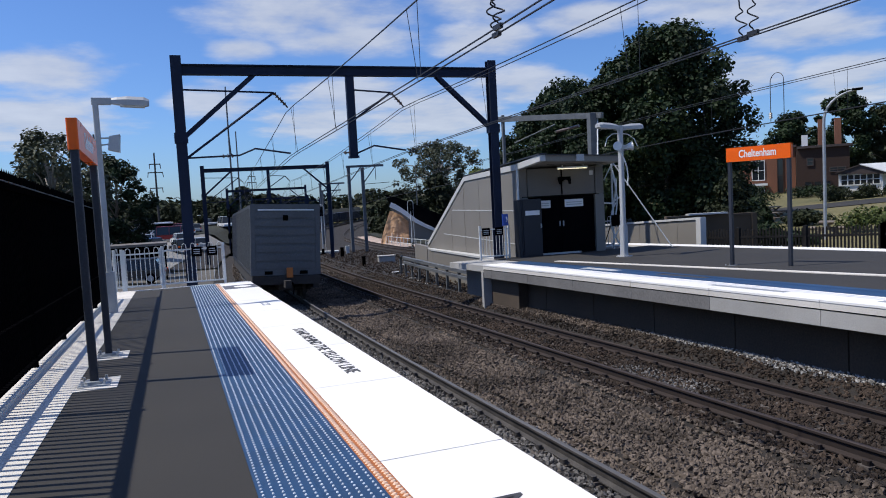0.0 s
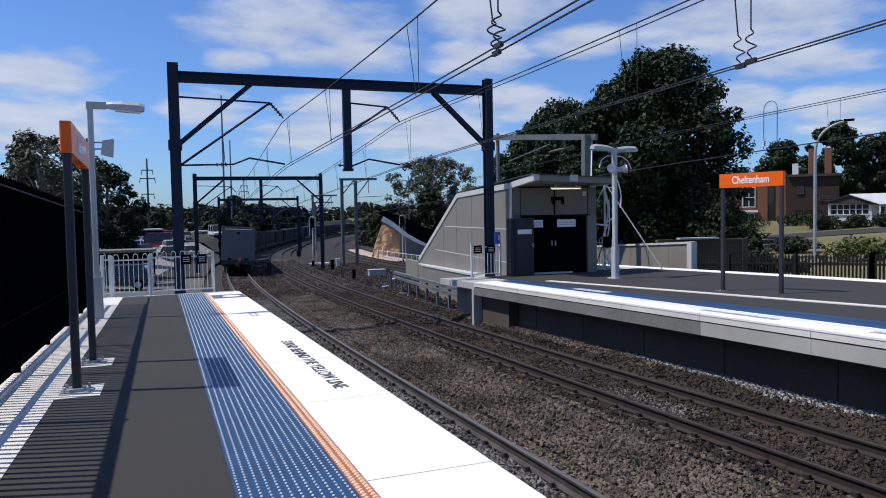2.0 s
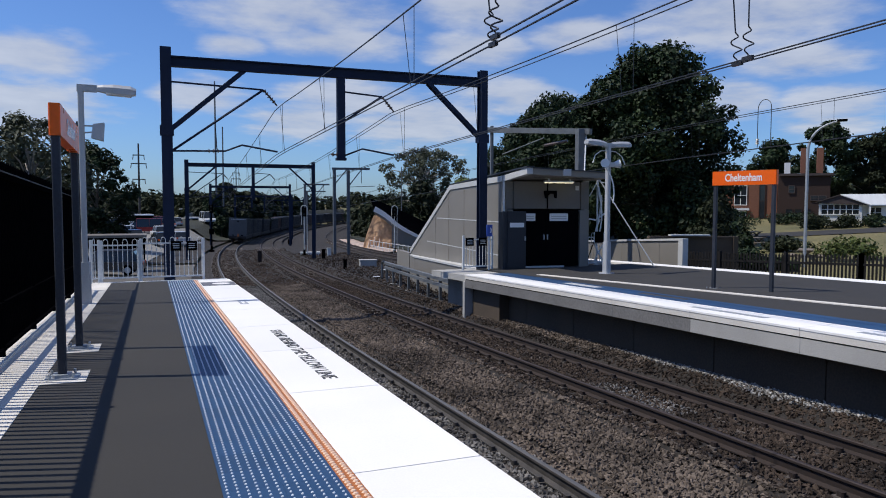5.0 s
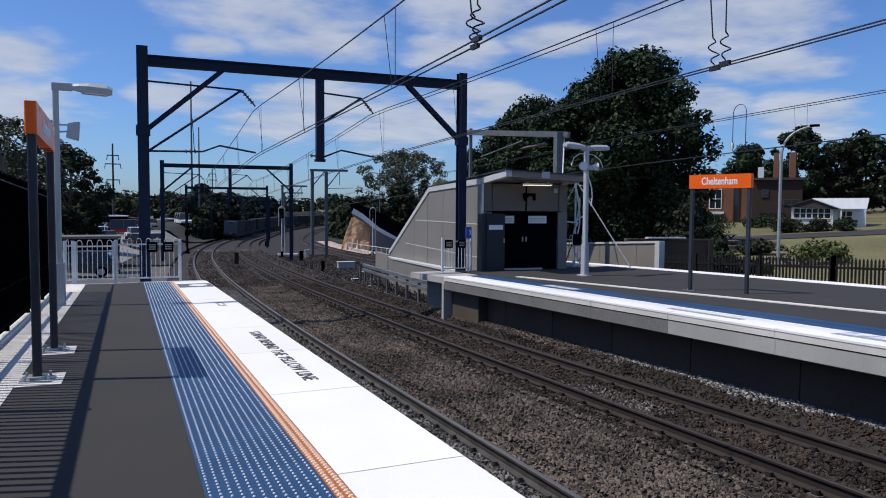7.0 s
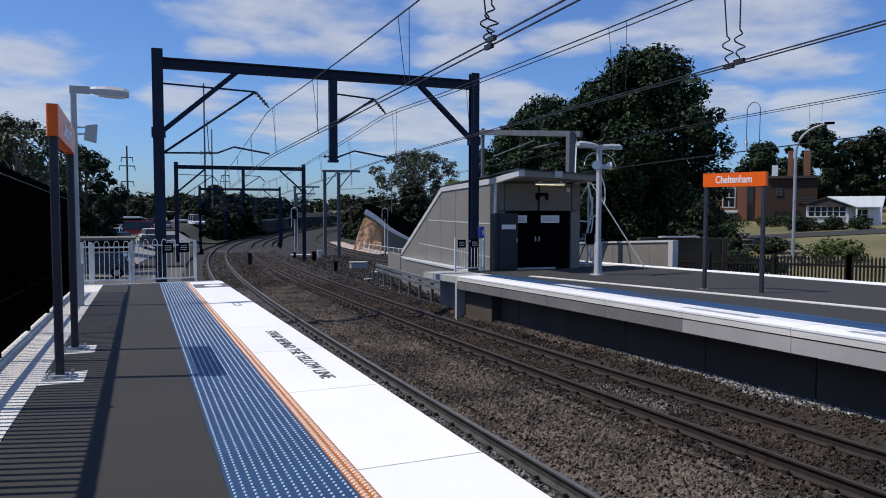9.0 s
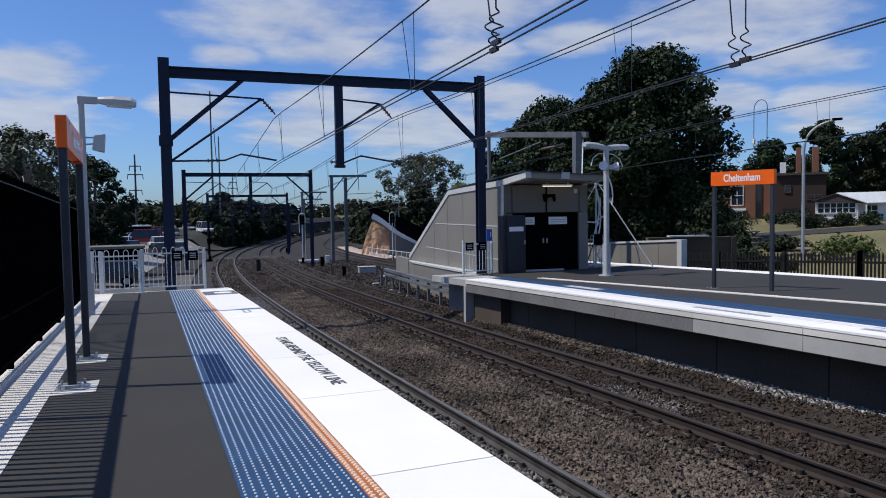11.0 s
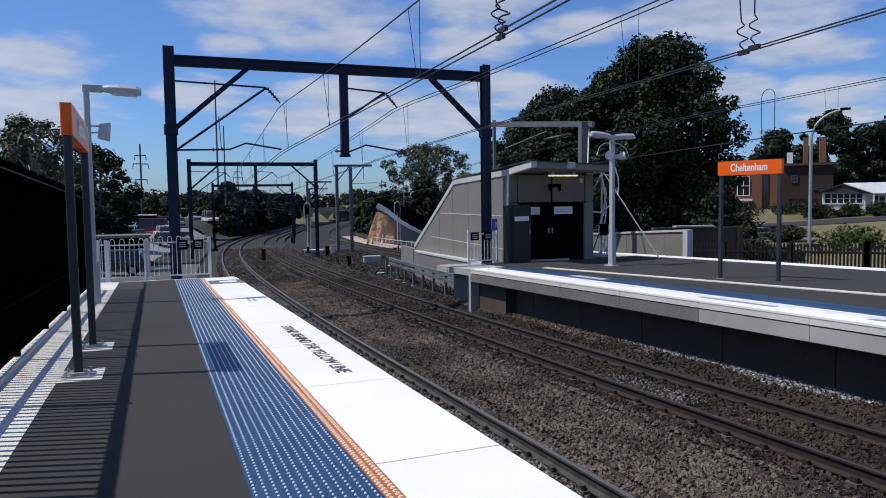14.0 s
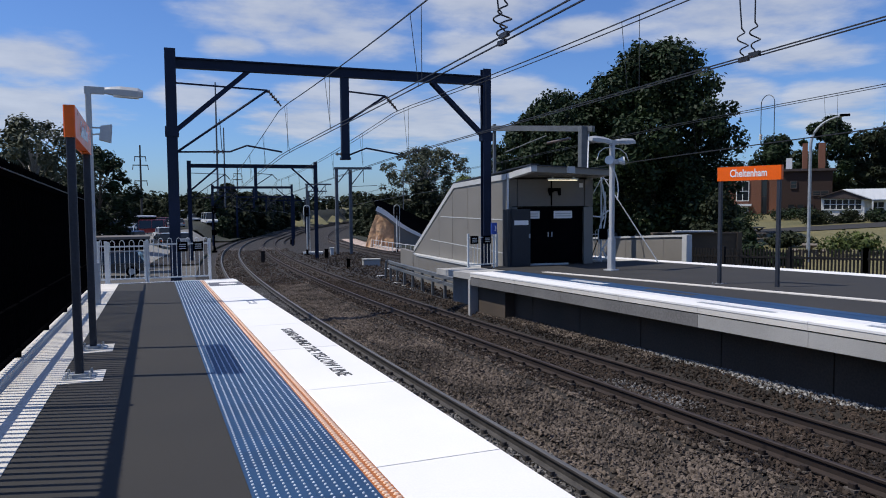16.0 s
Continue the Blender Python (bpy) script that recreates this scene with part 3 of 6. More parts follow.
def build_far_lamp():
    x, y = 13.2, 18.95
    lamp = thing("platform_lamp", pose(x, y, -G * y - 0.02, 0, 0, 14), "grey steel lamp post with two lanterns and cameras", "lamp post")
    part("post", Mesh().box(-0.07, 0.07, -0.07, 0.07, 0, 4.0, bev=0.02), LAMP_GREY, lamp)
    part("base_plate", Mesh().box(-0.19, 0.19, -0.19, 0.19, 0, 0.03, bev=0.04), LAMP_GREY, lamp)
    part("post_sleeve", Mesh().box(-0.1, 0.1, -0.1, 0.1, 0.03, 1.0, bev=0.025), LAMP_GREY, lamp)
    for s in (-1, 1):
        part("lantern", lamp_head(Mesh(), s * 0.1, s * 1.0), LAMP_GREY, lamp, m=pose(0, 0, 4.02, 0, -2 * s) @ Matrix.Diagonal((1, 1.3, 1.6, 1)))
        cone = Mesh().tube([(s * 0.14, -0.05, 0), (s * 0.22, -0.1, 0.0), (s * 0.34, -0.18, 0.02)], 0.05, 12, 0.14)
        horn = part("loudspeaker", cone, WHITE_STEEL, lamp, "white horn loudspeaker", m=pose(0, 0, 3.42))
        part("swan_neck", Mesh().tube([(s * 0.05, 0, 0.42), (s * 0.35, 0, 0.4), (s * 0.62, -0.02, 0.26), (s * 0.74, -0.04, 0.02)], 0.016, 6), WHITE_STEEL, horn)
    part("crossbar", Mesh().box(-0.25, 0.25, -0.05, 0.05, 3.94, 4.08), LAMP_GREY, lamp)
    part("bracket", Mesh().box(-0.18, 0.18, -0.14, -0.1, 3.34, 3.48), LAMP_GREY, lamp)
    cable = [(-0.1 - 0.22 * math.sin(k * 0.6), -0.1 - 0.06 * k / 9, 3.3 - 0.12 * k + 0.5 * math.sin(k * 0.35)) for k in range(10)]
    part("cable", Mesh().tube(cable, 0.022, 6), WHITE_STEEL, lamp)


build_far_lamp()


# ---- white gate and loop-top fence ----
def build_loop_fence(m, width, height, label, name="loop_top_fence", gap=0.125, foot=0.12, loops=True):
    f = thing(name, m, label, "fence", "white platform end fences")
    for x in (0, width):
        part("post", Mesh().box(x - 0.035, x + 0.035, -0.035, 0.035, 0, height, bev=0.01), WHITE_STEEL, f)
    for z in (foot, height - 0.14):
        part("rail", Mesh().box(0, width, -0.02, 0.02, z - 0.02, z + 0.02), WHITE_STEEL, f)
    n = max(2, int(round((width - 0.1) / gap)))
    st = (width - 0.1) / n
    pts = [(0, 0, foot), (0, 0, height - 0.05), (st * 0.15, 0, height + 0.01), (st * 0.5, 0, height + 0.035), (st * 0.85, 0, height + 0.01), (st, 0, height - 0.05), (st, 0, foot)]
    loop = Mesh().tube(pts, 0.011, 6).data("loop_bar", WHITE_STEEL)
    single = Mesh().tube([(0, 0, foot), (0, 0, height - 0.14)], 0.011, 6).data("bar", WHITE_STEEL)
    for i in range(n):
        if i % 2 == 0 and loops:
            piece("loop_bar", loop, f, pose(0.05 + i * st, 0, 0))
        elif not loops:
            piece("bar", single, f, pose(0.05 + i * st + st / 2, 0, 0))
    return f


yg = 22.16
build_loop_fence(pose(-1.62, yg, -G * yg), 0.2, 1.2, "white steel loop-top fence stub at the platform end")
build_loop_fence(pose(-1.36, yg, -G * yg), 0.98, 1.18, "white steel loop-top gate closed at the platform end", "gate")
f = build_loop_fence(pose(-0.34, yg, -G * yg), 1.7, 1.22, "white steel loop-top fence with two black notices")
for x in (0.95, 1.38):
    pl = part("notice_plate", Mesh().box(x - 0.14, x + 0.14, -0.055, -0.035, 0.86, 1.14, bev=0.0), BLACK_STEEL, f, "black notice with pale bars")
    for k in range(3):
        part("notice_bar", Mesh().box(x - 0.09, x + 0.09, -0.0575, -0.0555, 0.93 + 0.06 * k, 0.955 + 0.06 * k), LAMP_GREY, pl)


# ---- island platform ----
# concrete grey with the cast shadow on the far fascia put into its colour
SHADE_GREY = material("shade_grey_concrete", (0.15, 0.145, 0.14), 0.9, fine=25, broad=0.9, vary=0.3, bump=0.2)


def build_island():
    pf = tagged(new("platform"), "island platform of dark asphalt with white edges", "platform", kind="structure")
    y0, y1, xa, xb = -16.0, 20.6, 9.05, 17.95
    part("asphalt", Mesh().box(10.55, xb - 0.75, y0, 23.0, -0.6, -0.02, G), ASPHALT, pf)
    part("retaining_wall", Mesh().box(xa + 0.62, xa + 0.9, y0, y1 - 0.1, -2.2, -0.3, G).box(xa + 0.6, xb, y1 - 0.3, y1 - 0.1, -2.2, -0.3, G), DARK_CONCRETE, pf, "blotchy concrete wall darkened for shade under the platform edge")
    k, y = 0, y0
    while y < y1 - 0.1:
        b = min(y + 2.4, y1)
        part("coping_panel", Mesh().box(xa, 9.85, y + 0.005, b - 0.005, -0.05, -0.016, G), WHITE_PAINT, pf)
        part("edge_beam", Mesh().box(xa + 0.008, 9.85, y + 0.004, b - 0.004, -0.155, -0.053, G), PALE_CONCRETE, pf)
        # fascia past y = 8.6 gets the shadow tone as its colour
        part("fascia", Mesh().box(xa + 0.02, 9.85, y + 0.004, b - 0.004, -0.42, -0.18, G), SHADE_GREY if y > 8.6 else CONCRETE, pf, "concrete edge beam")
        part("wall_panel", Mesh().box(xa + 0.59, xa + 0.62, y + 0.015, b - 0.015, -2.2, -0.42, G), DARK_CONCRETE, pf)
        y += 2.4
    part("return_wall", Mesh().box(xa + 0.28, xa + 0.585, y1 - 1.9, y1 - 0.02, -2.2, -0.43, G), DARK_CONCRETE, pf, "dark brown concrete return at the platform end")
    part("joint", Mesh().box(xa + 0.05, 9.84, y0, y1 - 0.01, -0.178, -0.157, G), DOOR_DARK, pf)
    part("tactile_band", Mesh().box(9.853, 10.547, y0, y1, -0.3, -0.014, G), BLUE_TILE, pf)
    part("back_edge", Mesh().box(xb - 0.747, xb, y0, 27, -0.4, -0.016, G), WHITE_PAINT, pf)
    part("back_wall", Mesh().box(xb - 0.6, xb - 0.3, y0, 27, -2.2, -0.4, G), DARK_CONCRETE, pf)
    d = Mesh()
    for a, b in (((11.05, 19.4), (12.45, 8.4)),):
        d.add([(a[0] - 0.1, a[1], -0.02 - G * a[1]), (a[0] + 0.1, a[1], -0.02 - G * a[1]), (b[0] + 0.1, b[1], -0.02 - G * b[1]), (b[0] - 0.1, b[1], -0.02 - G * b[1]),
               (a[0] - 0.1, a[1], 0.0 - G * a[1]), (a[0] + 0.1, a[1], 0.0 - G * a[1]), (b[0] + 0.1, b[1], 0.0 - G * b[1]), (b[0] - 0.1, b[1], 0.0 - G * b[1])],
              [(0, 1, 2, 3), (4, 5, 6, 7), (0, 1, 5, 4), (1, 2, 6, 5), (2, 3, 7, 6), (3, 0, 4, 7)])
    part("drain_strip", d, PALE_CONCRETE, pf, "pale concrete drain strip")
    for x, y, w, l, mat in ((10.2, 15.7, 0.14, 0.75, SIGN_WHITE), (10.25, 12.6, 0.12, 0.8, LINE_PAINT), (9.45, 9.9, 0.07, 0.9, GALV), (9.45, 6.4, 0.07, 0.9, GALV)):
        part("stencil_mark", Mesh().box(x - w, x + w, y - l, y + l, -0.016, -0.0125, G), mat, pf)
    # the step down at the end
    part("end_slab", Mesh().box(xa + 0.05, 11.4, y1, 23.6, -0.25, -0.05, G), CONCRETE, pf)
    part("end_base", Mesh().box(xa + 0.6, 11.4, y1 + 0.005, 23.4, -2.2, -0.25, G), SHADE_GREY, pf)


build_island()


# ---- tracks ----
RAIL = [(-0.07, -0.17), (0.07, -0.17), (0.07, -0.155), (0.012, -0.13), (0.012, -0.045), (0.036, -0.03), (0.036, -0.004), (-0.036, -0.004), (-0.036, -0.03), (-0.012, -0.045), (-0.012, -0.13), (-0.07, -0.155)]
HEAD = [(-0.03, -0.004), (0.03, -0.004), (0.026, 0.001), (-0.026, 0.001)]


def build_track(off, label, s0, s1, side_mat, top=True, sleepers=170, start=-12.0, ease=0.0):
    t = thing("railway_track", Matrix(), label, "track", "tracks through the station")
    for u, z in ((-0.7525, -1.17), (0.7525, -1.25)):
        rail = part("rail", Mesh().sweep(line_rows(s0, s1, 2.0, off + u, z, ease), RAIL), side_mat, t)
        part("rail_head", Mesh().sweep(line_rows(s0, s1, 2.0, off + u, z, ease), HEAD), RAIL_TOP if top else RUST_TOP, rail, "worn running surface")
    sl = Mesh().box(-1.25, 1.25, -0.11, 0.11, -0.18, 0.0, bev=0.02).box(-0.93, -0.62, -0.07, 0.07, 0.0, 0.035).box(0.62, 0.93, -0.07, 0.07, 0.0, 0.035)
    sl = sl.data("sleeper", SLEEPER)
    clip = Mesh()
    for k in range(sleepers):
        q = start + k * 0.62
        p, a = along(q, off - ease * float(smooth_step(28.0, 66.0, q)), -1.21 - 0.205)
        piece("sleeper", sl, t, Matrix.Translation(p) @ pose(0, 0, 0, 0, math.degrees(math.atan(0.08 / 1.505)), -math.degrees(a)))
    for k in range(min(80, sleepers) if not ease else 0):
        for u, z in ((-0.7525, -1.17), (0.7525, -1.25)):
            for e in (-0.11, 0.11):
                p, a = along(start + k * 0.62, off + u + e, z - 0.14)
                clip.box(p.x - 0.035, p.x + 0.035, p.y - 0.045, p.y + 0.045, p.z - 0.02, p.z + 0.035, bev=0.015)
    if clip.v:
        tagged(part("rail_clip", clip, side_mat, t), kind="stuff")


build_track(0.0, "railway track with worn steel rails on gravel", -25, 330, RAIL_SIDE)
build_track(FAR - NEAR, "railway track with brown rusted rails on gravel", -25, 330, RUST_RAIL, top=False)
build_track(OUTER - NEAR, "railway track behind the island platform curving away", -25, 330, RUST_RAIL, top=False, sleepers=120, start=44, ease=1.5)


def ballast_height(u, s):
    """Top of the gravel over a place u metres right of the near track."""
    v = FAR - NEAR
    d1, d2 = abs(u), abs(u - v)
    d = min(d1, d2)
    base = -1.42 if d < 1.35 else -1.42 - min(0.28, (d - 1.35) * 0.3)
    if 1.35 < u < v - 1.35:
        mid = (u - v / 2) / (v / 2 - 1.35)
        base = -1.42 - 0.05 * (1 - mid * mid)
    if u > v + 1.3:
        base = -1.42 + 0.16 * min(1.0, (u - v - 1.3) / 0.5)
    return base - 0.05 * (u - (0 if d1 < d2 else v)) * (d < 1.35)


def build_ballast():
    rnd = np.random.RandomState(4)
    us = np.arange(-1.6, 6.3, 0.1)
    ss = np.concatenate([np.arange(-12, 40, 0.25), np.arange(40, 332, 3.0)])
    m = Mesh()
    for s in ss:
        for u in us:
            p, a = along(s, u)
            z = ballast_height(u, s) + fall(s) + 0.035 * (noise.noise(Vector((p.x * 3, p.y * 3, 0))))
            m.v.append((p.x, p.y, z))
    k = len(us)
    m.f = [(j * k + i, j * k + i + 1, (j + 1) * k + i + 1, (j + 1) * k + i) for j in range(len(ss) - 1) for i in range(k - 1)]
    tagged(part("ballast", m, BALLAST, smooth=True), "coarse grey brown crushed stone ballast between the rails", "ballast", kind="stuff")
    # loose stones
    base = np.array([(1.1, 0.2, 0.3), (-1.0, -0.3, 0.2), (0.2, 1.0, -0.3), (-0.3, -1.0, -0.2), (0.35, -0.25, 1.0), (-0.2, 0.4, -1.0)], float) * 0.95
    bm = bmesh.new()
    for p in base:
        bm.verts.new(p)
    bmesh.ops.convex_hull(bm, input=bm.verts)
    bm.verts.index_update()
    bv = np.array([v.co[:] for v in bm.verts])
    bf = np.array([[v.index for v in f.verts] for f in bm.faces if len(f.verts) == 3])
    bm.free()

    def scatter(name, count, u0, u1, s0, s1, size, mat, lift, bias, label):
        q = rnd.rand(count)
        s = s0 + (s1 - s0) * q ** bias
        u = u0 + (u1 - u0) * rnd.rand(count)
        if bias == 1.0:
            u = u1 - (u1 - u) * (0.45 + 0.55 * np.abs(np.sin(s * 0.9) * np.cos(s * 0.37)))
        pos = np.empty((count, 3))
        for i in range(count):
            p, _ = along(s[i], u[i])
            pos[i] = (p.x, p.y, ballast_height(u[i], s[i]) + fall(s[i]) + lift)
        pos[:, 2] += rnd.rand(count) * 0.04 - 0.018
        ang = rnd.rand(count, 3) * 6.283
        sc = size * (0.35 + 1.15 * rnd.rand(count, 3))
        ca, sa = np.cos(ang), np.sin(ang)
        V = bv[None] * sc[:, None]
        x, y, z = V[..., 0], V[..., 1], V[..., 2]
        x, y = x * ca[:, :1] - y * sa[:, :1], x * sa[:, :1] + y * ca[:, :1]
        y, z = y * ca[:, 1:2] - z * sa[:, 1:2], y * sa[:, 1:2] + z * ca[:, 1:2]
        V = np.stack([x, y, z], -1) + pos[:, None]
        Fc = bf[None] + (np.arange(count) * len(bv))[:, None, None]
        me = bpy.data.meshes.new(name)
        nv, nf = count * len(bv), count * len(bf)
        me.vertices.add(nv), me.loops.add(nf * 3), me.polygons.add(nf)
        me.vertices.foreach_set("co", V.reshape(-1))
        me.loops.foreach_set("vertex_index", Fc.reshape(-1).astype(np.int32))
        me.polygons.foreach_set("loop_start", np.arange(0, nf * 3, 3, dtype=np.int32))
        me.polygons.foreach_set("use_smooth", np.zeros(nf, dtype=bool))
        me.update()
        me.materials.append(mat)
        tagged(new(name, me), label, "ballast", kind="stuff")

    scatter("ballast_stones", 26000, -0.9, 1.1, 2.6, 36, 0.031, GREY_STONES, 0.01, 1.5, "loose dusty grey ballast stones beside the near rails")
    scatter("ballast_stones", 40000, 1.0, 2.9, 2.6, 36, 0.033, STONES, 0.01, 1.5, "loose grey brown crushed ballast stones")
    scatter("ballast_stones", 42000, 2.8, 6.0, 2.6, 36, 0.031, BROWN_STONES, 0.01, 1.5, "loose dark brown ballast stones around rusted rails")
    scatter("ballast_stones", 10000, -0.9, 6.0, -7.0, 2.6, 0.032, STONES, 0.01, 1.0001, "loose grey brown crushed ballast stones")
    scatter("ballast_stones", 13000, -1.2, 6.0, 36, 85, 0.05, BROWN_STONES, 0.0, 1.6, "dark ballast stones along the curve")
    scatter("ballast_stones", 6500, 6.2, 12.5, 24, 75, 0.05, BROWN_STONES, -0.2, 1.4, "scattered dark gravel beside the curve")
    scatter("ballast_stones", 4200, 5.78, 6.18, 3.0, 13.5, 0.027, PALE_STONES, 0.015, 1.0, "fresh pale ballast stones along the wall foot")
    scatter("ballast_stones", 4000, 5.7, 6.18, 12.0, 24, 0.029, STONES, 0.02, 1.0001, "grey brown ballast stones banked against the wall foot")
    scatter("ballast_stones", 420, 3.9, 4.5, 8.8, 11.2, 0.024, GREY_STONES, 0.02, 1.0001, "pale dusty stones between the rusted rails")


build_ballast()


# ---- overhead line ----
def frame_at(s):
    p, a = along(s)
    return Matrix.Translation(p) @ pose(0, 0, 0, 0, 0, -math.degrees(a))


def shed_insulator(a, b, r, sheds):
    """A rod between a and b with a row of discs on it."""
    a, b = Vector(a), Vector(b)
    m = Mesh().tube([a, b], r * 0.4, 6)
    for k in range(sheds):
        t = (k + 0.5) / sheds
        c, d = a.lerp(b, t), (b - a).normalized()
        m.tube([c - d * 0.022, c, c + d * 0.022], r, 8, r * 0.55)
    return m


def registration(parent, x_post, x_wire, low):
    """The hinged arms that hold the wires of one track; low is the foot of the lower strut."""
    arm = part("cantilever", Mesh().tube([(x_post, 0, 5.95), (x_wire - 0.42, 0, 5.86)], 0.03, 6).tube([(x_post, 0, low), (x_wire - 0.42, 0, 5.86)], 0.04, 6), NAVY_STEEL, parent)
    part("insulator", shed_insulator((x_wire - 0.42, 0, 5.86), (x_wire - 0.06, 0, 5.46), 0.075, 5).tube([(x_wire - 0.06, 0, 5.46), (x_wire, 0, 5.38)], 0.025, 6), INSULATOR, arm)
    part("steady_arm", Mesh().tube([(x_post, 0, 3.86), (x_wire - 1.6, 0, 3.9), (x_wire - 1.1, 0, 4.1), (x_wire, 0, 3.92)], 0.032, 6), NAVY_STEEL, arm)
    part("insulator", shed_insulator((x_wire - 2.15, 0, 3.885), (x_wire - 1.75, 0, 3.895), 0.07, 3), INSULATOR, arm)
    part("dropper", Mesh().tube([(x_wire - 1.9, 0, 4.9), (x_wire - 1.85, 0, 3.9)], 0.012, 5), WIRE, arm)


def build_gantry(s, label):
    g = thing("overhead_gantry", frame_at(s), label, "gantry", "portal gantries over the tracks")
    xl, xr, xm = -3.17, 7.3, 2.2
    for x, w in ((xl, 0.16), (xr, 0.15)):
        h = [(-w, -0.13), (w, -0.13), (w, -0.1), (0.05, -0.1), (0.05, 0.1), (w, 0.1), (w, 0.13), (-w, 0.13), (-w, 0.1), (-0.05, 0.1), (-0.05, -0.1), (-w, -0.1)]
        part("post", Mesh().prism([(x + a, b) for a, b in h], -2.0, 6.97), NAVY_STEEL, g, "dark blue steel upright")
    h = [(-0.12, 6.4), (0.12, 6.4), (0.12, 6.44), (0.04, 6.44), (0.04, 6.68), (0.12, 6.68), (0.12, 6.72), (-0.12, 6.72), (-0.12, 6.68), (-0.04, 6.68), (-0.04, 6.44), (-0.12, 6.44)]
    k = len(h)
    part("beam", Mesh().add([(x, a, b) for x in (xl + 0.16, xr - 0.15) for a, b in h], [tuple(range(k))[::-1], tuple(range(k, 2 * k))] + [(i, (i + 1) % k, k + (i + 1) % k, k + i) for i in range(k)]), NAVY_STEEL, g, "dark blue steel cross beam")
    part("drop_post", Mesh().box(xm - 0.13, xm + 0.13, -0.1, 0.1, 3.78, 6.4).box(xm - 0.16, xm + 0.16, -0.13, 0.13, 3.7, 3.78), NAVY_STEEL, g)
    part("brace", Mesh().bar((xl + 0.1, 0, 4.5), (xl + 2.3, 0, 6.42), 0.1, 0.14), NAVY_STEEL, g)
    for e in (-0.11, 0.11):
        part("brace", Mesh().bar((xr - 0.1, e, 4.62), (xr - 2.05, e, 6.42), 0.05, 0.12), NAVY_STEEL, g)
    for k in range(5):
        t = (k + 0.5) / 5
        part("brace_tie", Mesh().box(xr - 0.1 - 1.95 * t - 0.04, xr - 0.1 - 1.95 * t + 0.04, -0.1, 0.1, 4.62 + 1.8 * t - 0.03, 4.62 + 1.8 * t + 0.03), NAVY_STEEL, g)
    for x, z in ((xl, 4.5), (xr, 4.62)):
        part("gusset", Mesh().box(x - 0.2, x + 0.2, -0.15, 0.15, z - 0.18, z + 0.12), NAVY_STEEL, g)
    registration(g, xl + 0.16, 0.13, 4.3 - 0.42)
    registration(g, xm + 0.13, 4.02, 5.0)
    return g


SPANS = [-13.0, 23.5, 63.5, 101.5, 140.0, 179.0]
for i, s in enumerate(SPANS[1:]):
    build_gantry(s, "dark blue steel portal gantry spanning two tracks" + (" beside the platform end" if i == 0 else " farther down the curve"))


def sag(s, depth):
    for a, b in zip(SPANS, SPANS[1:]):
        if a <= s <= b:
            t = (s - a) / (b - a)
            return 4 * t * (1 - t) * depth
    return 0.0


def build_wires(off, label, messenger, contact, s1=200, twin=True, drop=0.5, slack=0.03):
    w = thing("overhead_wire", Matrix(), label, "overhead wire", "electric wires over the tracks")
    ss = np.arange(-24, s1, 2.0)
    pts = lambda u, z, d: [along(s, off + u)[0] + Vector((0, 0, z - sag(s, d))) for s in ss]
    part("messenger_wire", Mesh().tube(pts(0.0, messenger, drop), 0.013, 5), WIRE, w)
    if twin:
        part("messenger_wire", Mesh().tube(pts(0.1, messenger - 0.05, drop), 0.011, 5), WIRE, w)
    part("contact_wire", Mesh().tube(pts(0.0, contact, slack), 0.011, 5), WIRE, w)
    part("contact_wire", Mesh().tube(pts(0.13, contact, slack), 0.011, 5), WIRE, w)
    for i, s in enumerate(np.arange(4.0, 120.0, 6.1)):
        for e in (0.0, 0.5):
            a = along(s + e, off)[0] + Vector((0, 0, messenger - sag(s + e, drop)))
            b = along(s + e, off + (0.13 if e else 0.0))[0] + Vector((0, 0, contact - sag(s + e, slack)))
            part("dropper", Mesh().tube([a, b], 0.006, 4), WIRE, w)
    return w


def jumper(w, off, s, messenger, contact, drop=0.5):
    """Two slack feeder cables with coiled ends between the wires."""
    for e, du in ((0.0, 0.0), (0.32, 0.13)):
        a = along(s + e, off)[0] + Vector((0, 0, messenger - sag(s + e, drop)))
        b = along(s + e, off + du)[0] + Vector((0, 0, contact))
        pts = [a + (b - a) * (k / 14) * 0.62 for k in range(15)]
        q = pts[-1]
        for k in range(30):
            t = k / 29
            pts.append(q.lerp(b, t) + Vector((0.09 * math.sin(t * 15), 0.05 * math.cos(t * 15), 0)) * math.sin(math.pi * min(1, t * 1.05)))
        part("feeder_coil", Mesh().tube(pts, 0.0105, 5), WIRE, w)
        part("clamp", Mesh().box(b.x - 0.022, b.x + 0.022, b.y - 0.09, b.y + 0.09, b.z - 0.025, b.z + 0.03), WIRE, w)


w = build_wires(0.13, "dark catenary wires with droppers over the near track", 5.33, 3.86, twin=False, drop=0.58, slack=0.17)
jumper(w, 0.13, 7.4, 5.33, 3.69, 0.6)
w = build_wires(4.02, "dark catenary wires with droppers over the second track", 5.41, 3.87, drop=0.44, slack=0.07)
jumper(w, 4.02, 7.6, 5.41, 3.8, 0.44)
w = build_wires(OUTER - NEAR, "dark catenary wires behind the island platform", 5.38, 4.12, drop=0.08)
loop = []
for k in range(13):
    q = math.pi * k / 12
    loop.append(along(19.0 + 0.3 * math.cos(q), OUTER - NEAR)[0] + Vector((0, 0, 5.45 + 0.28 * math.sin(q))))
low = [along(19.0 + e, OUTER - NEAR)[0] + Vector((0, 0, h)) for e, h in ((0.3, 4.14), (-0.3, 4.14))]
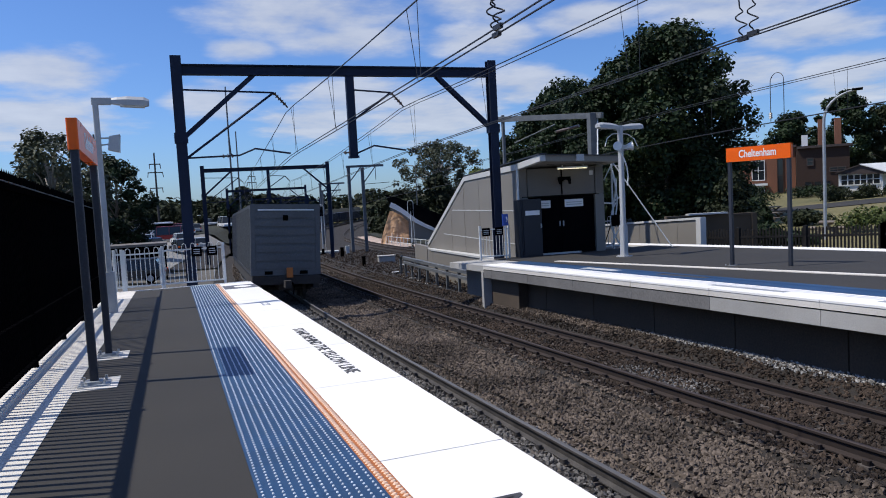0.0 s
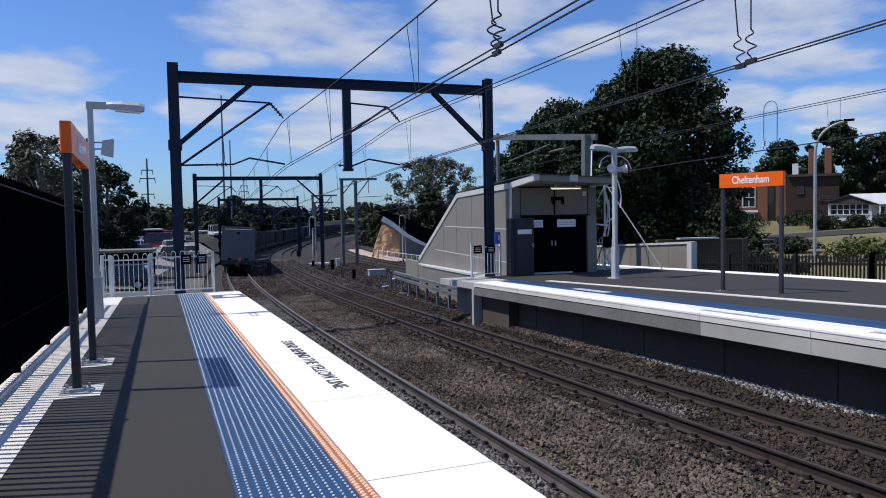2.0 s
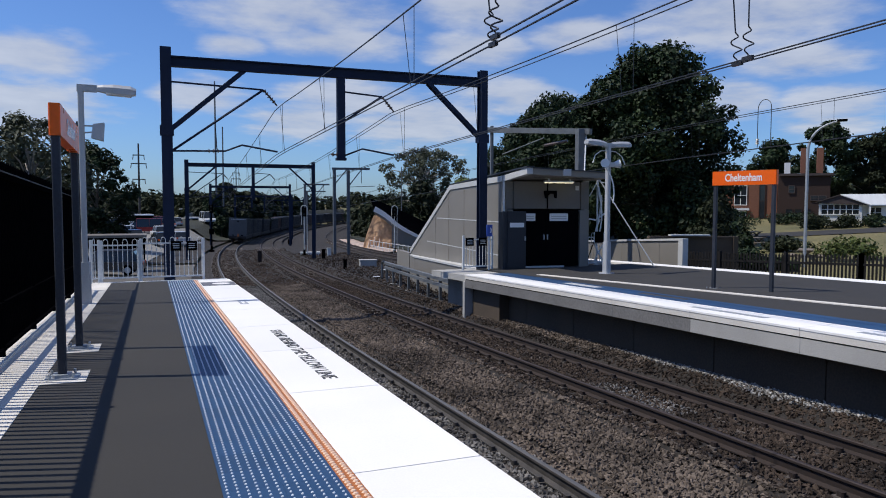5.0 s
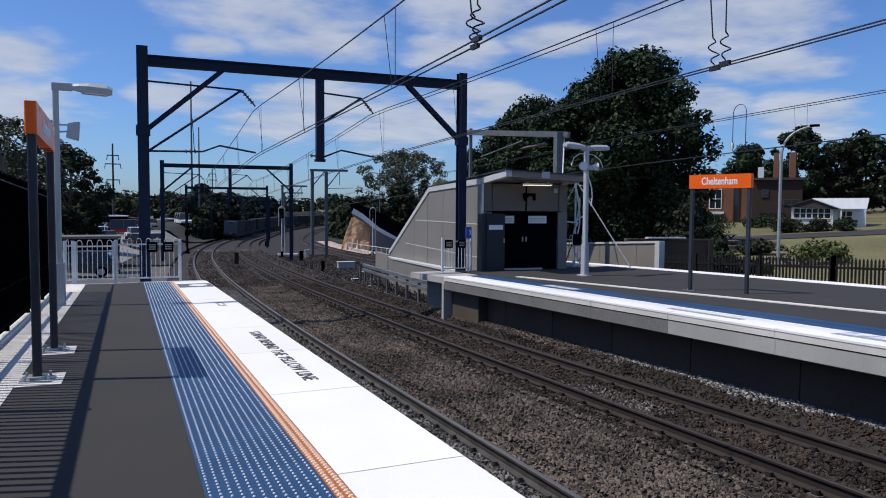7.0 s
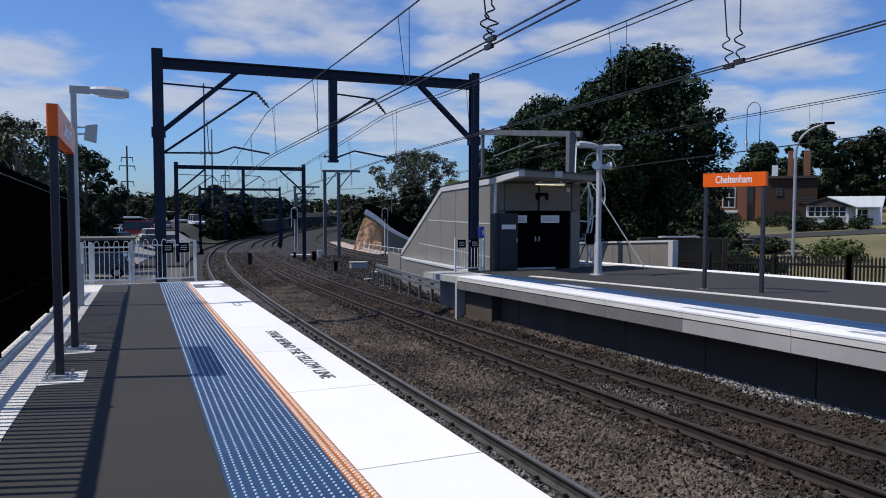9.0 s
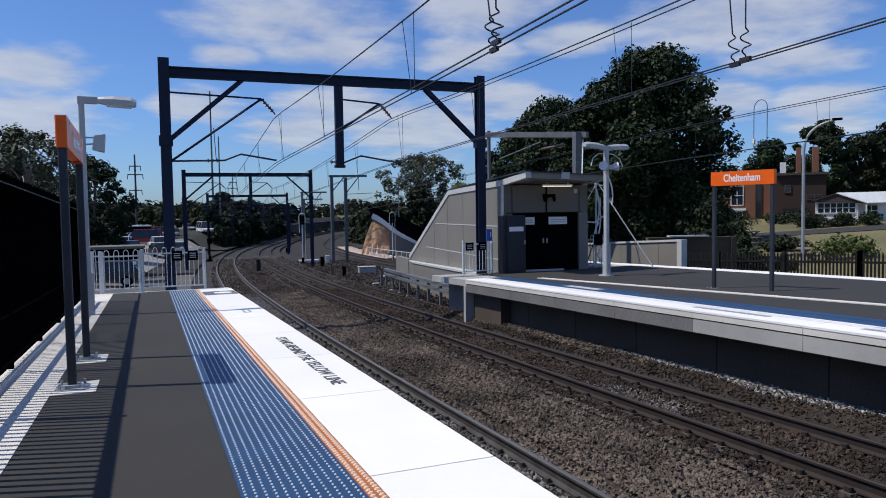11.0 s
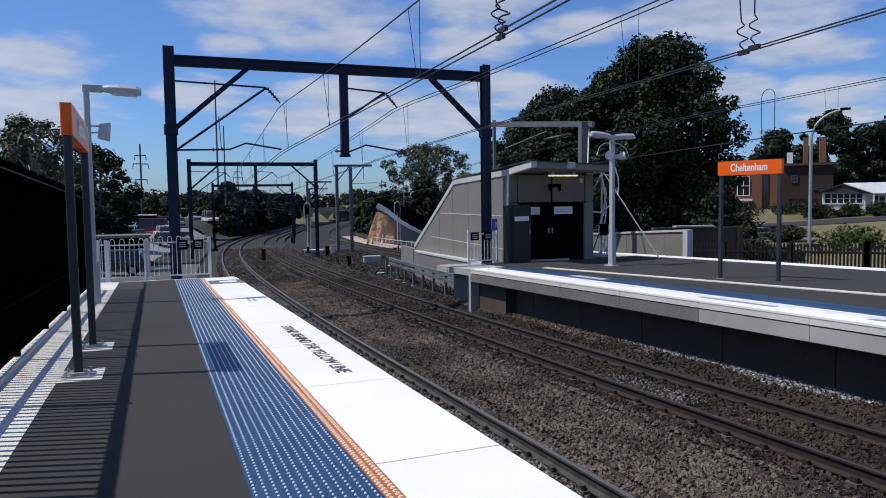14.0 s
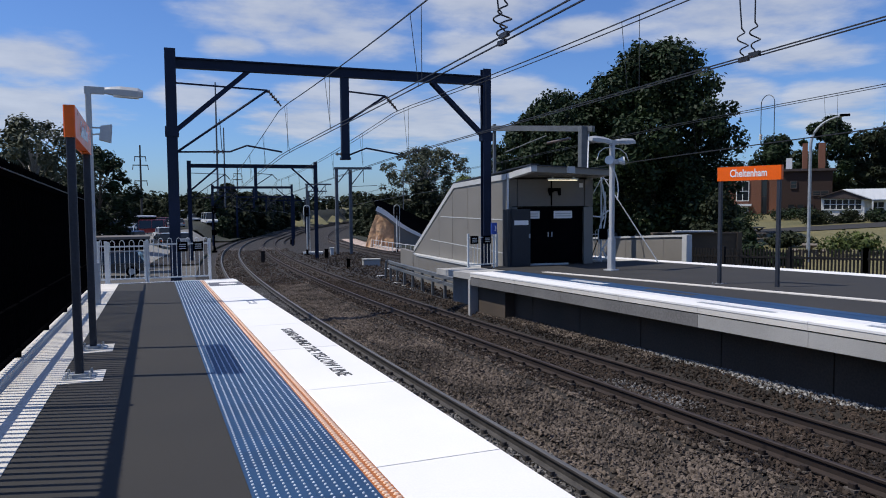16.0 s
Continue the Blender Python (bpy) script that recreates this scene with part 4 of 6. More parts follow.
part("feeder_loop", Mesh().tube([low[0]] + loop + [low[1]], 0.013, 5), WIRE, w)
part("insulator", shed_insulator(low[0] + Vector((0, 0, 0.1)), low[0] + Vector((0, 0, 0.3)), 0.07, 3), INSULATOR, w)


# ---- entrance building on the island ----
def build_hut():
    hut = thing("entrance_building", pose(11.5, 22.8, 0, 0, 0, -7.0), "grey panelled entrance building with sloping side wall and dark doors", "building")
    W = 3.28
    gz = -0.57
    prof = [(0, gz - 0.6), (0, 2.5), (6.9, 2.36), (7.4, 2.16), (15.1, -0.96), (15.1, -1.5)]
    for x0, x1 in ((0.0, 0.16), (W - 0.16, W)):
        k = len(prof)
        m = Mesh().add([(x, y, z) for x in (x0, x1) for y, z in prof], [tuple(range(k)), tuple(range(k, 2 * k))[::-1]] + [(i, (i + 1) % k, k + (i + 1) % k, k + i) for i in range(k)])
        part("side_wall", m, HUT_PANEL, hut)
        # pale coping along the top
        c = Mesh()
        for (ya, za), (yb, zb) in zip(prof[1:5], prof[2:5]):
            c.bar((x0 + 0.08, ya, za + 0.09), (x0 + 0.08, yb, zb + 0.09), 0.24, 0.2)
        part("coping", c, HUT_CAP, hut, "pale metal coping")
    fin = part("eaves_fin", Mesh().bar((0.08, -2.3, 2.76), (0.08, -0.01, 2.595), 0.2, 0.2), HUT_CAP, hut, "pale metal fascia running out to the eaves corner")
    part("fin_cap", Mesh().bar((0.08, -2.34, 2.885), (0.08, 6.9, 2.575), 0.26, 0.045), POST_STEEL, fin)
    part("corner_trim", Mesh().box(-0.02, 0.035, -0.085, -0.001, gz, 2.5), WHITE_STEEL, hut)
    # joints in the side wall cladding
    for y in (2.4, 4.8, 7.2, 9.6):
        top = np.interp(y, [p[0] for p in prof[1:5]], [p[1] for p in prof[1:5]])
        part("cover_strip", Mesh().box(-0.008, 0.0, y - 0.012, y + 0.012, gz - 0.5, top), HUT_PANEL_DARK, hut)
    for z in (1.05, -0.15):
        end = 7.9 + (1.2 - z) * 1.6 + 1.2
        part("cover_strip", Mesh().box(-0.012, -0.002, 0, end, z - 0.02, z + 0.02), HUT_CAP, hut)
    # front
    part("front_jamb", Mesh().box(0.16, 0.36, -0.05, 0.2, gz - 0.3, 1.5), HUT_PANEL, hut)
    part("front_jamb", Mesh().box(2.95, W + 0.02, -0.05, 0.2, gz - 0.3, 1.5), HUT_PANEL, hut)
    xs = [0.04, 0.35, 1.65, 2.95, W + 0.02]
    for a, b in zip(xs, xs[1:]):
        part("fascia_panel", Mesh().box(a + 0.014, b - 0.014, -0.07, 0.2, 1.53, 2.5, bev=0.008), HUT_PANEL_DARK, hut, "grey cladding panel")
    part("fascia_back", Mesh().box(0.17, W - 0.17, 0.21, 0.26, 1.5, 2.5), DOOR_DARK, hut)
    # flat roof whose eaves run out askew over the doors
    ring = [(0.19, 6.95), (0.19, -2.28), (3.55, -1.0), (3.55, 6.95)]
    top = lambda y: 2.76 - 0.038 * y
    part("roof", Mesh().add([(x, y, top(y) - d) for d in (0.2, 0.0) for x, y in ring], [(3, 2, 1, 0), (4, 5, 6, 7), (0, 1, 5, 4), (1, 2, 6, 5), (2, 3, 7, 6), (3, 0, 4, 7)]), HUT_PANEL, hut, "grey flat roof with deep eaves")
    part("eaves_edge", Mesh().bar((0.19, -2.31, top(-2.28) + 0.01), (3.58, -1.02, top(-1.0) + 0.01), 0.05, 0.035), POST_STEEL, hut)
    part("soffit_joint", Mesh().bar((0.75, -1.0, top(-1.0) - 0.207), (3.0, -1.0, top(-1.0) - 0.207), 0.03, 0.012), POST_STEEL, hut)
    lamp = part("eaves_light", Mesh().box(1.35, 2.5, -0.5, -0.4, 2.46, 2.52, bev=0.01), SIGN_WHITE, hut)
    part("diffuser", Mesh().box(1.38, 2.47, -0.49, -0.41, 2.435, 2.458), TUBE, lamp)
    part("hanger", Mesh().box(1.5, 1.56, -0.48, -0.42, 2.52, top(-0.45) - 0.202).box(2.3, 2.36, -0.48, -0.42, 2.52, top(-0.45) - 0.202), SIGN_WHITE, lamp)
    part("roof_camera", Mesh().box(1.45, 1.75, -1.86, -1.66, 2.64, 2.86, bev=0.03), LAMP_GREY, hut)
    cam_box = part("wall_camera", Mesh().tube([(1.65, -0.08, 2.05), (1.65, -0.3, 2.1)], 0.05, 8).box(1.42, 1.88, -0.42, -0.26, 2.06, 2.17, bev=0.03), BLACK_STEEL, hut)
    for x in (1.47, 1.83):
        part("camera_head", Mesh().tube([(x, -0.36, 2.06), (x, -0.4, 1.92)], 0.07, 8, 0.05), BLACK_STEEL, cam_box)
    part("conduit", Mesh().tube([(1.65, -0.095, 1.55), (1.65, -0.095, 2.5)], 0.022, 6), BLACK_STEEL, hut)
    part("junction_plate", Mesh().box(2.74, 2.88, -0.085, -0.072, 2.2, 2.36), PALE_CONCRETE, hut, "small beige plate")
    # doors
    for a, b, c, w in ((0.37, 1.645, 0.98, 0.27), (1.655, 2.94, 2.16, 0.36)):
        d = part("door", Mesh().box(a, b, 0.06, 0.11, gz + 0.02, 1.49), DOOR_DARK, hut, "black steel door leaf")
        part("notice", Mesh().box(c - w, c + w, 0.05, 0.06, 1.09, 1.36), SIGN_WHITE, d, "white notice with faint bars")
        for z in (1.16, 1.24):
            part("notice_bar", Mesh().box(c - w + 0.06, c + w - 0.06, 0.047, 0.05, z, z + 0.03), LAMP_GREY, d)
        part("door_handle", Mesh().box(1.56 if a < 1 else 1.7, 1.6 if a < 1 else 1.74, 0.02, 0.06, 0.42, 0.6), GALV, d)
    part("threshold", Mesh().box(0.7, 2.3, -0.14, -0.06, gz - 0.1, gz + 0.05), HUT_CAP, hut)
    part("back_wall", Mesh().box(0.16, W - 0.16, 7.0, 7.2, -2, 2.3), HUT_PANEL, hut)
    part("ramp_floor", Mesh().box(0.16, W - 0.16, 0.2, 15.0, -2.0, gz - 0.02), CONCRETE, hut)
    # low plinth running on beyond the slope
    part("low_wall", Mesh().box(-0.1, 0.16, 15.1, 18.5, -1.9, -1.0).box(-0.06, -0.012, 12, 15, -1.9, -1.3), HUT_PANEL, hut)


build_hut()


def build_cabinet():
    c = thing("equipment_cabinet", pose(11.36, 22.3, -0.58, 0, 0, -3), "dark blue steel cabinet with a pale label", "cabinet")
    part("body", Mesh().box(0, 0.78, 0, 0.35, 0, 2.02, bev=0.02), CABINET, c)
    d = part("door", Mesh().box(0.06, 0.76, -0.03, -0.002, 0.06, 1.97, bev=0.0), CABINET, c)
    part("label_plate", Mesh().box(0.14, 0.68, -0.036, -0.031, 1.46, 1.62), SIGN_WHITE, d)
    part("handle", Mesh().box(0.7, 0.74, -0.07, -0.031, 1.0, 1.15), GALV, d)
    part("side_panel", Mesh().box(-0.1, -0.004, 0.0, 0.4, 0, 2.0), CABINET, c)


build_cabinet()

f = build_loop_fence(pose(9.95, 22.75, -0.6), 1.1, 1.2, "white steel fence at the island end with black notices", gap=0.12, loops=False)
for x in (0.22, 0.72):
    pl = part("notice_plate", Mesh().box(x - 0.15, x + 0.15, -0.055, -0.035, 0.84, 1.12), BLACK_STEEL, f, "black notice with pale bars")
    for k in range(3):
        part("notice_bar", Mesh().box(x - 0.1, x + 0.1, -0.0575, -0.0555, 0.9 + 0.06 * k, 0.925 + 0.06 * k), LAMP_GREY, pl)
lg = thing("concrete_ledge", Matrix(), "pale concrete ledge along the foot of the entrance building", "ledge")
ring = [(11.2, 23.62), (11.5, 26.0), (12.0, 30.0), (12.75, 35.6), (13.3, 37.9), (11.62, 23.7)]
k = len(ring)
sides = [(i, (i + 1) % k, k + (i + 1) % k, k + i) for i in range(k)]
part("slab", Mesh().add([(x - 0.04 * (x < 13.3 and i < 5), y, fall(y) + h) for h in (-0.2, -0.12) for i, (x, y) in enumerate(ring)], [tuple(range(k))[::-1], tuple(range(k, 2 * k))] + sides), HUT_CAP, lg)
part("base", Mesh().add([(x, y, fall(y) + h) for h in (-2.0, -0.2) for x, y in ring], [tuple(range(k))[::-1], tuple(range(k, 2 * k))] + sides), HUT_PANEL, lg)
part("end_pillar", Mesh().box(9.06, 9.66, 20.61, 20.76, -2.2, -0.76), CONCRETE, lg)
ph = thing("help_point", pose(10.72, 22.3, -0.57), "blue help point sign on a slim pale post", "sign post")
part("post", Mesh().tube([(0, 0, 0), (0, 0, 1.3)], 0.03, 8), WHITE_STEEL, ph)
pn = part("panel", Mesh().box(-0.11, 0.11, -0.05, 0.03, 1.15, 1.55, bev=0.02), BLUE_SIGN, ph)
part("symbol", Mesh().tube([(0.05 * math.cos(t), -0.056, 1.36 + 0.09 * math.sin(t)) for t in np.linspace(-1.2, 1.2, 7)], 0.018, 6), SIGN_WHITE, pn, "white receiver mark")
build_loop_fence(pose(14.95, 22.9, -0.6), 1.0, 1.2, "white steel loop-top fence beside the entrance building")


# ---- cable tray on stubs along the second track ----
def build_cable_tray():
    c = thing("cable_tray", Matrix(), "grey steel cable tray on short posts beside the track", "cable tray")
    off = lambda q: 6.3 + 0.085 * (q - 22.0)
    rows = lambda z: [along(q, off(q), z) for q in np.arange(21.0, 38.4, 1.2)]
    for z, h, w, mat in ((-0.62, 0.13, 0.16, DULL_GALV), (-0.86, 0.12, 0.14, DULL_GALV)):
        part("trough", Mesh().sweep(rows(z), [(-w / 2, 0), (w / 2, 0), (w / 2, h), (w / 4, h + 0.02), (-w / 4, h + 0.02), (-w / 2, h)]), mat, c)
    p, a = along(38.3, off(38.3), 0)
    part("end_bend", Mesh().tube([p + Vector((0, 0.0, -0.5)), p + Vector((0, 0.22, -0.53)), p + Vector((0, 0.36, -0.68)), p + Vector((0, 0.38, -1.5))], 0.07, 8), DULL_GALV, c)
    for q in np.arange(22.2, 38.4, 1.9):
        p, a = along(q, off(q))
        post = part("stub_post", Mesh().box(p.x - 0.05, p.x + 0.05, p.y - 0.05, p.y + 0.05, p.z - 1.6, p.z - 0.62), DULL_GALV, c)
        part("footing", Mesh().box(p.x - 0.18, p.x + 0.18, p.y - 0.14, p.y + 0.14, p.z - 1.65, p.z - 1.5), CONCRETE, post)


build_cable_tray()


# ---- freight train ----
# sides far darker than the end wall: the flank's shade is in these paints
CONTAINER_COLORS = {"grey": (0.024, 0.026, 0.03), "navy": (0.008, 0.011, 0.021), "rust": (0.04, 0.016, 0.013), "slate": (0.015, 0.017, 0.021), "green": (0.03, 0.05, 0.04)}
BOX_PAINT = {k: material("container_" + k, c, 0.6, fine=12, broad=0.8, vary=0.25, bump=0.05) for k, c in CONTAINER_COLORS.items()}
WAGON_STEEL = material("wagon_steel", (0.03, 0.026, 0.024), 0.8, fine=20, vary=0.4)
END_GREY = material("container_end", (0.105, 0.108, 0.112), 0.55, fine=14, broad=0.9, vary=0.2, bump=0.05)


def container(wagon, y0, y1, paint, height=2.55, end=None):
    """A ribbed steel box standing on the wagon floor at 1.0 m."""
    z0, w = 1.02, 1.22
    n = int((y1 - y0 - 0.3) / 0.3)
    m = Mesh()
    # side walls with corrugations
    ys = np.linspace(y0 + 0.12, y1 - 0.12, n * 4 + 1)
    ring = []
    for i, y in enumerate(ys):
        ring.append((w - (0.036 if i % 4 in (1, 2) else 0.0), y))
    left = [(-x, y) for x, y in ring][::-1]
    m.prism(ring + left, z0 + 0.14, z0 + height - 0.1)
    box = part("container", m, paint, wagon)
    fr = Mesh()
    for x in (-w, w):
        s = 1 if x > 0 else -1
        for z in (z0, z0 + height - 0.12):
            fr.box(min(x, x - s * 0.1), max(x, x - s * 0.1) + 0.0, y0 + 0.1, y1 - 0.1, z, z + 0.12)
        for y in (y0, y1 - 0.14):
            fr.box(min(x, x - s * 0.14), max(x, x - s * 0.14), y, y + 0.14, z0, z0 + height)
    for y in (y0, y1 - 0.1):
        for z in (z0, z0 + height - 0.12):
            fr.box(-w + 0.14, w - 0.14, y, y + 0.1, z, z + 0.12)
    part("corner_frame", fr, paint, box)
    part("roof_sheet", Mesh().box(-w + 0.08, w - 0.08, y0 + 0.08, y1 - 0.08, z0 + height - 0.06, z0 + height - 0.03), paint, box)
    if end:
        k = 7
        part("end_wall", Mesh().box(-w + 0.14, w - 0.14, y0, y0 + 0.1, z0 + 0.15, z0 + height - 0.12), end, box, "pale grey ribbed end wall")
        for i in range(k):
            a = z0 + 0.2 + i * (height - 0.4) / k
            part("end_rib", Mesh().box(-w + 0.16, w - 0.16, y0 - 0.03, y0, a + 0.03, a + (height - 0.4) / k - 0.06), end, box)
        part("end_frame", Mesh().box(-w - 0.01, -w + 0.15, y0 - 0.03, y0 + 0.1, z0, z0 + height).box(w - 0.15, w + 0.01, y0 - 0.03, y0 + 0.1, z0, z0 + height).box(-w, w, y0 - 0.025, y0 + 0.1, z0 + height - 0.16, z0 + height + 0.01).box(-w, w, y0 - 0.025, y0 + 0.1, z0, z0 + 0.2), end, box)
        part("top_light_strip", Mesh().box(-w + 0.25, w - 0.2, y0 - 0.05, y0 - 0.03, z0 + height - 0.22, z0 + height - 0.17), SIGN_WHITE, box, "pale drip strip")
        part("vent", Mesh().box(-0.09, 0.09, y0 - 0.05, y0 - 0.025, z0 + height - 0.58, z0 + height - 0.38), BLACK_STEEL, box)
        for x in (-0.62, 0.62):
            part("fork_pocket", Mesh().box(x - 0.14, x + 0.14, y0 - 0.05, y0 - 0.03, z0 + 0.04, z0 + 0.16), BLACK_STEEL, box)
    return box


def build_wagon(boxes, label, last=False):
    """A flat wagon 19 m long, y ahead, rail level at z = 0."""
    w = thing("container_wagon", Matrix(), label, "freight wagon", "wagons of the freight train")
    und = Mesh().box(-1.15, 1.15, -9.3, 9.3, 0.82, 1.0)
    for x in (-1.15, 0.95):
        und.box(x, x + 0.2, -9.3, 9.3, 0.55, 0.82)
    und.box(-0.25, 0.25, -9.2, 9.2, 0.5, 0.82)
    part("underframe", und, WAGON_STEEL, w)
    for y in (-7.0, 7.0):
        b = Mesh()
        for x in (-1.0, 0.88):
            b.box(x, x + 0.12, y - 1.2, y + 1.2, 0.4, 0.66).box(x, x + 0.12, y - 0.25, y + 0.25, 0.2, 0.4)
        b.box(-1.0, 1.0, y - 0.2, y + 0.2, 0.42, 0.6)
        bogie = part("bogie", b, WAGON_STEEL, w)
        for dy in (-0.85, 0.85):
            wheel = Mesh()
            for x in (-0.82, 0.7):
                wheel.tube([(x, y + dy, 0.45), (x + 0.12, y + dy, 0.45)], 0.45, 16)
            wheel.tube([(-0.8, y + dy, 0.45), (0.8, y + dy, 0.45)], 0.08, 8)
            part("wheelset", wheel, RAIL_SIDE, bogie)
    for y, s in ((-9.3, -1), (9.3, 1)):
        part("coupler", Mesh().box(-0.12, 0.12, min(y, y + s * 0.6), max(y, y + s * 0.6), 0.62, 0.86, bev=0.03), WAGON_STEEL, w)
    for y0, y1, paint in boxes:
        container(w, y0, y1, BOX_PAINT[paint], end=END_GREY if last and y0 < -8 else None)
    if last:
        part("tail_lamp", Mesh().box(0.0, 0.22, -9.42, -9.3, 0.95, 1.3, bev=0.02), ORANGE_TILE, w, "dull orange end-of-train unit")
        part("brake_hose", Mesh().tube([(0.2, -9.3, 0.8), (0.24, -9.5, 0.6), (0.2, -9.55, 0.35)], 0.03, 6), BLACK_STEEL, w)
        part("buffer_beam", Mesh().box(-1.2, 1.2, -9.36, -9.28, 0.7, 1.0), WAGON_STEEL, w)
    return w


LOADS = [[(-9.2, 3.0, "grey"), (3.1, 9.2, "navy")], [(-9.2, -3.1, "slate"), (-3.0, 3.0, "navy"), (3.1, 9.2, "grey")], [(-6.1, 6.1, "slate")], [(-9.2, 3.0, "navy"), (3.1, 9.2, "rust")]]
train = [build_wagon(LOADS[0], "flat wagon with a pale grey ribbed container at the train's tail", True)]
kinds = [build_wagon(LOADS[1], "flat wagon carrying three dark containers"), build_wagon(LOADS[2], "flat wagon carrying one dark slate container"), build_wagon(LOADS[3], "flat wagon with navy and rust containers")]
train += kinds
for i in range(15):
    train.append(copy_thing(kinds[i % 3], Matrix()))


def rear_place(t):
    """Where the tail of the train is along the line; it gathers speed as it leaves."""
    return 25.6 + 14.6 * t + 0.28 * t * t


def wagon_rows(i):
    rows = []
    for k in range(17):
        s = rear_place(k) + 9.6 + i * 19.6
        a, _ = along(s - 7.0, 0.0, -1.21)
        b, _ = along(s + 7.0, 0.0, -1.21)
        d = b - a
        rows.append((float(k), Matrix.Translation((a + b) / 2) @ pose(0, 0, 0, math.degrees(math.atan2(d.z, math.hypot(d.x, d.y))), 0, -math.degrees(math.atan2(d.x, d.y))) @ pose(0, 0, 0, 0, 3.0, 0)))
    return rows


def motions():
    for i, w in enumerate(train):
        walk(w, wagon_rows(i))


# ---- trees ----
def leaf_cloud(lobes, count, size, rnd, flat=0.6, shell=0.55):
    """Many small bent leaf clumps filling the outer part of ellipsoid lobes (x, y, z, rx, ry, rz)."""
    lob = np.array(lobes, float)
    wgt = lob[:, 3] * lob[:, 4] + lob[:, 3] * lob[:, 5]
    pick = rnd.choice(len(lob), count, p=wgt / wgt.sum())
    d = rnd.normal(size=(count, 3))
    d /= np.linalg.norm(d, axis=1, keepdims=True)
    r = shell + (1 - shell) * rnd.rand(count) ** 0.6
    r *= 0.8 + 0.3 * rnd.rand(count) + 0.35 * rnd.rand(count) ** 6
    c = lob[pick, :3] + d * r[:, None] * lob[pick, 3:]
    n = d + rnd.normal(size=(count, 3)) * 0.7
    n[:, 2] += flat
    n /= np.linalg.norm(n, axis=1, keepdims=True)
    a = np.cross(n, rnd.normal(size=(count, 3)))
    a /= np.linalg.norm(a, axis=1, keepdims=True)
    b = np.cross(n, a)
    s = size * (0.5 + rnd.rand(count))[:, None]
    w = s * (0.45 + 0.3 * rnd.rand(count))[:, None]
    bend = n * s * 0.25
    V = np.stack([c - a * s, c + b * w + bend, c + a * s, c - b * w + bend * 0.6], 1)
    idx = np.arange(count)[:, None] * 4
    T = np.concatenate([idx + [[0, 1, 2]], idx + [[0, 2, 3]]], 1).reshape(-1, 3)
    return V.reshape(-1, 3), T


def leaf_mesh(name, V, T, mat):
    me = bpy.data.meshes.new(name)
    me.vertices.add(len(V)), me.loops.add(len(T) * 3), me.polygons.add(len(T))
    me.vertices.foreach_set("co", V.reshape(-1))
    me.loops.foreach_set("vertex_index", T.reshape(-1).astype(np.int32))
    me.polygons.foreach_set("loop_start", np.arange(0, len(T) * 3, 3, dtype=np.int32))
    me.update()
    me.materials.append(mat)
    return me


def crown_lobes(rnd, n, rx, rz, z0, lobe, top_bias=0.0, taper=0.5):
    """Lobes spread over an egg-shaped crown that starts at z0."""
    out = []
    for i in range(n):
        t = (i + rnd.rand()) / n
        h = z0 + rz * 2 * (t ** (1.0 - top_bias * 0.4))
        w = rx * float(np.interp(t, [0, 0.12, 0.3, 0.55, 0.78, 0.92, 1], [0.72, 0.95, 1.0, 0.96 - 0.1 * taper, 0.8 - 0.25 * taper, 0.5 - 0.2 * taper, 0.2]))
        a = i * 2.39996 + rnd.rand() * 0.9
        q = math.sqrt(rnd.rand()) * 1.0
        k = lobe * (0.5 + 0.75 * rnd.rand())
        out.append((math.cos(a) * w * q, math.sin(a) * w * q, h, k, k, k * (0.75 + 0.2 * rnd.rand())))
    return out


def trunk_mesh(rnd, height, r, lobes, limbs=8):
    m = Mesh()
    lean = Vector((rnd.rand() - 0.5, rnd.rand() - 0.5, 0)) * 0.12 * height
    path = [lean * (k / 5) ** 1.5 + Vector((0, 0, height * k / 5)) for k in range(6)]
    path[0].z = -0.4
    m.tube(path, r, 9, r * 0.35)
    for i in rnd.permutation(len(lobes))[:limbs]:
        x, y, z, *_ = lobes[i]
        t = min(0.92, max(0.3, (z / height) * 0.7))
        a = path[int(t * 5)].lerp(path[min(5, int(t * 5) + 1)], t * 5 - int(t * 5))
        e = Vector((x, y, z))
        m.tube([a, a.lerp(e, 0.5) + Vector((0, 0, 0.12 * (e - a).length)), e], r * 0.38, 6, r * 0.1)
    return m


def build_tree(m, label, seed, height, rx, z0, lobe, n, count, size, leaf, bark=None, category="tree", group="", flat=0.6, top_bias=0.0, taper=0.5, shell=0.55, r=None, limbs=8):
    rnd = np.random.RandomState(seed)
    t = thing("tree", m, label, category, group)
    rz = (height - z0) / 2 - lobe * 0.3
    lobes = crown_lobes(rnd, n, rx - lobe * 0.5, rz, z0 + lobe * 0.4, lobe, top_bias, taper)
    part("trunk", trunk_mesh(rnd, height * 0.8, r or height * 0.02, lobes, limbs), bark or BARK, t)
    V, T = leaf_cloud(lobes, count, size, rnd, flat, shell)
    part("crown", leaf_mesh("crown", V, T, leaf), None, t)
    return t


def stand(x, y, turn=0.0, k=1.0, sink=0.1):
    return Matrix.Translation((x, y, float(land(x, y)) - sink)) @ pose(0, 0, 0, 0, 0, turn) @ Matrix.Diagonal((k, k, k, 1))


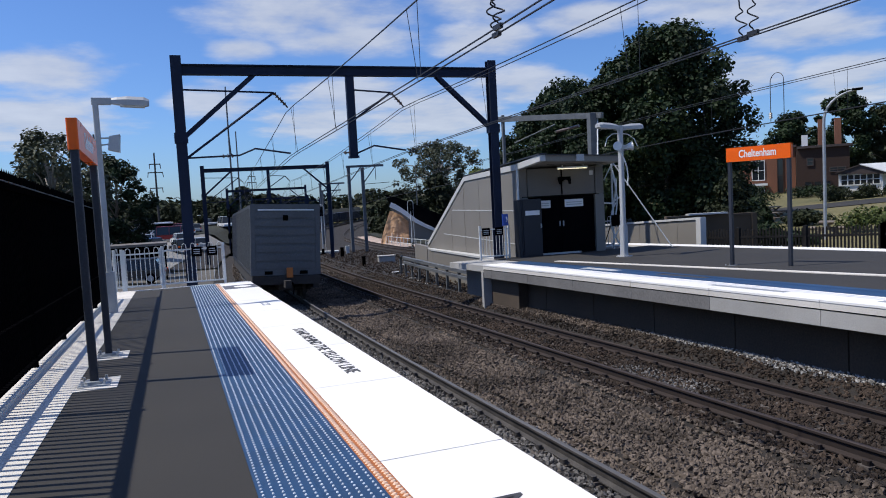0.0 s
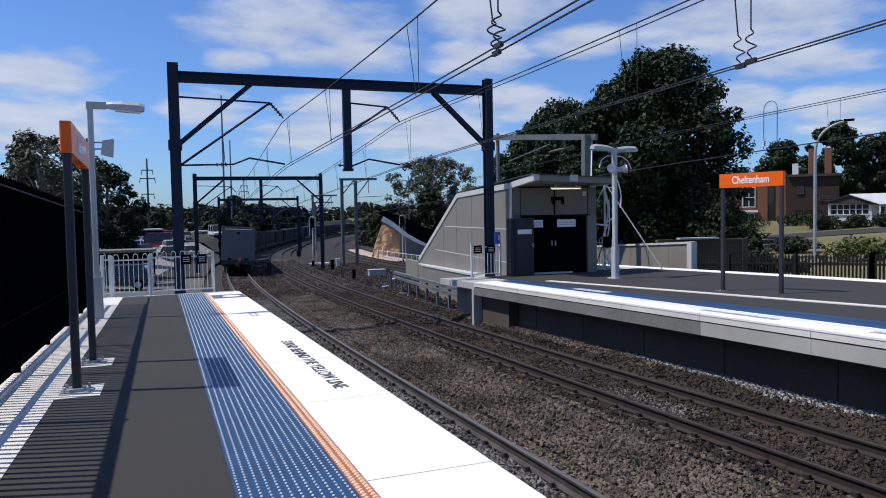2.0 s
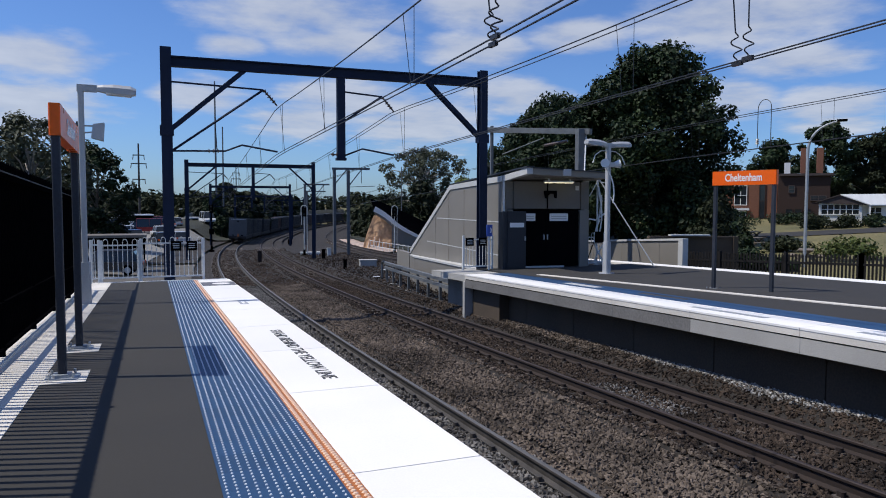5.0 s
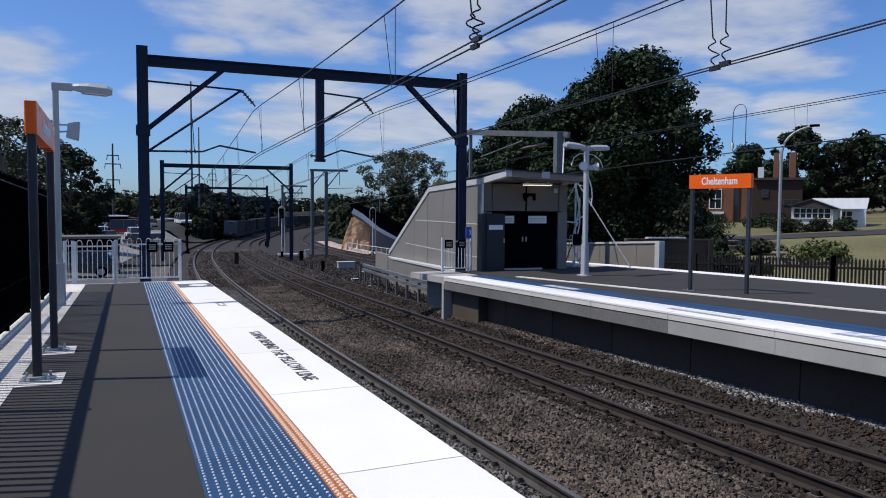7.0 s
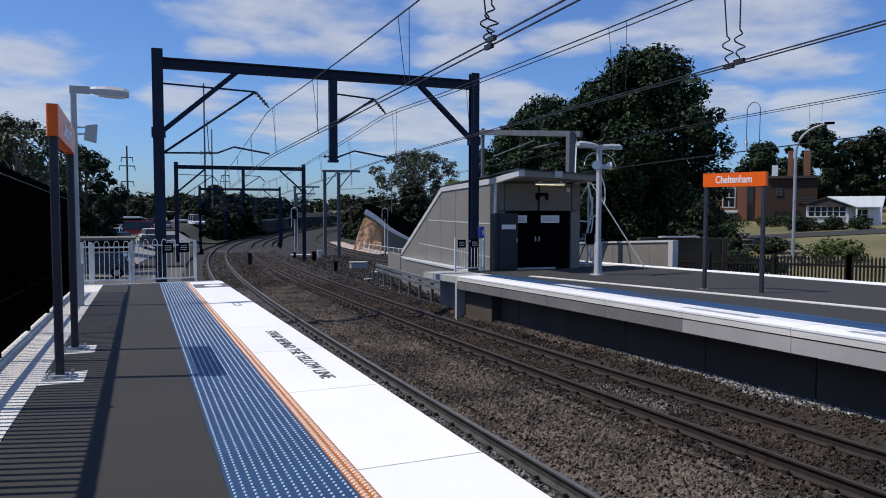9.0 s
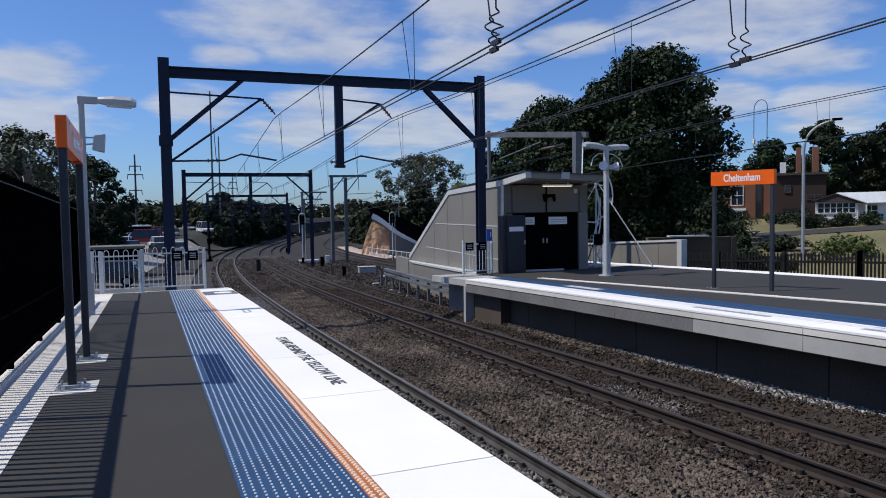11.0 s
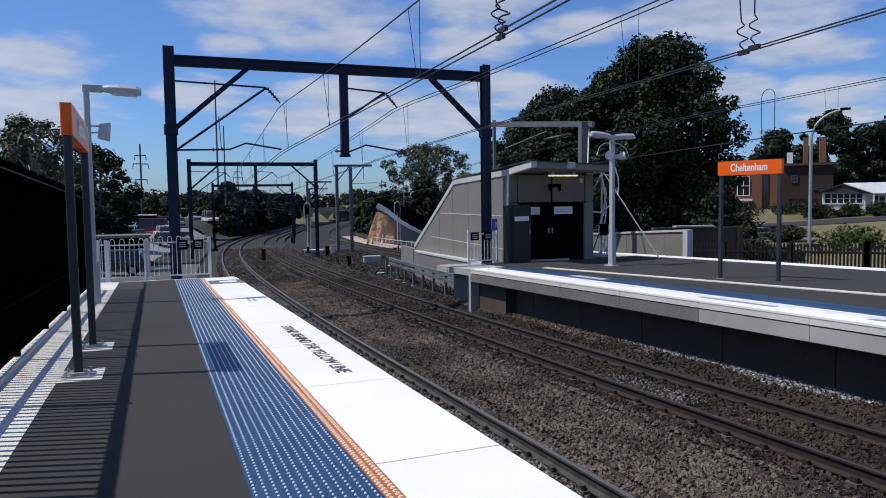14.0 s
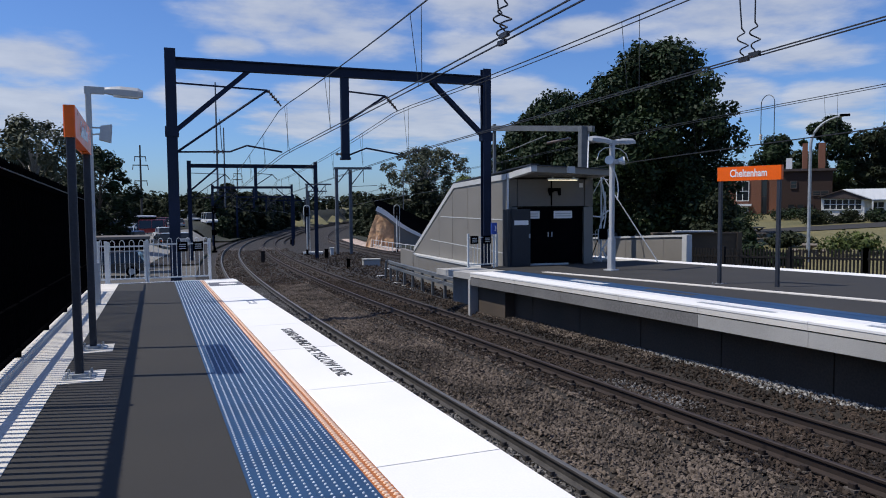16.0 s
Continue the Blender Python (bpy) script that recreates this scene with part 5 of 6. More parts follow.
build_tree(stand(33.95, 43.1), "large dense dark green tree behind the ramp wall", 3, 14.1, 6.45, 0.3, 1.25, 165, 62000, 0.15, LEAF_DARK, taper=0.0, shell=0.5)
build_tree(stand(30.3, 46.5), "dark green tree crowded against a larger one", 5, 11.3, 3.3, 0.5, 1.0, 48, 20000, 0.135, LEAF_DARK)
build_tree(stand(36.2, 60.0), "dark tree with a rounded uneven crown", 8, 13.4, 5.8, 1.0, 1.15, 90, 30000, 0.16, LEAF_DARK, flat=0.15)
build_tree(stand(34.8, 64.2), "dark tree with thin upper branches", 9, 11.6, 4.8, 1.0, 1.0, 50, 18000, 0.17, LEAF_DARK, flat=0.15)
build_tree(stand(33.6, 59.5), "dark tree with dense low foliage", 41, 12.0, 4.6, 0.6, 1.1, 60, 20000, 0.16, LEAF_DARK, flat=0.15)
build_tree(stand(30.2, 52.3), "dark green tree behind the entrance building", 12, 9.2, 3.8, 0.5, 1.05, 50, 18000, 0.15, LEAF_DARK, flat=0.15)
build_tree(stand(32.0, 52.5), "dark green tree behind the entrance building", 14, 10.5, 4.0, 0.4, 1.05, 55, 20000, 0.15, LEAF_DARK, flat=0.15)
build_tree(stand(30.5, 33.1), "low olive green shrub beside the lawn", 15, 3.4, 1.5, 0.0, 0.7, 14, 5000, 0.11, LEAF_SCRUB, category="shrub")
build_tree(stand(33.0, 34.0), "low dark shrub beside the lawn", 16, 1.7, 1.5, 0.0, 0.5, 12, 3500, 0.11, LEAF_DARK, category="shrub")

# spreading gum trees with open crowns
build_tree(stand(42.0, 112.4), "tall grey green gum tree with an open spreading crown", 21, 13.2, 7.9, 3.8, 0.95, 120, 11000, 0.2, LEAF_GUM, bark=PALE_BARK, taper=-0.4, flat=1.2, shell=0.4, r=0.4, limbs=34)
build_tree(stand(36.0, 116.0), "scrubby tree under the gum", 22, 7.0, 4.4, 0.3, 1.5, 20, 7000, 0.3, LEAF_SCRUB)
build_tree(stand(46.0, 104.0), "bright green bushy tree under the gum", 23, 7.0, 3.6, 0.3, 1.5, 20, 7000, 0.3, LEAF_LIGHT)
build_tree(stand(-8.0, 59.3), "grey green gum tree with sunlit open crown behind the fence", 24, 10.9, 5.0, 3.6, 0.8, 70, 9500, 0.15, LEAF_GUM, bark=PALE_BARK, taper=-0.3, flat=1.2, shell=0.35, r=0.22, limbs=30)
build_tree(stand(-13.6, 58.0), "grey green gum tree behind the fence", 25, 9.6, 3.4, 2.4, 0.72, 40, 7000, 0.15, LEAF_GUM, bark=PALE_BARK, flat=1.2, shell=0.35, limbs=16)
build_tree(stand(-5.0, 74.5), "dark gum tree with ragged layered branches", 26, 10.0, 4.1, 1.6, 0.8, 60, 11000, 0.16, LEAF_DARK, flat=1.0, shell=0.4, limbs=16)
build_tree(stand(-8.8, 66.0), "dark tree with dense low foliage", 27, 8.4, 3.0, 0.5, 1.2, 22, 8000, 0.22, LEAF_SCRUB)

build_tree(stand(78.8, 73.8), "dark green tree behind the brick hall", 71, 9.7, 4.6, 0.6, 1.0, 50, 12000, 0.2, LEAF_DARK, shell=0.45)
build_tree(stand(82.7, 69.5), "tall dark green tree behind the chimneys", 72, 12.0, 4.4, 1.0, 1.0, 50, 12000, 0.2, LEAF_DARK, taper=0.4, shell=0.45)
build_tree(stand(88.1, 67.5), "broad dark green tree behind the brick hall", 73, 9.6, 4.8, 0.6, 1.0, 50, 12000, 0.2, LEAF_SCRUB, shell=0.45)

# background trees: a few shapes repeated
kinds_of_tree = [
    build_tree(stand(92.0, 58.0), "dark tree on the skyline behind the brick hall", 31, 10.5, 4.6, 0.5, 1.2, 46, 2900, 0.39, LEAF_SCRUB, group="background trees"),
    build_tree(stand(97.0, 70.0), "dark tree on the skyline behind the brick hall", 32, 11.0, 4.4, 0.8, 1.15, 46, 2900, 0.39, LEAF_DARK, group="background trees"),
    build_tree(stand(15.5, 172.0), "dark scrubby tree beside the far curve", 33, 8.0, 4.6, 0.2, 1.2, 44, 2500, 0.52, LEAF_SCRUB, group="background trees"),
]
spots = []
rs = np.random.RandomState(7)


def plant(x, y, top):
    """A spot for a background tree that should reach the height top."""
    spots.append((x, y, top - float(land(x, y))))


for k in range(24):     # outside of the far curve
    p, _ = along(142 + k * 8.0, -7.0 - 6 * rs.rand())
    plant(p.x, p.y, 2.2 + 2.2 * rs.rand())
for k in range(44):     # scrub on the bank beside the curve
    p, _ = along(100 + k * 3.0, -4.4 - 2.4 * rs.rand())
    slant = min(1.0, max(0.0, (p.x / p.y - 0.078) / 0.036))
    top = -1.3 + (4.7 + 0.9 * rs.rand()) * slant
    if slant > 0.02:
        plant(p.x, p.y, top)
for k in range(20):
    p, _ = along(120 + k * 11, -18 - 14 * rs.rand())
    plant(p.x, p.y, 2.2 + 1.8 * rs.rand())
for k in range(16):     # thicket close behind the outer track
    p, _ = along(98 + k * 6, 21.5 + 3 * rs.rand())
    plant(p.x, p.y, 0.8 + 2.4 * rs.rand())
for k in range(30):     # behind the outer track
    p, _ = along(88 + k * 8, 27 + 16 * rs.rand())
    plant(p.x, p.y, 2.6 + 3.0 * rs.rand())
for k in range(14):     # beyond the car park
    plant(-9 - 20 * rs.rand() - 0.6 * k, 84 + 8.0 * k, 1.5 + 1.0 * rs.rand())
for k in range(10):
    plant(-8 + 2.4 * k + rs.rand(), 190 + 8 * rs.rand(), 2.2 + 1.6 * rs.rand())
for x, y, top in ((94, 62, 10), (84, 52, 7.5), (70, 82, 8.5), (62, 88, 8), (56, 92, 7), (88, 44, 7.5), (80, 40, 6.5), (100, 48, 9), (74, 90, 9)):
    plant(x, y, top)
HEIGHTS = (10.5, 11.0, 8.0)
for i, (x, y, h) in enumerate(spots):
    q = (i * 7 + 1) % 3
    copy_thing(kinds_of_tree[q], stand(x, y, 47.0 * i, h / HEIGHTS[q]))


def far_woods():
    rnd = np.random.RandomState(11)
    Vs, Ts, o = [], [], 0
    for k in range(420):
        a = rnd.uniform(-0.75, 1.35)
        d = rnd.uniform(230, 420)
        x, y = d * math.sin(a), d * math.cos(a)
        if abs(x - along(d)[0].x) < 14 and d < 330:
            continue
        h = rnd.uniform(4, 8) * (d / 300) ** 0.5
        z = float(land(x, y))
        lobes = [(x + rnd.normal() * 3, y + rnd.normal() * 3, z + h * q, 3.4, 3.4, 2.2) for q in (0.25, 0.5, 0.75)]
        V, T = leaf_cloud(lobes, 170, 1.1, rnd, 0.8, 0.6)
        Vs.append(V), Ts.append(T + o)
        o += len(V)
    tagged(new("far_woods", leaf_mesh("far_woods", np.concatenate(Vs), np.concatenate(Ts), LEAF_SCRUB)), "dark bushland on the low skyline", "woods", kind="stuff")


far_woods()


# ---- shrubs and lawn furniture ----
def build_bush(x, y, r, h, seed, leaf, label):
    rnd = np.random.RandomState(seed)
    b = thing("bush", stand(x, y), label, "bush", "garden bushes")
    lobes = [(r * 0.6 * rnd.normal() * 0.6, r * 0.6 * rnd.normal() * 0.6, h * (0.3 + 0.5 * rnd.rand()), r * 0.5, r * 0.5, h * 0.3) for k in range(9)]
    V, T = leaf_cloud(lobes, 700 if leaf == LEAF_LIGHT else 1800, 0.1, rnd)
    part("foliage", leaf_mesh("foliage", V, T, leaf), None, b)
    m = Mesh()
    for k in range(4):
        m.tube([(0, 0, -0.1), lobes[k][:3]], 0.04, 5, 0.012)
    part("stems", m, BARK, b)


for i, (x, y, r, h, leaf) in enumerate([(33.3, 27.2, 1.2, 1.5, LEAF_LIGHT), (34.9, 26.6, 1.2, 1.2, LEAF_LIGHT), 
                                       (44.0, 46.0, 1.6, 1.8, LEAF_DARK), (54.0, 56.0, 2.0, 1.8, LEAF_DARK), (57.0, 52.0, 2.0, 1.4, LEAF_DARK), (51.6, 44.4, 1.3, 1.3, LEAF_SCRUB), (53.4, 43.0, 1.3, 1.2, LEAF_SCRUB), (55.2, 41.6, 1.3, 1.2, LEAF_DARK), (25.6, 28.6, 1.2, 1.5, LEAF_DARK), (26.8, 27.6, 1.2, 1.2, LEAF_DARK), (28.2, 26.6, 1.1, 0.7, LEAF_DARK), (36.0, 33.0, 1.4, 1.0, LEAF_SCRUB)]):
    build_bush(x, y, r, h, 60 + i, leaf, "rounded garden bush on the lawn")


def build_picnic_table(x, y, turn):
    t = thing("picnic_table", stand(x, y, turn, 1, 0), "brown timber picnic table on the lawn", "picnic table", "picnic tables")
    part("tabletop", Mesh().box(-0.9, 0.9, -0.35, 0.35, 0.7, 0.75), BARK, t)
    for s in (-1, 1):
        part("bench", Mesh().box(-0.9, 0.9, s * 0.65 - 0.13, s * 0.65 + 0.13, 0.42, 0.46), BARK, t)
        part("trestle", Mesh().bar((s * 0.65, -0.65, 0.0), (s * 0.65, 0.3, 0.72), 0.06, 0.09).bar((s * 0.65, 0.65, 0.0), (s * 0.65, -0.3, 0.72), 0.06, 0.09).box(s * 0.65 - 0.03, s * 0.65 + 0.03, -0.75, 0.75, 0.34, 0.42), BARK, t)


build_picnic_table(40.5, 40.0, 20)
build_picnic_table(31.5, 27.5, 40)
build_picnic_table(36.5, 36.0, 10)


# ---- picket fence and walls behind the island ----
def build_picket_fence():
    pts = [Vector((20.6, 25.4)), Vector((23.3, 18.0)), Vector((26.6, 6.0))]
    f = thing("picket_fence", Matrix(), "dark pointed picket fence along the park edge", "fence")
    dark = material("fence_timber", (0.013, 0.012, 0.012), 0.8, fine=30, vary=0.4, spec=0.2, random_ob=0.2)
    pk = Mesh().box(-0.033, 0.033, -0.012, 0.012, 0, 1.42)
    pk.add([(-0.033, -0.012, 1.42), (0.033, -0.012, 1.42), (0.033, 0.012, 1.42), (-0.033, 0.012, 1.42), (0, 0, 1.52)], [(0, 1, 4), (1, 2, 4), (2, 3, 4), (3, 0, 4)])
    pk = pk.data("picket", dark)
    for a, b in zip(pts, pts[1:]):
        d = b - a
        n = int(d.length / 0.125)
        turn = math.degrees(math.atan2(d.y, d.x))
        zt = lambda p: -0.28 + (25.4 - p.y) * 0.03 - 1.52
        for i in range(n):
            p = a + d * (i / n)
            piece("picket", pk, f, Matrix.Translation((p.x, p.y, zt(p))) @ pose(0, 0, 0, 0, 0, turn))
        for z in (0.35, 1.15):
            part("rail", Mesh().bar((a.x, a.y, zt(a) + z), (b.x, b.y, zt(b) + z), 0.05, 0.08), dark, f)
        k = max(2, int(d.length / 2.4))
        for i in range(k + 1):
            p = a + d * (i / k)
            part("post", Mesh().box(p.x - 0.06, p.x + 0.06, p.y - 0.06, p.y + 0.06, zt(p) - 0.7, zt(p) + 1.55), dark, f)


build_picket_fence()


def wall_between(name, a, b, z_top_a, z_top_b, thick, mat, cap, label, down=2.2, panels=0):
    w = thing(name, Matrix(), label, "wall")
    a, b = Vector(a), Vector(b)
    d = (b - a).normalized()
    n = Vector((-d.y, d.x)) * thick / 2
    k = max(1, panels)
    for i in range(k):
        p, q = a.lerp(b, i / k) + d * 0.01, a.lerp(b, (i + 1) / k) - d * 0.01
        zp, zq = z_top_a + (z_top_b - z_top_a) * i / k, z_top_a + (z_top_b - z_top_a) * (i + 1) / k
        vs = [(*(p - n), zp - down), (*(q - n), zq - down), (*(q + n), zq - down), (*(p + n), zp - down), (*(p - n), zp), (*(q - n), zq), (*(q + n), zq), (*(p + n), zp)]
        part("wall_panel", Mesh().add(vs, [(3, 2, 1, 0), (4, 5, 6, 7), (0, 1, 5, 4), (1, 2, 6, 5), (2, 3, 7, 6), (3, 0, 4, 7)]), mat, w)
    part("coping", Mesh().bar((a.x, a.y, z_top_a + 0.04), (b.x, b.y, z_top_b + 0.04), thick + 0.1, 0.09), cap, w)
    part("end_post", Mesh().box(b.x - 0.14, b.x + 0.14, b.y - 0.14, b.y + 0.14, z_top_b - down, z_top_b + 0.08), cap, w)
    return w


wall_between("ramp_wall", (21.2, 33.0), (20.17, 23.6), -0.28, 0.24, 0.18, HUT_PANEL, HUT_CAP, "pale grey panelled wall of a ramp behind the tracks", panels=6)
wall_between("garden_wall", (20.6, 26.4), (24.4, 25.2), 0.22, 0.2, 0.2, DARK_CONCRETE, DARK_CONCRETE, "dark grey wall with a pale coping piece")
cp = thing("coping_slab", pose(22.3, 25.7, 0.31, 0, 0, -17), "short pale slab lying on the dark wall", "slab")
part("slab", Mesh().box(-0.9, 0.9, -0.2, 0.2, 0.0, 0.07, bev=0.02), HUT_CAP, cp)


# ---- street lamp on the lawn ----
sl = thing("street_lamp", stand(30.1, 26.35, 0, 1, 0.05), "tall galvanised street lamp with curved arm", "street lamp")
zb = float(land(30.1, 26.35))
part("pole", Mesh().tube([(0, 0, 0), (0, 0, 2.5)] + [(1.05 * (1 - math.cos(q)) ** 1.15, -1.2 * (1 - math.cos(q)) ** 1.15, 4.35 - zb + 1.5 * math.sin(q)) for q in np.linspace(0, 1.45, 9)], 0.08, 8, 0.045), GALV, sl)
part("lantern", Mesh().box(-0.1, 0.35, -0.1, 0.1, -0.05, 0.06, bev=0.03), BLACK_STEEL, sl, m=Matrix.Translation((0.86, -1.0, 5.86 - zb)) @ pose(0, 0, 0, 0, 0, -49))


# ---- brick hall and cottage ----
def window_unit(parent, m, w, h, panes, frame_mat):
    win = part("window", Mesh().box(-w / 2, w / 2, -0.03, 0.0, 0, h), GLASS, parent, m=m)
    part("window_frame", Mesh().box(-w / 2 - 0.08, -w / 2, -0.08, 0.02, -0.08, h + 0.08).box(w / 2, w / 2 + 0.08, -0.08, 0.02, -0.08, h + 0.08).box(-w / 2, w / 2, -0.08, 0.02, h, h + 0.08).box(-w / 2, w / 2, -0.08, 0.02, -0.08, 0), frame_mat, win)
    for k in range(1, panes):
        x = -w / 2 + w * k / panes
        part("glazing_bar", Mesh().box(x - 0.04, x + 0.04, -0.07, 0.01, 0, h), frame_mat, win)
    part("glazing_bar", Mesh().box(-w / 2, w / 2, -0.07, 0.01, h * 0.5 - 0.03, h * 0.5 + 0.03), frame_mat, win)


def build_hall():
    h = thing("brick_hall", pose(60.72, 64.72, 0.0, 0, 0, -46), "red brown brick hall with flat roof and tall chimneys", "building")
    # lit tone of the hall brick: the two wings carry sun and shade as colour
    orange = material("sunlit_brick", (0.2, 0.085, 0.05), 0.9, fine=8, broad=0.3, vary=0.2, bump=0.3)
    part("wall", Mesh().box(0.0, 5.85, 0, 9, -1.5, 5.3), orange, h, "brick wing in sunlit orange brown")
    part("wall", Mesh().box(5.9, 10.9, -2.0, 9, -1.5, 5.0), BRICK, h, "brick wing in shaded dark brown")
    part("roof", Mesh().box(-0.25, 5.95, -0.3, 9.2, 5.3, 5.55), TILE_ROOF, h)
    part("roof", Mesh().box(5.97, 11.2, -2.3, 9.2, 5.0, 5.25), TILE_ROOF, h)
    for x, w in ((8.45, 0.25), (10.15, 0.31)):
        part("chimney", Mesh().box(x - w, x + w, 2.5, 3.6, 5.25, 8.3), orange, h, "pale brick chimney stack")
    part("roof_vent", Mesh().box(6.5, 7.1, 1, 1.8, 5.25, 6.6), WHITE_WALL, h)
    window_unit(h, pose(2.05, -0.02, 1.9), 1.2, 2.1, 2, WHITE_WALL)
    part("window_sill", Mesh().box(0.6, 3.0, -0.5, 0.0, 1.25, 1.5), WHITE_WALL, h, "white canopy slab")
    window_unit(h, pose(2.0, -0.02, 0.0), 1.2, 1.1, 2, WHITE_WALL)
    window_unit(h, pose(4.3, -0.02, 0.4), 0.5, 3.8, 1, BRICK)
    for x in (7.0, 7.9, 8.8):
        window_unit(h, pose(x, -2.02, 0.6), 0.6, 0.8, 1, BRICK)
    window_unit(h, pose(7.2, -2.02, 3.2), 0.5, 0.7, 1, TILE_ROOF)
    window_unit(h, pose(9.8, -2.02, 2.4), 1.4, 0.4, 2, TILE_ROOF)


build_hall()


def build_cottage():
    c = thing("cottage", pose(54.85, 46.6, 0.0, 0, 0, -51), "white weatherboard cottage with pale iron roof", "house")
    part("wall", Mesh().box(0, 3.25, 0, 4.2, -1.0, 2.0).box(3.25, 5.85, 1.0, 5, -1.0, 1.8), WHITE_WALL, c)
    for k in range(11):
        part("weatherboard", Mesh().box(0.0, 3.26, -0.04, 0.0, -0.6 + k * 0.14, -0.47 + k * 0.14), WHITE_WALL, c)
    window_unit(c, pose(1.62, -0.05, 1.02), 2.85, 0.82, 6, WHITE_WALL)
    for x in (0.05, 3.2):
        part("corner_post", Mesh().box(x - 0.08, x + 0.08, -0.1, 0.02, -0.8, 2.0), WHITE_WALL, c)
    # iron roof falling to the verandah; over the bay the gable's shade is painted dark
    part("roof", Mesh().add([(1.6, -0.4, 2.76), (6.2, 3.6, 2.84), (5.9, 1.2, 1.86), (3.95, -0.4, 1.84), (1.6, -0.4, 2.68), (6.2, 3.6, 2.76), (5.9, 1.2, 1.78), (3.95, -0.4, 1.76)],
                            [(0, 3, 2, 1), (4, 5, 6, 7), (0, 4, 7, 3), (3, 7, 6, 2), (2, 6, 5, 1)]), IRON_ROOF, c)
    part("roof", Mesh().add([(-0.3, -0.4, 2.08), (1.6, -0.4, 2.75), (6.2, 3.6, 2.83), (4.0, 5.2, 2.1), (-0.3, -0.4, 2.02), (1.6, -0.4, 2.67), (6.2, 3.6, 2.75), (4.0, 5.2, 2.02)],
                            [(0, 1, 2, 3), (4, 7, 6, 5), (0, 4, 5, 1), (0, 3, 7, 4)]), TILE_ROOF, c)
    part("shaded_gable", Mesh().add([(-0.2, -0.3, 2.0), (3.8, -0.3, 1.8), (1.6, -0.3, 2.68), (-0.2, -0.2, 2.0), (3.8, -0.2, 1.8), (1.6, -0.2, 2.68)], [(0, 1, 2), (3, 5, 4), (0, 3, 4, 1)]), TILE_ROOF, c, "gable end coloured dark for the shade under its eaves")
    part("verandah_post", Mesh().box(3.82, 3.94, -0.36, -0.24, -1.0, 1.78), WHITE_WALL, c)
    part("verandah_floor", Mesh().box(3.26, 5.9, -0.4, 1.0, -1.2, -0.2), CONCRETE, c)
    window_unit(c, pose(4.3, 0.98, 0.7), 0.9, 0.9, 2, WHITE_WALL)


build_cottage()

# ---- galvanised portal over the outer track ----
gp = thing("overhead_gantry", Matrix(), "galvanised steel portal over the outer track", "gantry")
part("post", Mesh().box(16.25, 16.38, 33.6, 33.75, -2.0, 5.75), DULL_GALV, gp)
part("post", Mesh().box(18.05, 18.42, 28.2, 28.5, -2.2, 5.15), DULL_GALV, gp)
part("beam", Mesh().bar((16.05, 34.3, 5.6), (18.55, 28.0, 5.02), 0.22, 0.26), DULL_GALV, gp, "galvanised beam")
part("strut", Mesh().tube([(16.5, 32.8, 4.25), (17.5, 30.4, 4.9)], 0.03, 6), DULL_GALV, gp)
part("insulator", Mesh().tube([(17.6, 30.5, 4.55), (18.2, 29.4, 4.7)], 0.07, 8), INSULATOR, gp)
part("stay", Mesh().tube([(18.5, 28.3, 4.9), (15.9, 24.6, -0.6)], 0.03, 6), WHITE_STEEL, gp)
gp = thing("overhead_gantry", Matrix(), "galvanised cantilever mast beside the curve", "gantry")
for x, y in ((16.72, 70.0), (18.05, 69.7)):
    part("post", Mesh().box(x - 0.14, x + 0.14, y - 0.14, y + 0.14, -3.7, 5.3 - (x - 16.7) * 0.1), DULL_GALV, gp)
part("beam", Mesh().bar((16.5, 70.05, 5.3), (20.1, 69.15, 5.3), 0.2, 0.22), DULL_GALV, gp)
part("brace", Mesh().bar((18.1, 69.7, 3.6), (19.3, 69.35, 5.2), 0.1, 0.1), DULL_GALV, gp)
part("brace", Mesh().bar((16.7, 70.0, 3.7), (17.9, 69.7, 5.2), 0.1, 0.1), DULL_GALV, gp)
part("hanger", Mesh().tube([(19.3, 69.35, 5.2), (19.3, 69.35, 3.9)], 0.03, 6).tube([(17.9, 69.7, 3.5), (20.6, 69.0, 3.6)], 0.03, 6), DULL_GALV, gp)
copy_thing(gp, Matrix.Translation((3.6, 33.0, -0.6)))
copy_thing(gp, Matrix.Translation((10.5, 66.0, -0.9)))


# ---- stayed cable pole beside the entrance building ----
cpole = thing("cable_pole", pose(15.3, 22.6, -0.56), "slim pale pole with looped white cables and a stay", "cable pole")
part("pole", Mesh().tube([(0, 0, 0), (0, 0, 3.3)], 0.035, 8), WHITE_STEEL, cpole)
for k, (a, b, c) in enumerate(((0.1, 2.9, 1.3), (0.13, 2.6, 0.9), (-0.12, 3.1, 1.2), (0.22, 1.7, 0.1), (-0.2, 1.2, 0.05))):
    part("cable", Mesh().tube([(a * math.sin(q * 4.1 + k), -0.06 - 0.03 * k, b + (c - b) * q) for q in np.linspace(0, 1, 14)], 0.024, 6), WHITE_STEEL, cpole)
part("junction_box", Mesh().box(-0.2, 0.14, -0.24, -0.1, 0.85, 1.25, bev=0.02), BLACK_STEEL, cpole, "black junction box")
part("cross_pipe", Mesh().tube([(-0.5, -0.08, 1.72), (-0.1, -0.08, 1.68), (0.25, -0.08, 1.9), (0.5, -0.08, 1.92)], 0.03, 7), WHITE_STEEL, cpole)
part("stay", Mesh().tube([(0.05, 0, 3.2), (1.6, -1.3, 0.0)], 0.024, 6), WHITE_STEEL, cpole, "white diagonal stay")
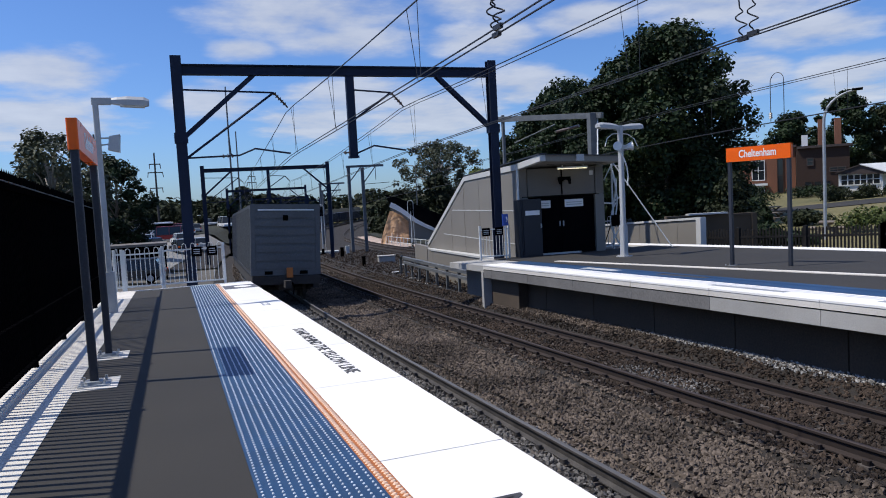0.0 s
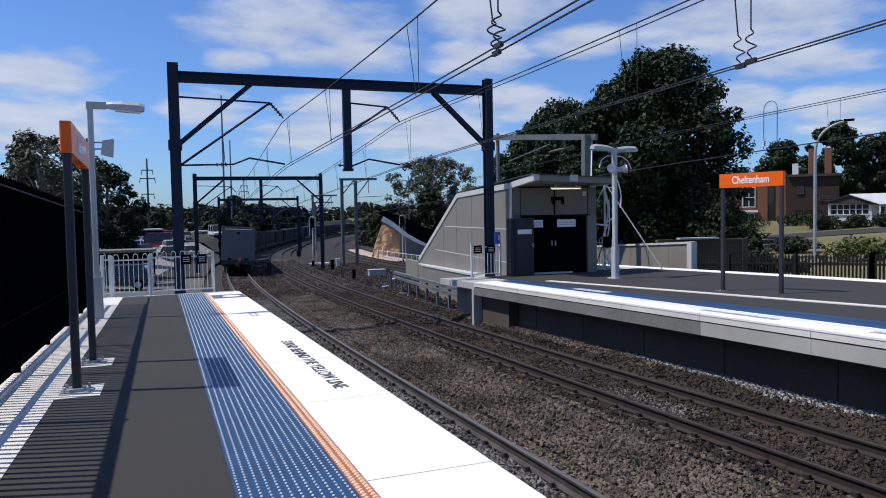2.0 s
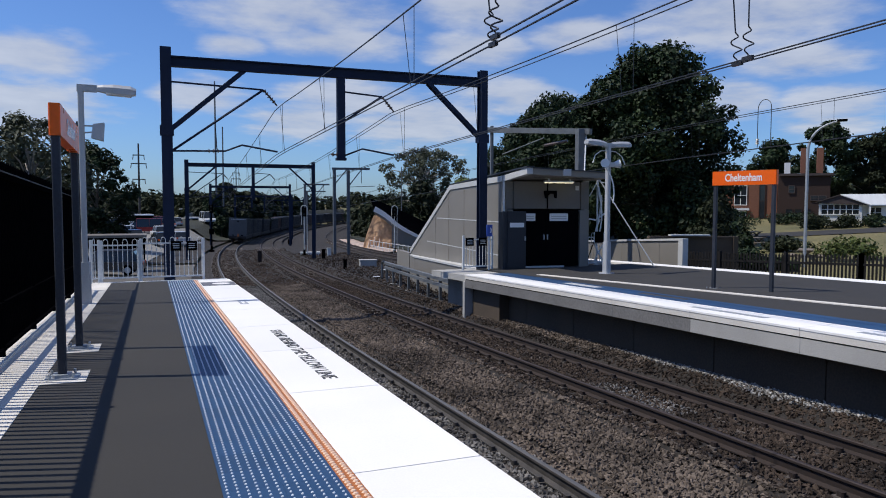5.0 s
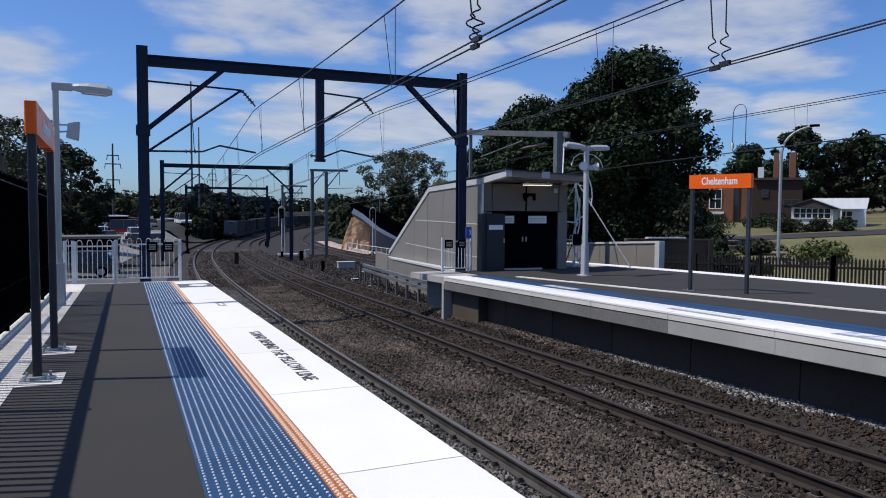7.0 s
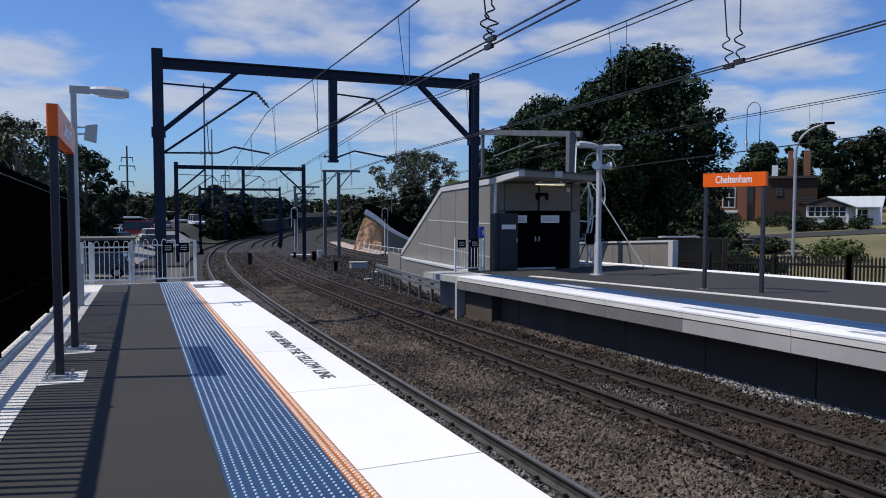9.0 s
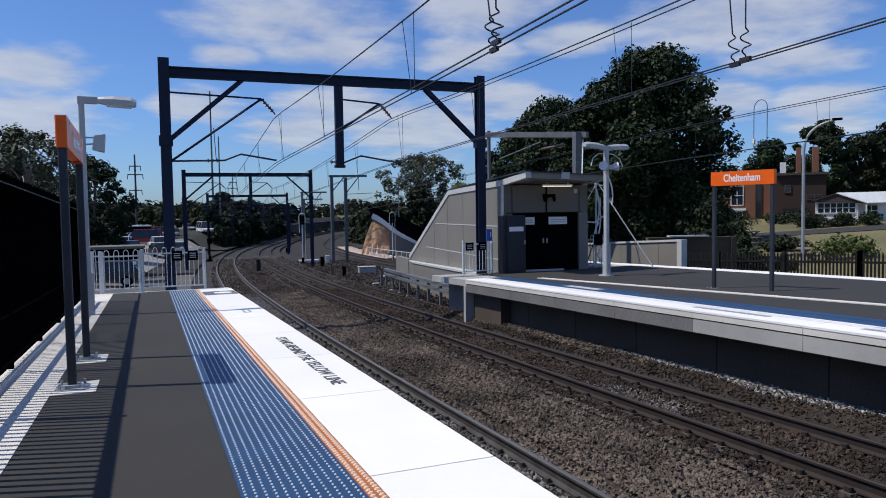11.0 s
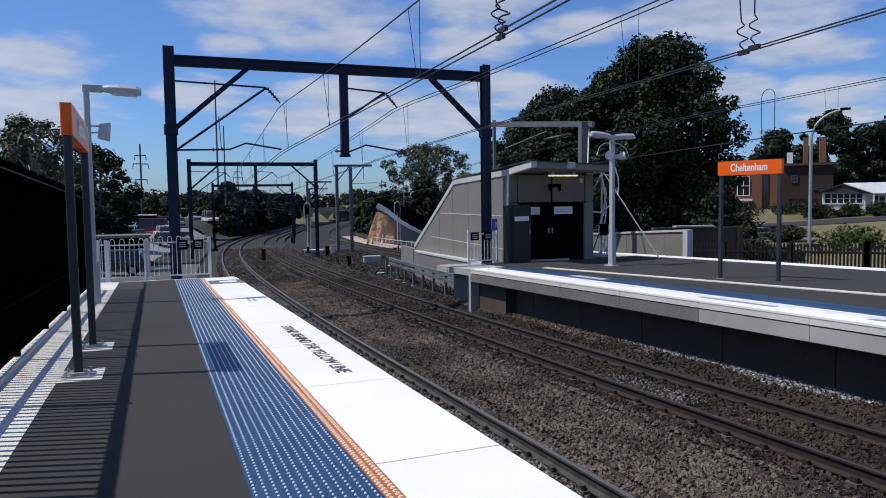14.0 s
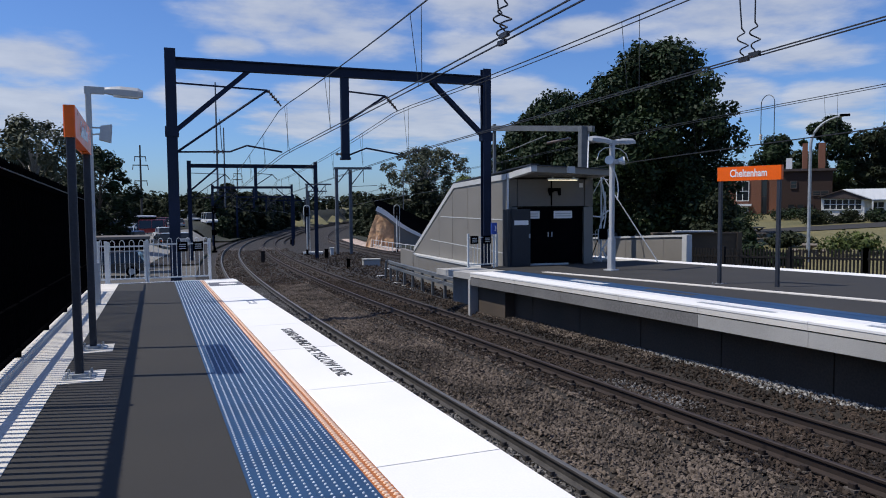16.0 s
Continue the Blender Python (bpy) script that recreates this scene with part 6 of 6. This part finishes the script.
part("stay", Mesh().tube([(0.02, 0, 1.2), (-0.35, 0.2, 0.0)], 0.02, 6), BLACK_STEEL, cpole)
part("bracket", Mesh().tube([(-0.35, 0, 2.55), (0.0, 0, 3.1), (0.3, 0, 3.05)], 0.02, 6), WHITE_STEEL, cpole)


# ---- sandstone cutting with its wing wall ----
def build_cutting():
    base = pose(26.9, 83.4, -3.75, 0, 0, -17.5)
    rk = thing("rock_face", base, "orange sandstone cut face with pale scars", "rock")
    n, k = 22, 16
    m = Mesh()
    for j in range(k + 1):
        t = j / k
        for i in range(n + 1):
            q = i / n
            x0 = -3.45 + 1.35 * t ** 1.3
            x = x0 + (0.1 - x0) * q
            top = 4.35 - 1.1 * q ** 1.5 - 0.5 * max(0.0, 0.25 - q)
            y = 0.55 * t + 0.5 * (q - 0.5) ** 2 + 0.2 * noise.noise(Vector((x * 1.3, t * 3, 2.0))) + 0.05 * noise.noise(Vector((x * 4, t * 9, 5.0)))
            m.v.append((x, y, top * t))
    m.f = [(j * (n + 1) + i, j * (n + 1) + i + 1, (j + 1) * (n + 1) + i + 1, (j + 1) * (n + 1) + i) for j in range(k) for i in range(n)]
    b = len(m.v)
    m.v += [(-3.3, 3.2, 0), (0.1, 3.2, 0), (-2.0, 3.2, 3.8), (0.1, 3.2, 2.9)]
    m.f += [(b, b + 1, b + 3, b + 2), (k * (n + 1), k * (n + 1) + n, b + 3, b + 2), (0, k * (n + 1), b + 2, b), (n, k * (n + 1) + n, b + 3, b + 1)]
    part("face", m, ROCK, rk)
    scar = material("pale_scar", (0.72, 0.56, 0.44), 0.9, fine=6, broad=1.5, vary=0.2, bump=0.6, dist=0.05)
    for x, h, w in ((-2.62, 1.35, 0.16), (-1.95, 1.75, 0.2), (-1.35, 1.5, 0.17), (-2.3, 0.8, 0.2)):
        part("scar", Mesh().tube([(x - 0.25, -0.12, 0.0), (x - 0.08, 0.0, h * 0.5), (x, 0.14, h)], w, 7, 0.03), scar, rk, "pale fresh scrape")
    ww = thing("wing_wall", base, "grey concrete wing wall with white coping and black screen", "wall")
    line = [(-2.0, 4.95), (-1.4, 4.65), (-0.7, 4.2), (0.0, 3.65), (0.9, 2.9), (1.9, 2.3), (2.9, 1.8), (4.0, 1.25), (6.2, 0.2)]
    ring = line + [(6.2, -0.5), (0.12, -0.5), (0.12, 2.9), (-0.8, 3.7), (-2.0, 4.4)]
    z = len(ring)
    part("wall", Mesh().add([(x, y, h) for y in (-0.12, 0.3) for x, h in ring], [tuple(range(z))[::-1], tuple(range(z, 2 * z))] + [(i, (i + 1) % z, z + (i + 1) % z, z + i) for i in range(z)]), HUT_PANEL, ww)
    c = Mesh()
    for i, ((xa, za), (xb, zb2)) in enumerate(zip(line, line[1:])):
        c.bar((xa, -0.02, za + 0.08), (xb, -0.02, zb2 + 0.08), 0.7, 0.62 - 0.045 * i)
    part("coping", c, WHITE_PAINT, ww, "white coping")
    top = [(-2.6, 6.35), (-1.1, 5.8), (0.9, 5.0), (2.9, 4.05), (5.6, 2.85)]
    ring = top + [(6.2, 2.5)] + line[::-1]
    z = len(ring)
    part("screen", Mesh().add([(x, y, h) for y in (0.4, 0.46) for x, h in ring], [tuple(range(z))[::-1], tuple(range(z, 2 * z))] + [(i, (i + 1) % z, z + (i + 1) % z, z + i) for i in range(z)]), DOOR_DARK, ww, "black shade cloth screen")
    pale = material("rubble", (0.4, 0.31, 0.26), 0.9, fine=6, broad=1, vary=0.35, bump=0.8, dist=0.08)
    mm = Mesh()
    ns, nu = 60, 10
    for j in range(ns + 1):
        for i in range(nu + 1):
            q, e = 74.0 + 58.0 * j / ns, i / nu
            p, _ = along(q, 15.9 + e * 2.6)
            p.z = float(land(p.x, p.y)) + 0.13 + 0.18 * math.sin(math.pi * min(1.0, e * 1.1)) * min(1.0, j / 8, (ns - j) / 8) + 0.1 * noise.noise(Vector((p.x * 2.4, p.y * 1.2, 0)))
            mm.v.append(tuple(p))
    mm.f = [(j * (nu + 1) + i, j * (nu + 1) + i + 1, (j + 1) * (nu + 1) + i + 1, (j + 1) * (nu + 1) + i) for j in range(ns) for i in range(nu)]
    tagged(part("rubble", mm, pale), "pale pinkish rubble along the foot of the cut", "rubble", kind="stuff")
    fn = thing("site_fence", Matrix(), "low pale safety fence in front of the cut", "fence")
    pts = []
    for i in range(14):
        p, _ = along(62.0 + 2.2 * i, 16.0 + 0.03 * i)
        p.z = float(land(p.x, p.y))
        pts.append(p)
        part("post", Mesh().tube([p - Vector((0, 0, 0.2)), p + Vector((0, 0, 1.1))], 0.035, 6), WHITE_STEEL, fn)
    for h in (0.5, 1.05):
        part("rail", Mesh().tube([p + Vector((0, 0, h)) for p in pts], 0.03, 5), WHITE_STEEL, fn)


build_cutting()


# ---- signals and lineside boxes ----
def build_signal(x, y, z, height, label, white=True):
    s = thing("signal", pose(x, y, z, 0, 0, -12), label, "signal", "railway signals")
    mat = WHITE_STEEL if white else BLACK_STEEL
    part("post", Mesh().tube([(0, 0, -0.4), (0, 0, height - 1.0)], 0.055, 8), mat, s)
    part("base", Mesh().box(-0.25, 0.25, -0.25, 0.25, -0.5, 0.15).box(-0.12, 0.12, -0.12, 0.12, 0.15, 0.6), BLACK_STEEL, s)
    head = part("head", Mesh().box(-0.2, 0.2, -0.14, 0.14, height - 1.1, height - 0.2, bev=0.04), BLACK_STEEL, s)
    for h in (height - 0.4, height - 0.85):
        part("lens", Mesh().tube([(0, -0.15, h), (0, -0.17, h)], 0.1, 10), GLASS, head)
    if white:
        a = [(0.3 * math.cos(t), -0.02, height - 0.3 + 0.32 * math.sin(t)) for t in np.linspace(0, math.pi, 9)]
        part("hood_loop", Mesh().tube([(0.3, -0.02, height - 0.95)] + a + [(-0.3, -0.02, height - 0.95)], 0.04, 6), mat, s, "white guard loop")
        part("ladder", Mesh().tube([(0.28, 0.1, 0.2), (0.28, 0.1, height - 1.0)], 0.03, 6).tube([(-0.28, 0.1, height - 1.9), (-0.28, 0.1, height - 1.0)], 0.03, 6), mat, s)
    return s


build_signal(13.85, 70.7, -3.28, 4.95, "white signal post with guard loop beside the second track")
build_signal(23.58, 71.9, -3.4, 5.05, "signal with white guard loop before the wing wall")
s3 = build_signal(6.14, 84.7, -3.5, 5.43, "dark signal post at the inside of the curve", white=False)
part("box", Mesh().box(-0.25, 0.25, -0.2, 0.2, 1.9, 2.5, bev=0.04), BLACK_STEEL, s3)


def build_box(x, y, z, sx, sy, sz, mat, label, name="lineside_box"):
    b = thing(name, pose(x, y, z, 0, 0, -8), label, "equipment box", "lineside equipment")
    part("body", Mesh().box(-sx / 2, sx / 2, -sy / 2, sy / 2, -0.1, sz, bev=0.03), mat, b)
    part("lid", Mesh().box(-sx / 2 - 0.04, sx / 2 + 0.04, -sy / 2 - 0.04, sy / 2 + 0.04, sz, sz + 0.06, bev=0.03), mat, b)


build_box(14.45, 50.3, -2.82, 1.2, 0.8, 0.5, CONCRETE, "pale concrete pit box beside the track")
build_box(12.3, 48.5, -2.78, 0.22, 0.26, 0.65, BLACK_STEEL, "small dark lineside post box")
build_box(14.6, 71.6, -3.3, 1.9, 1.0, 0.25, WHITE_STEEL, "white equipment slab beneath the signal")
build_box(15.8, 68.5, -3.25, 0.35, 0.35, 0.75, WHITE_STEEL, "small white marker post beside the track")
build_box(7.86, 58.4, -3.0, 0.34, 0.34, 1.0, RUST_RAIL, "dark rusty trackside box between the rails")
build_box(13.97, 62.7, -3.1, 0.3, 0.3, 0.85, BLACK_STEEL, "small dark lineside post box")
build_box(18.7, 106.2, -4.05, 0.6, 0.5, 0.7, BLACK_STEEL, "dark lineside box on the inside of the curve")
for x, y in ((11.95, 39.6), (12.62, 39.2)):
    build_box(x, y, -2.6, 0.42, 0.3, 0.1, WHITE_STEEL, "pale marker board lying on gravel")
build_box(14.1, 45.4, -2.7, 0.26, 0.4, 0.08, WHITE_STEEL, "pale marker board lying on gravel")

# ---- power poles and masts on the skyline ----
def build_pole(x, y, top, label, arms=(), r=0.16):
    z = float(land(x, y))
    p = thing("power_pole", pose(x, y, z), label, "power pole", "poles on the skyline")
    part("pole", Mesh().tube([(0, 0, -0.3), (0, 0, top - z)], r, 8, r * 0.6), DARK_TIMBER if arms else DULL_GALV, p)
    for h, w in arms:
        arm = part("crossarm", Mesh().box(-w, w, -0.08, 0.08, top - z - h, top - z - h + 0.16), DARK_TIMBER, p)
        for x2 in (-w + 0.1, w - 0.1):
            part("insulator", Mesh().tube([(x2, 0, top - z - h + 0.16), (x2 * 1.12, 0, top - z - h - 0.7)], 0.07, 6), INSULATOR, arm)


build_pole(-1.95, 130.0, 11.9, "tall timber power pole with three crossarms", ((2.0, 0.9), (3.4, 1.2), (6.0, 1.0)), 0.2)
build_pole(18.8, 179.0, 11.0, "distant timber power pole with crossarms", ((1.6, 0.9), (3.0, 1.1)))
build_pole(11.85, 149.5, 26.1, "very tall thin grey radio mast", (), 0.22)
build_pole(14.1, 159.4, 18.3, "tall thin grey radio mast", (), 0.2)
build_pole(30.5, 90.0, 6.8, "slim street lamp pole below the gum tree", (), 0.09)


# ---- car park ----
def build_car(x, y, turn, paint, label, van=False):
    L, W, H = (5.0, 1.9, 2.1) if van else (4.4, 1.78, 1.45)
    c = thing("car" if not van else "van", Matrix.Translation((x, y, float(land(x, y)) + (0.3 if y > 58 else 0.12))) @ pose(0, 0, 0, 0, 0, turn), label, "car" if not van else "van", "vehicles in the car park")
    w = W / 2
    b = 0.95 if van else 0.82
    low = [(-L / 2, 0.35), (-L / 2, b - 0.1), (-L / 2 + 0.2, b), (L / 2 - 0.25, b - 0.06), (L / 2, b - 0.25), (L / 2, 0.35)]
    top = [(-L / 2 + 0.12, b), (-L / 2 + (0.2 if van else 0.55), H), (L / 2 - (1.5 if van else 1.9), H), (L / 2 - (0.7 if van else 1.05), b)]

    def slab(ring, w0, w1):
        k = len(ring)
        zmin, zmax = min(z for _, z in ring), max(z for _, z in ring)
        vs = [(s * (w0 + (w1 - w0) * (z - zmin) / (zmax - zmin)), y2, z) for s in (-1, 1) for y2, z in ring]
        return Mesh().add(vs, [tuple(range(k)), tuple(range(k, 2 * k))[::-1]] + [(i, (i + 1) % k, k + (i + 1) % k, k + i) for i in range(k)])
    body = part("body", slab(low, w, w), paint, c)
    part("cabin", slab(top, w - 0.04, w - 0.2), GLASS, c, "dark windows")
    part("roof", Mesh().box(-w + 0.19, w - 0.19, top[1][0] - 0.02, top[2][0] + 0.02, H - 0.03, H + 0.03, bev=0.06), paint, c)
    for s in (-1, 1):
        for y2 in (top[1][0] + 0.1, (top[1][0] + top[2][0]) / 2, top[2][0]):
            part("pillar", Mesh().bar((s * (w - 0.03), y2, b), (s * (w - 0.19), y2, H), 0.05, 0.1), paint, c)
        for y2 in (-L / 2 + 0.85, L / 2 - 0.85):
            wh = part("wheel", Mesh().tube([(s * (w - 0.2), y2, 0.32), (s * (w + 0.01), y2, 0.32)], 0.32, 12), BLACK_STEEL, c)
            part("rim", Mesh().tube([(s * (w - 0.0), y2, 0.32), (s * (w + 0.025), y2, 0.32)], 0.19, 10), GALV, wh)
        part("headlight", Mesh().box(s * (w - 0.3) - 0.16, s * (w - 0.3) + 0.16, L / 2 - 0.1, L / 2 + 0.02, 0.58, 0.7), SIGN_WHITE, c)
        part("tail_light", Mesh().box(s * (w - 0.2) - 0.1, s * (w - 0.2) + 0.1, -L / 2 - 0.02, -L / 2 + 0.05, 0.62, 0.8), ORANGE_SIGN, c)
    return c


PAINTS = [material("car_" + n, c, 0.3, fine=5, vary=0.05, bump=0.0, spec=0.6) for n, c in (("white", (0.75, 0.75, 0.75)), ("silver", (0.4, 0.42, 0.44)), ("black", (0.015, 0.015, 0.018)), ("blue", (0.03, 0.06, 0.16)), ("red", (0.25, 0.02, 0.02)))]
NAMES = ["white", "silver", "black", "blue", "red"]
for i, (x, y, turn, k, van) in enumerate([(-6.2, 82.0, 80, 0, False), (-3.6, 74.0, 70, 4, False), (-9.0, 74.0, 85, 1, False), (-2.2, 92.0, 10, 3, False), (-7.5, 96.0, 80, 0, True), (-4.0, 102.0, 80, 0, False), (-1.0, 108.0, 85, 4, True), (-6.0, 112.0, 80, 0, True),
                                          (-0.5, 116.0, 80, 4, True), (2.2, 122.0, 10, 0, False), (3.4, 128.0, 10, 1, False), (1.5, 134.0, 10, 2, False), (9.4, 139.5, 190, 0, True), (7.2, 150.0, 190, 1, False), (9.8, 158.0, 190, 0, True), (-10, 120, 85, 4, False), (-2.5, 126, 80, 0, True), (0.8, 86.0, 12, 2, False), (-2.7, 47.0, 85, 2, False), (0.9, 100.0, 10, 0, False), (3.0, 96.0, 12, 1, False)]):
    build_car(x, y, turn, PAINTS[k], "parked %s %s on the sunlit car park" % (NAMES[k], "van" if van else "car"), van)


def build_shelter(x0, x1, y, z, mat, label):
    s = thing("shelter", pose(0, y, 0), label, "shelter", "low car park buildings")
    g = float(land((x0 + x1) / 2, y))
    part("roof", Mesh().box(x0, x1, -1.5, 1.5, z - 0.16, z, bev=0.1), mat, s)
    part("fascia", Mesh().box(x0 + 0.02, x1 - 0.02, -1.52, -1.44, z - 0.42, z - 0.17), BLACK_STEEL, s)
    part("back_panel", Mesh().box(x0 + 0.1, x1 - 0.1, 0.9, 1.0, z - 1.0, z - 0.17), DOOR_DARK, s)
    n = 5
    for k in range(n):
        x = x0 + 0.15 + (x1 - x0 - 0.3) * k / (n - 1)
        part("post", Mesh().box(x - 0.05, x + 0.05, -1.35, -1.25, g - 0.1, z - 0.17), BLACK_STEEL, s)


build_shelter(-6.0, -0.4, 52.0, -0.3, HUT_PANEL_DARK, "low dark shelter with flat grey roof beside the car park")
build_shelter(-4.6, 0.2, 112.0, 0.35, IRON_ROOF, "distant shed with pale flat roof")
build_shelter(6.0, 15.0, 185.0, 0.9, IRON_ROOF, "distant shed with pale flat roof")


motions()
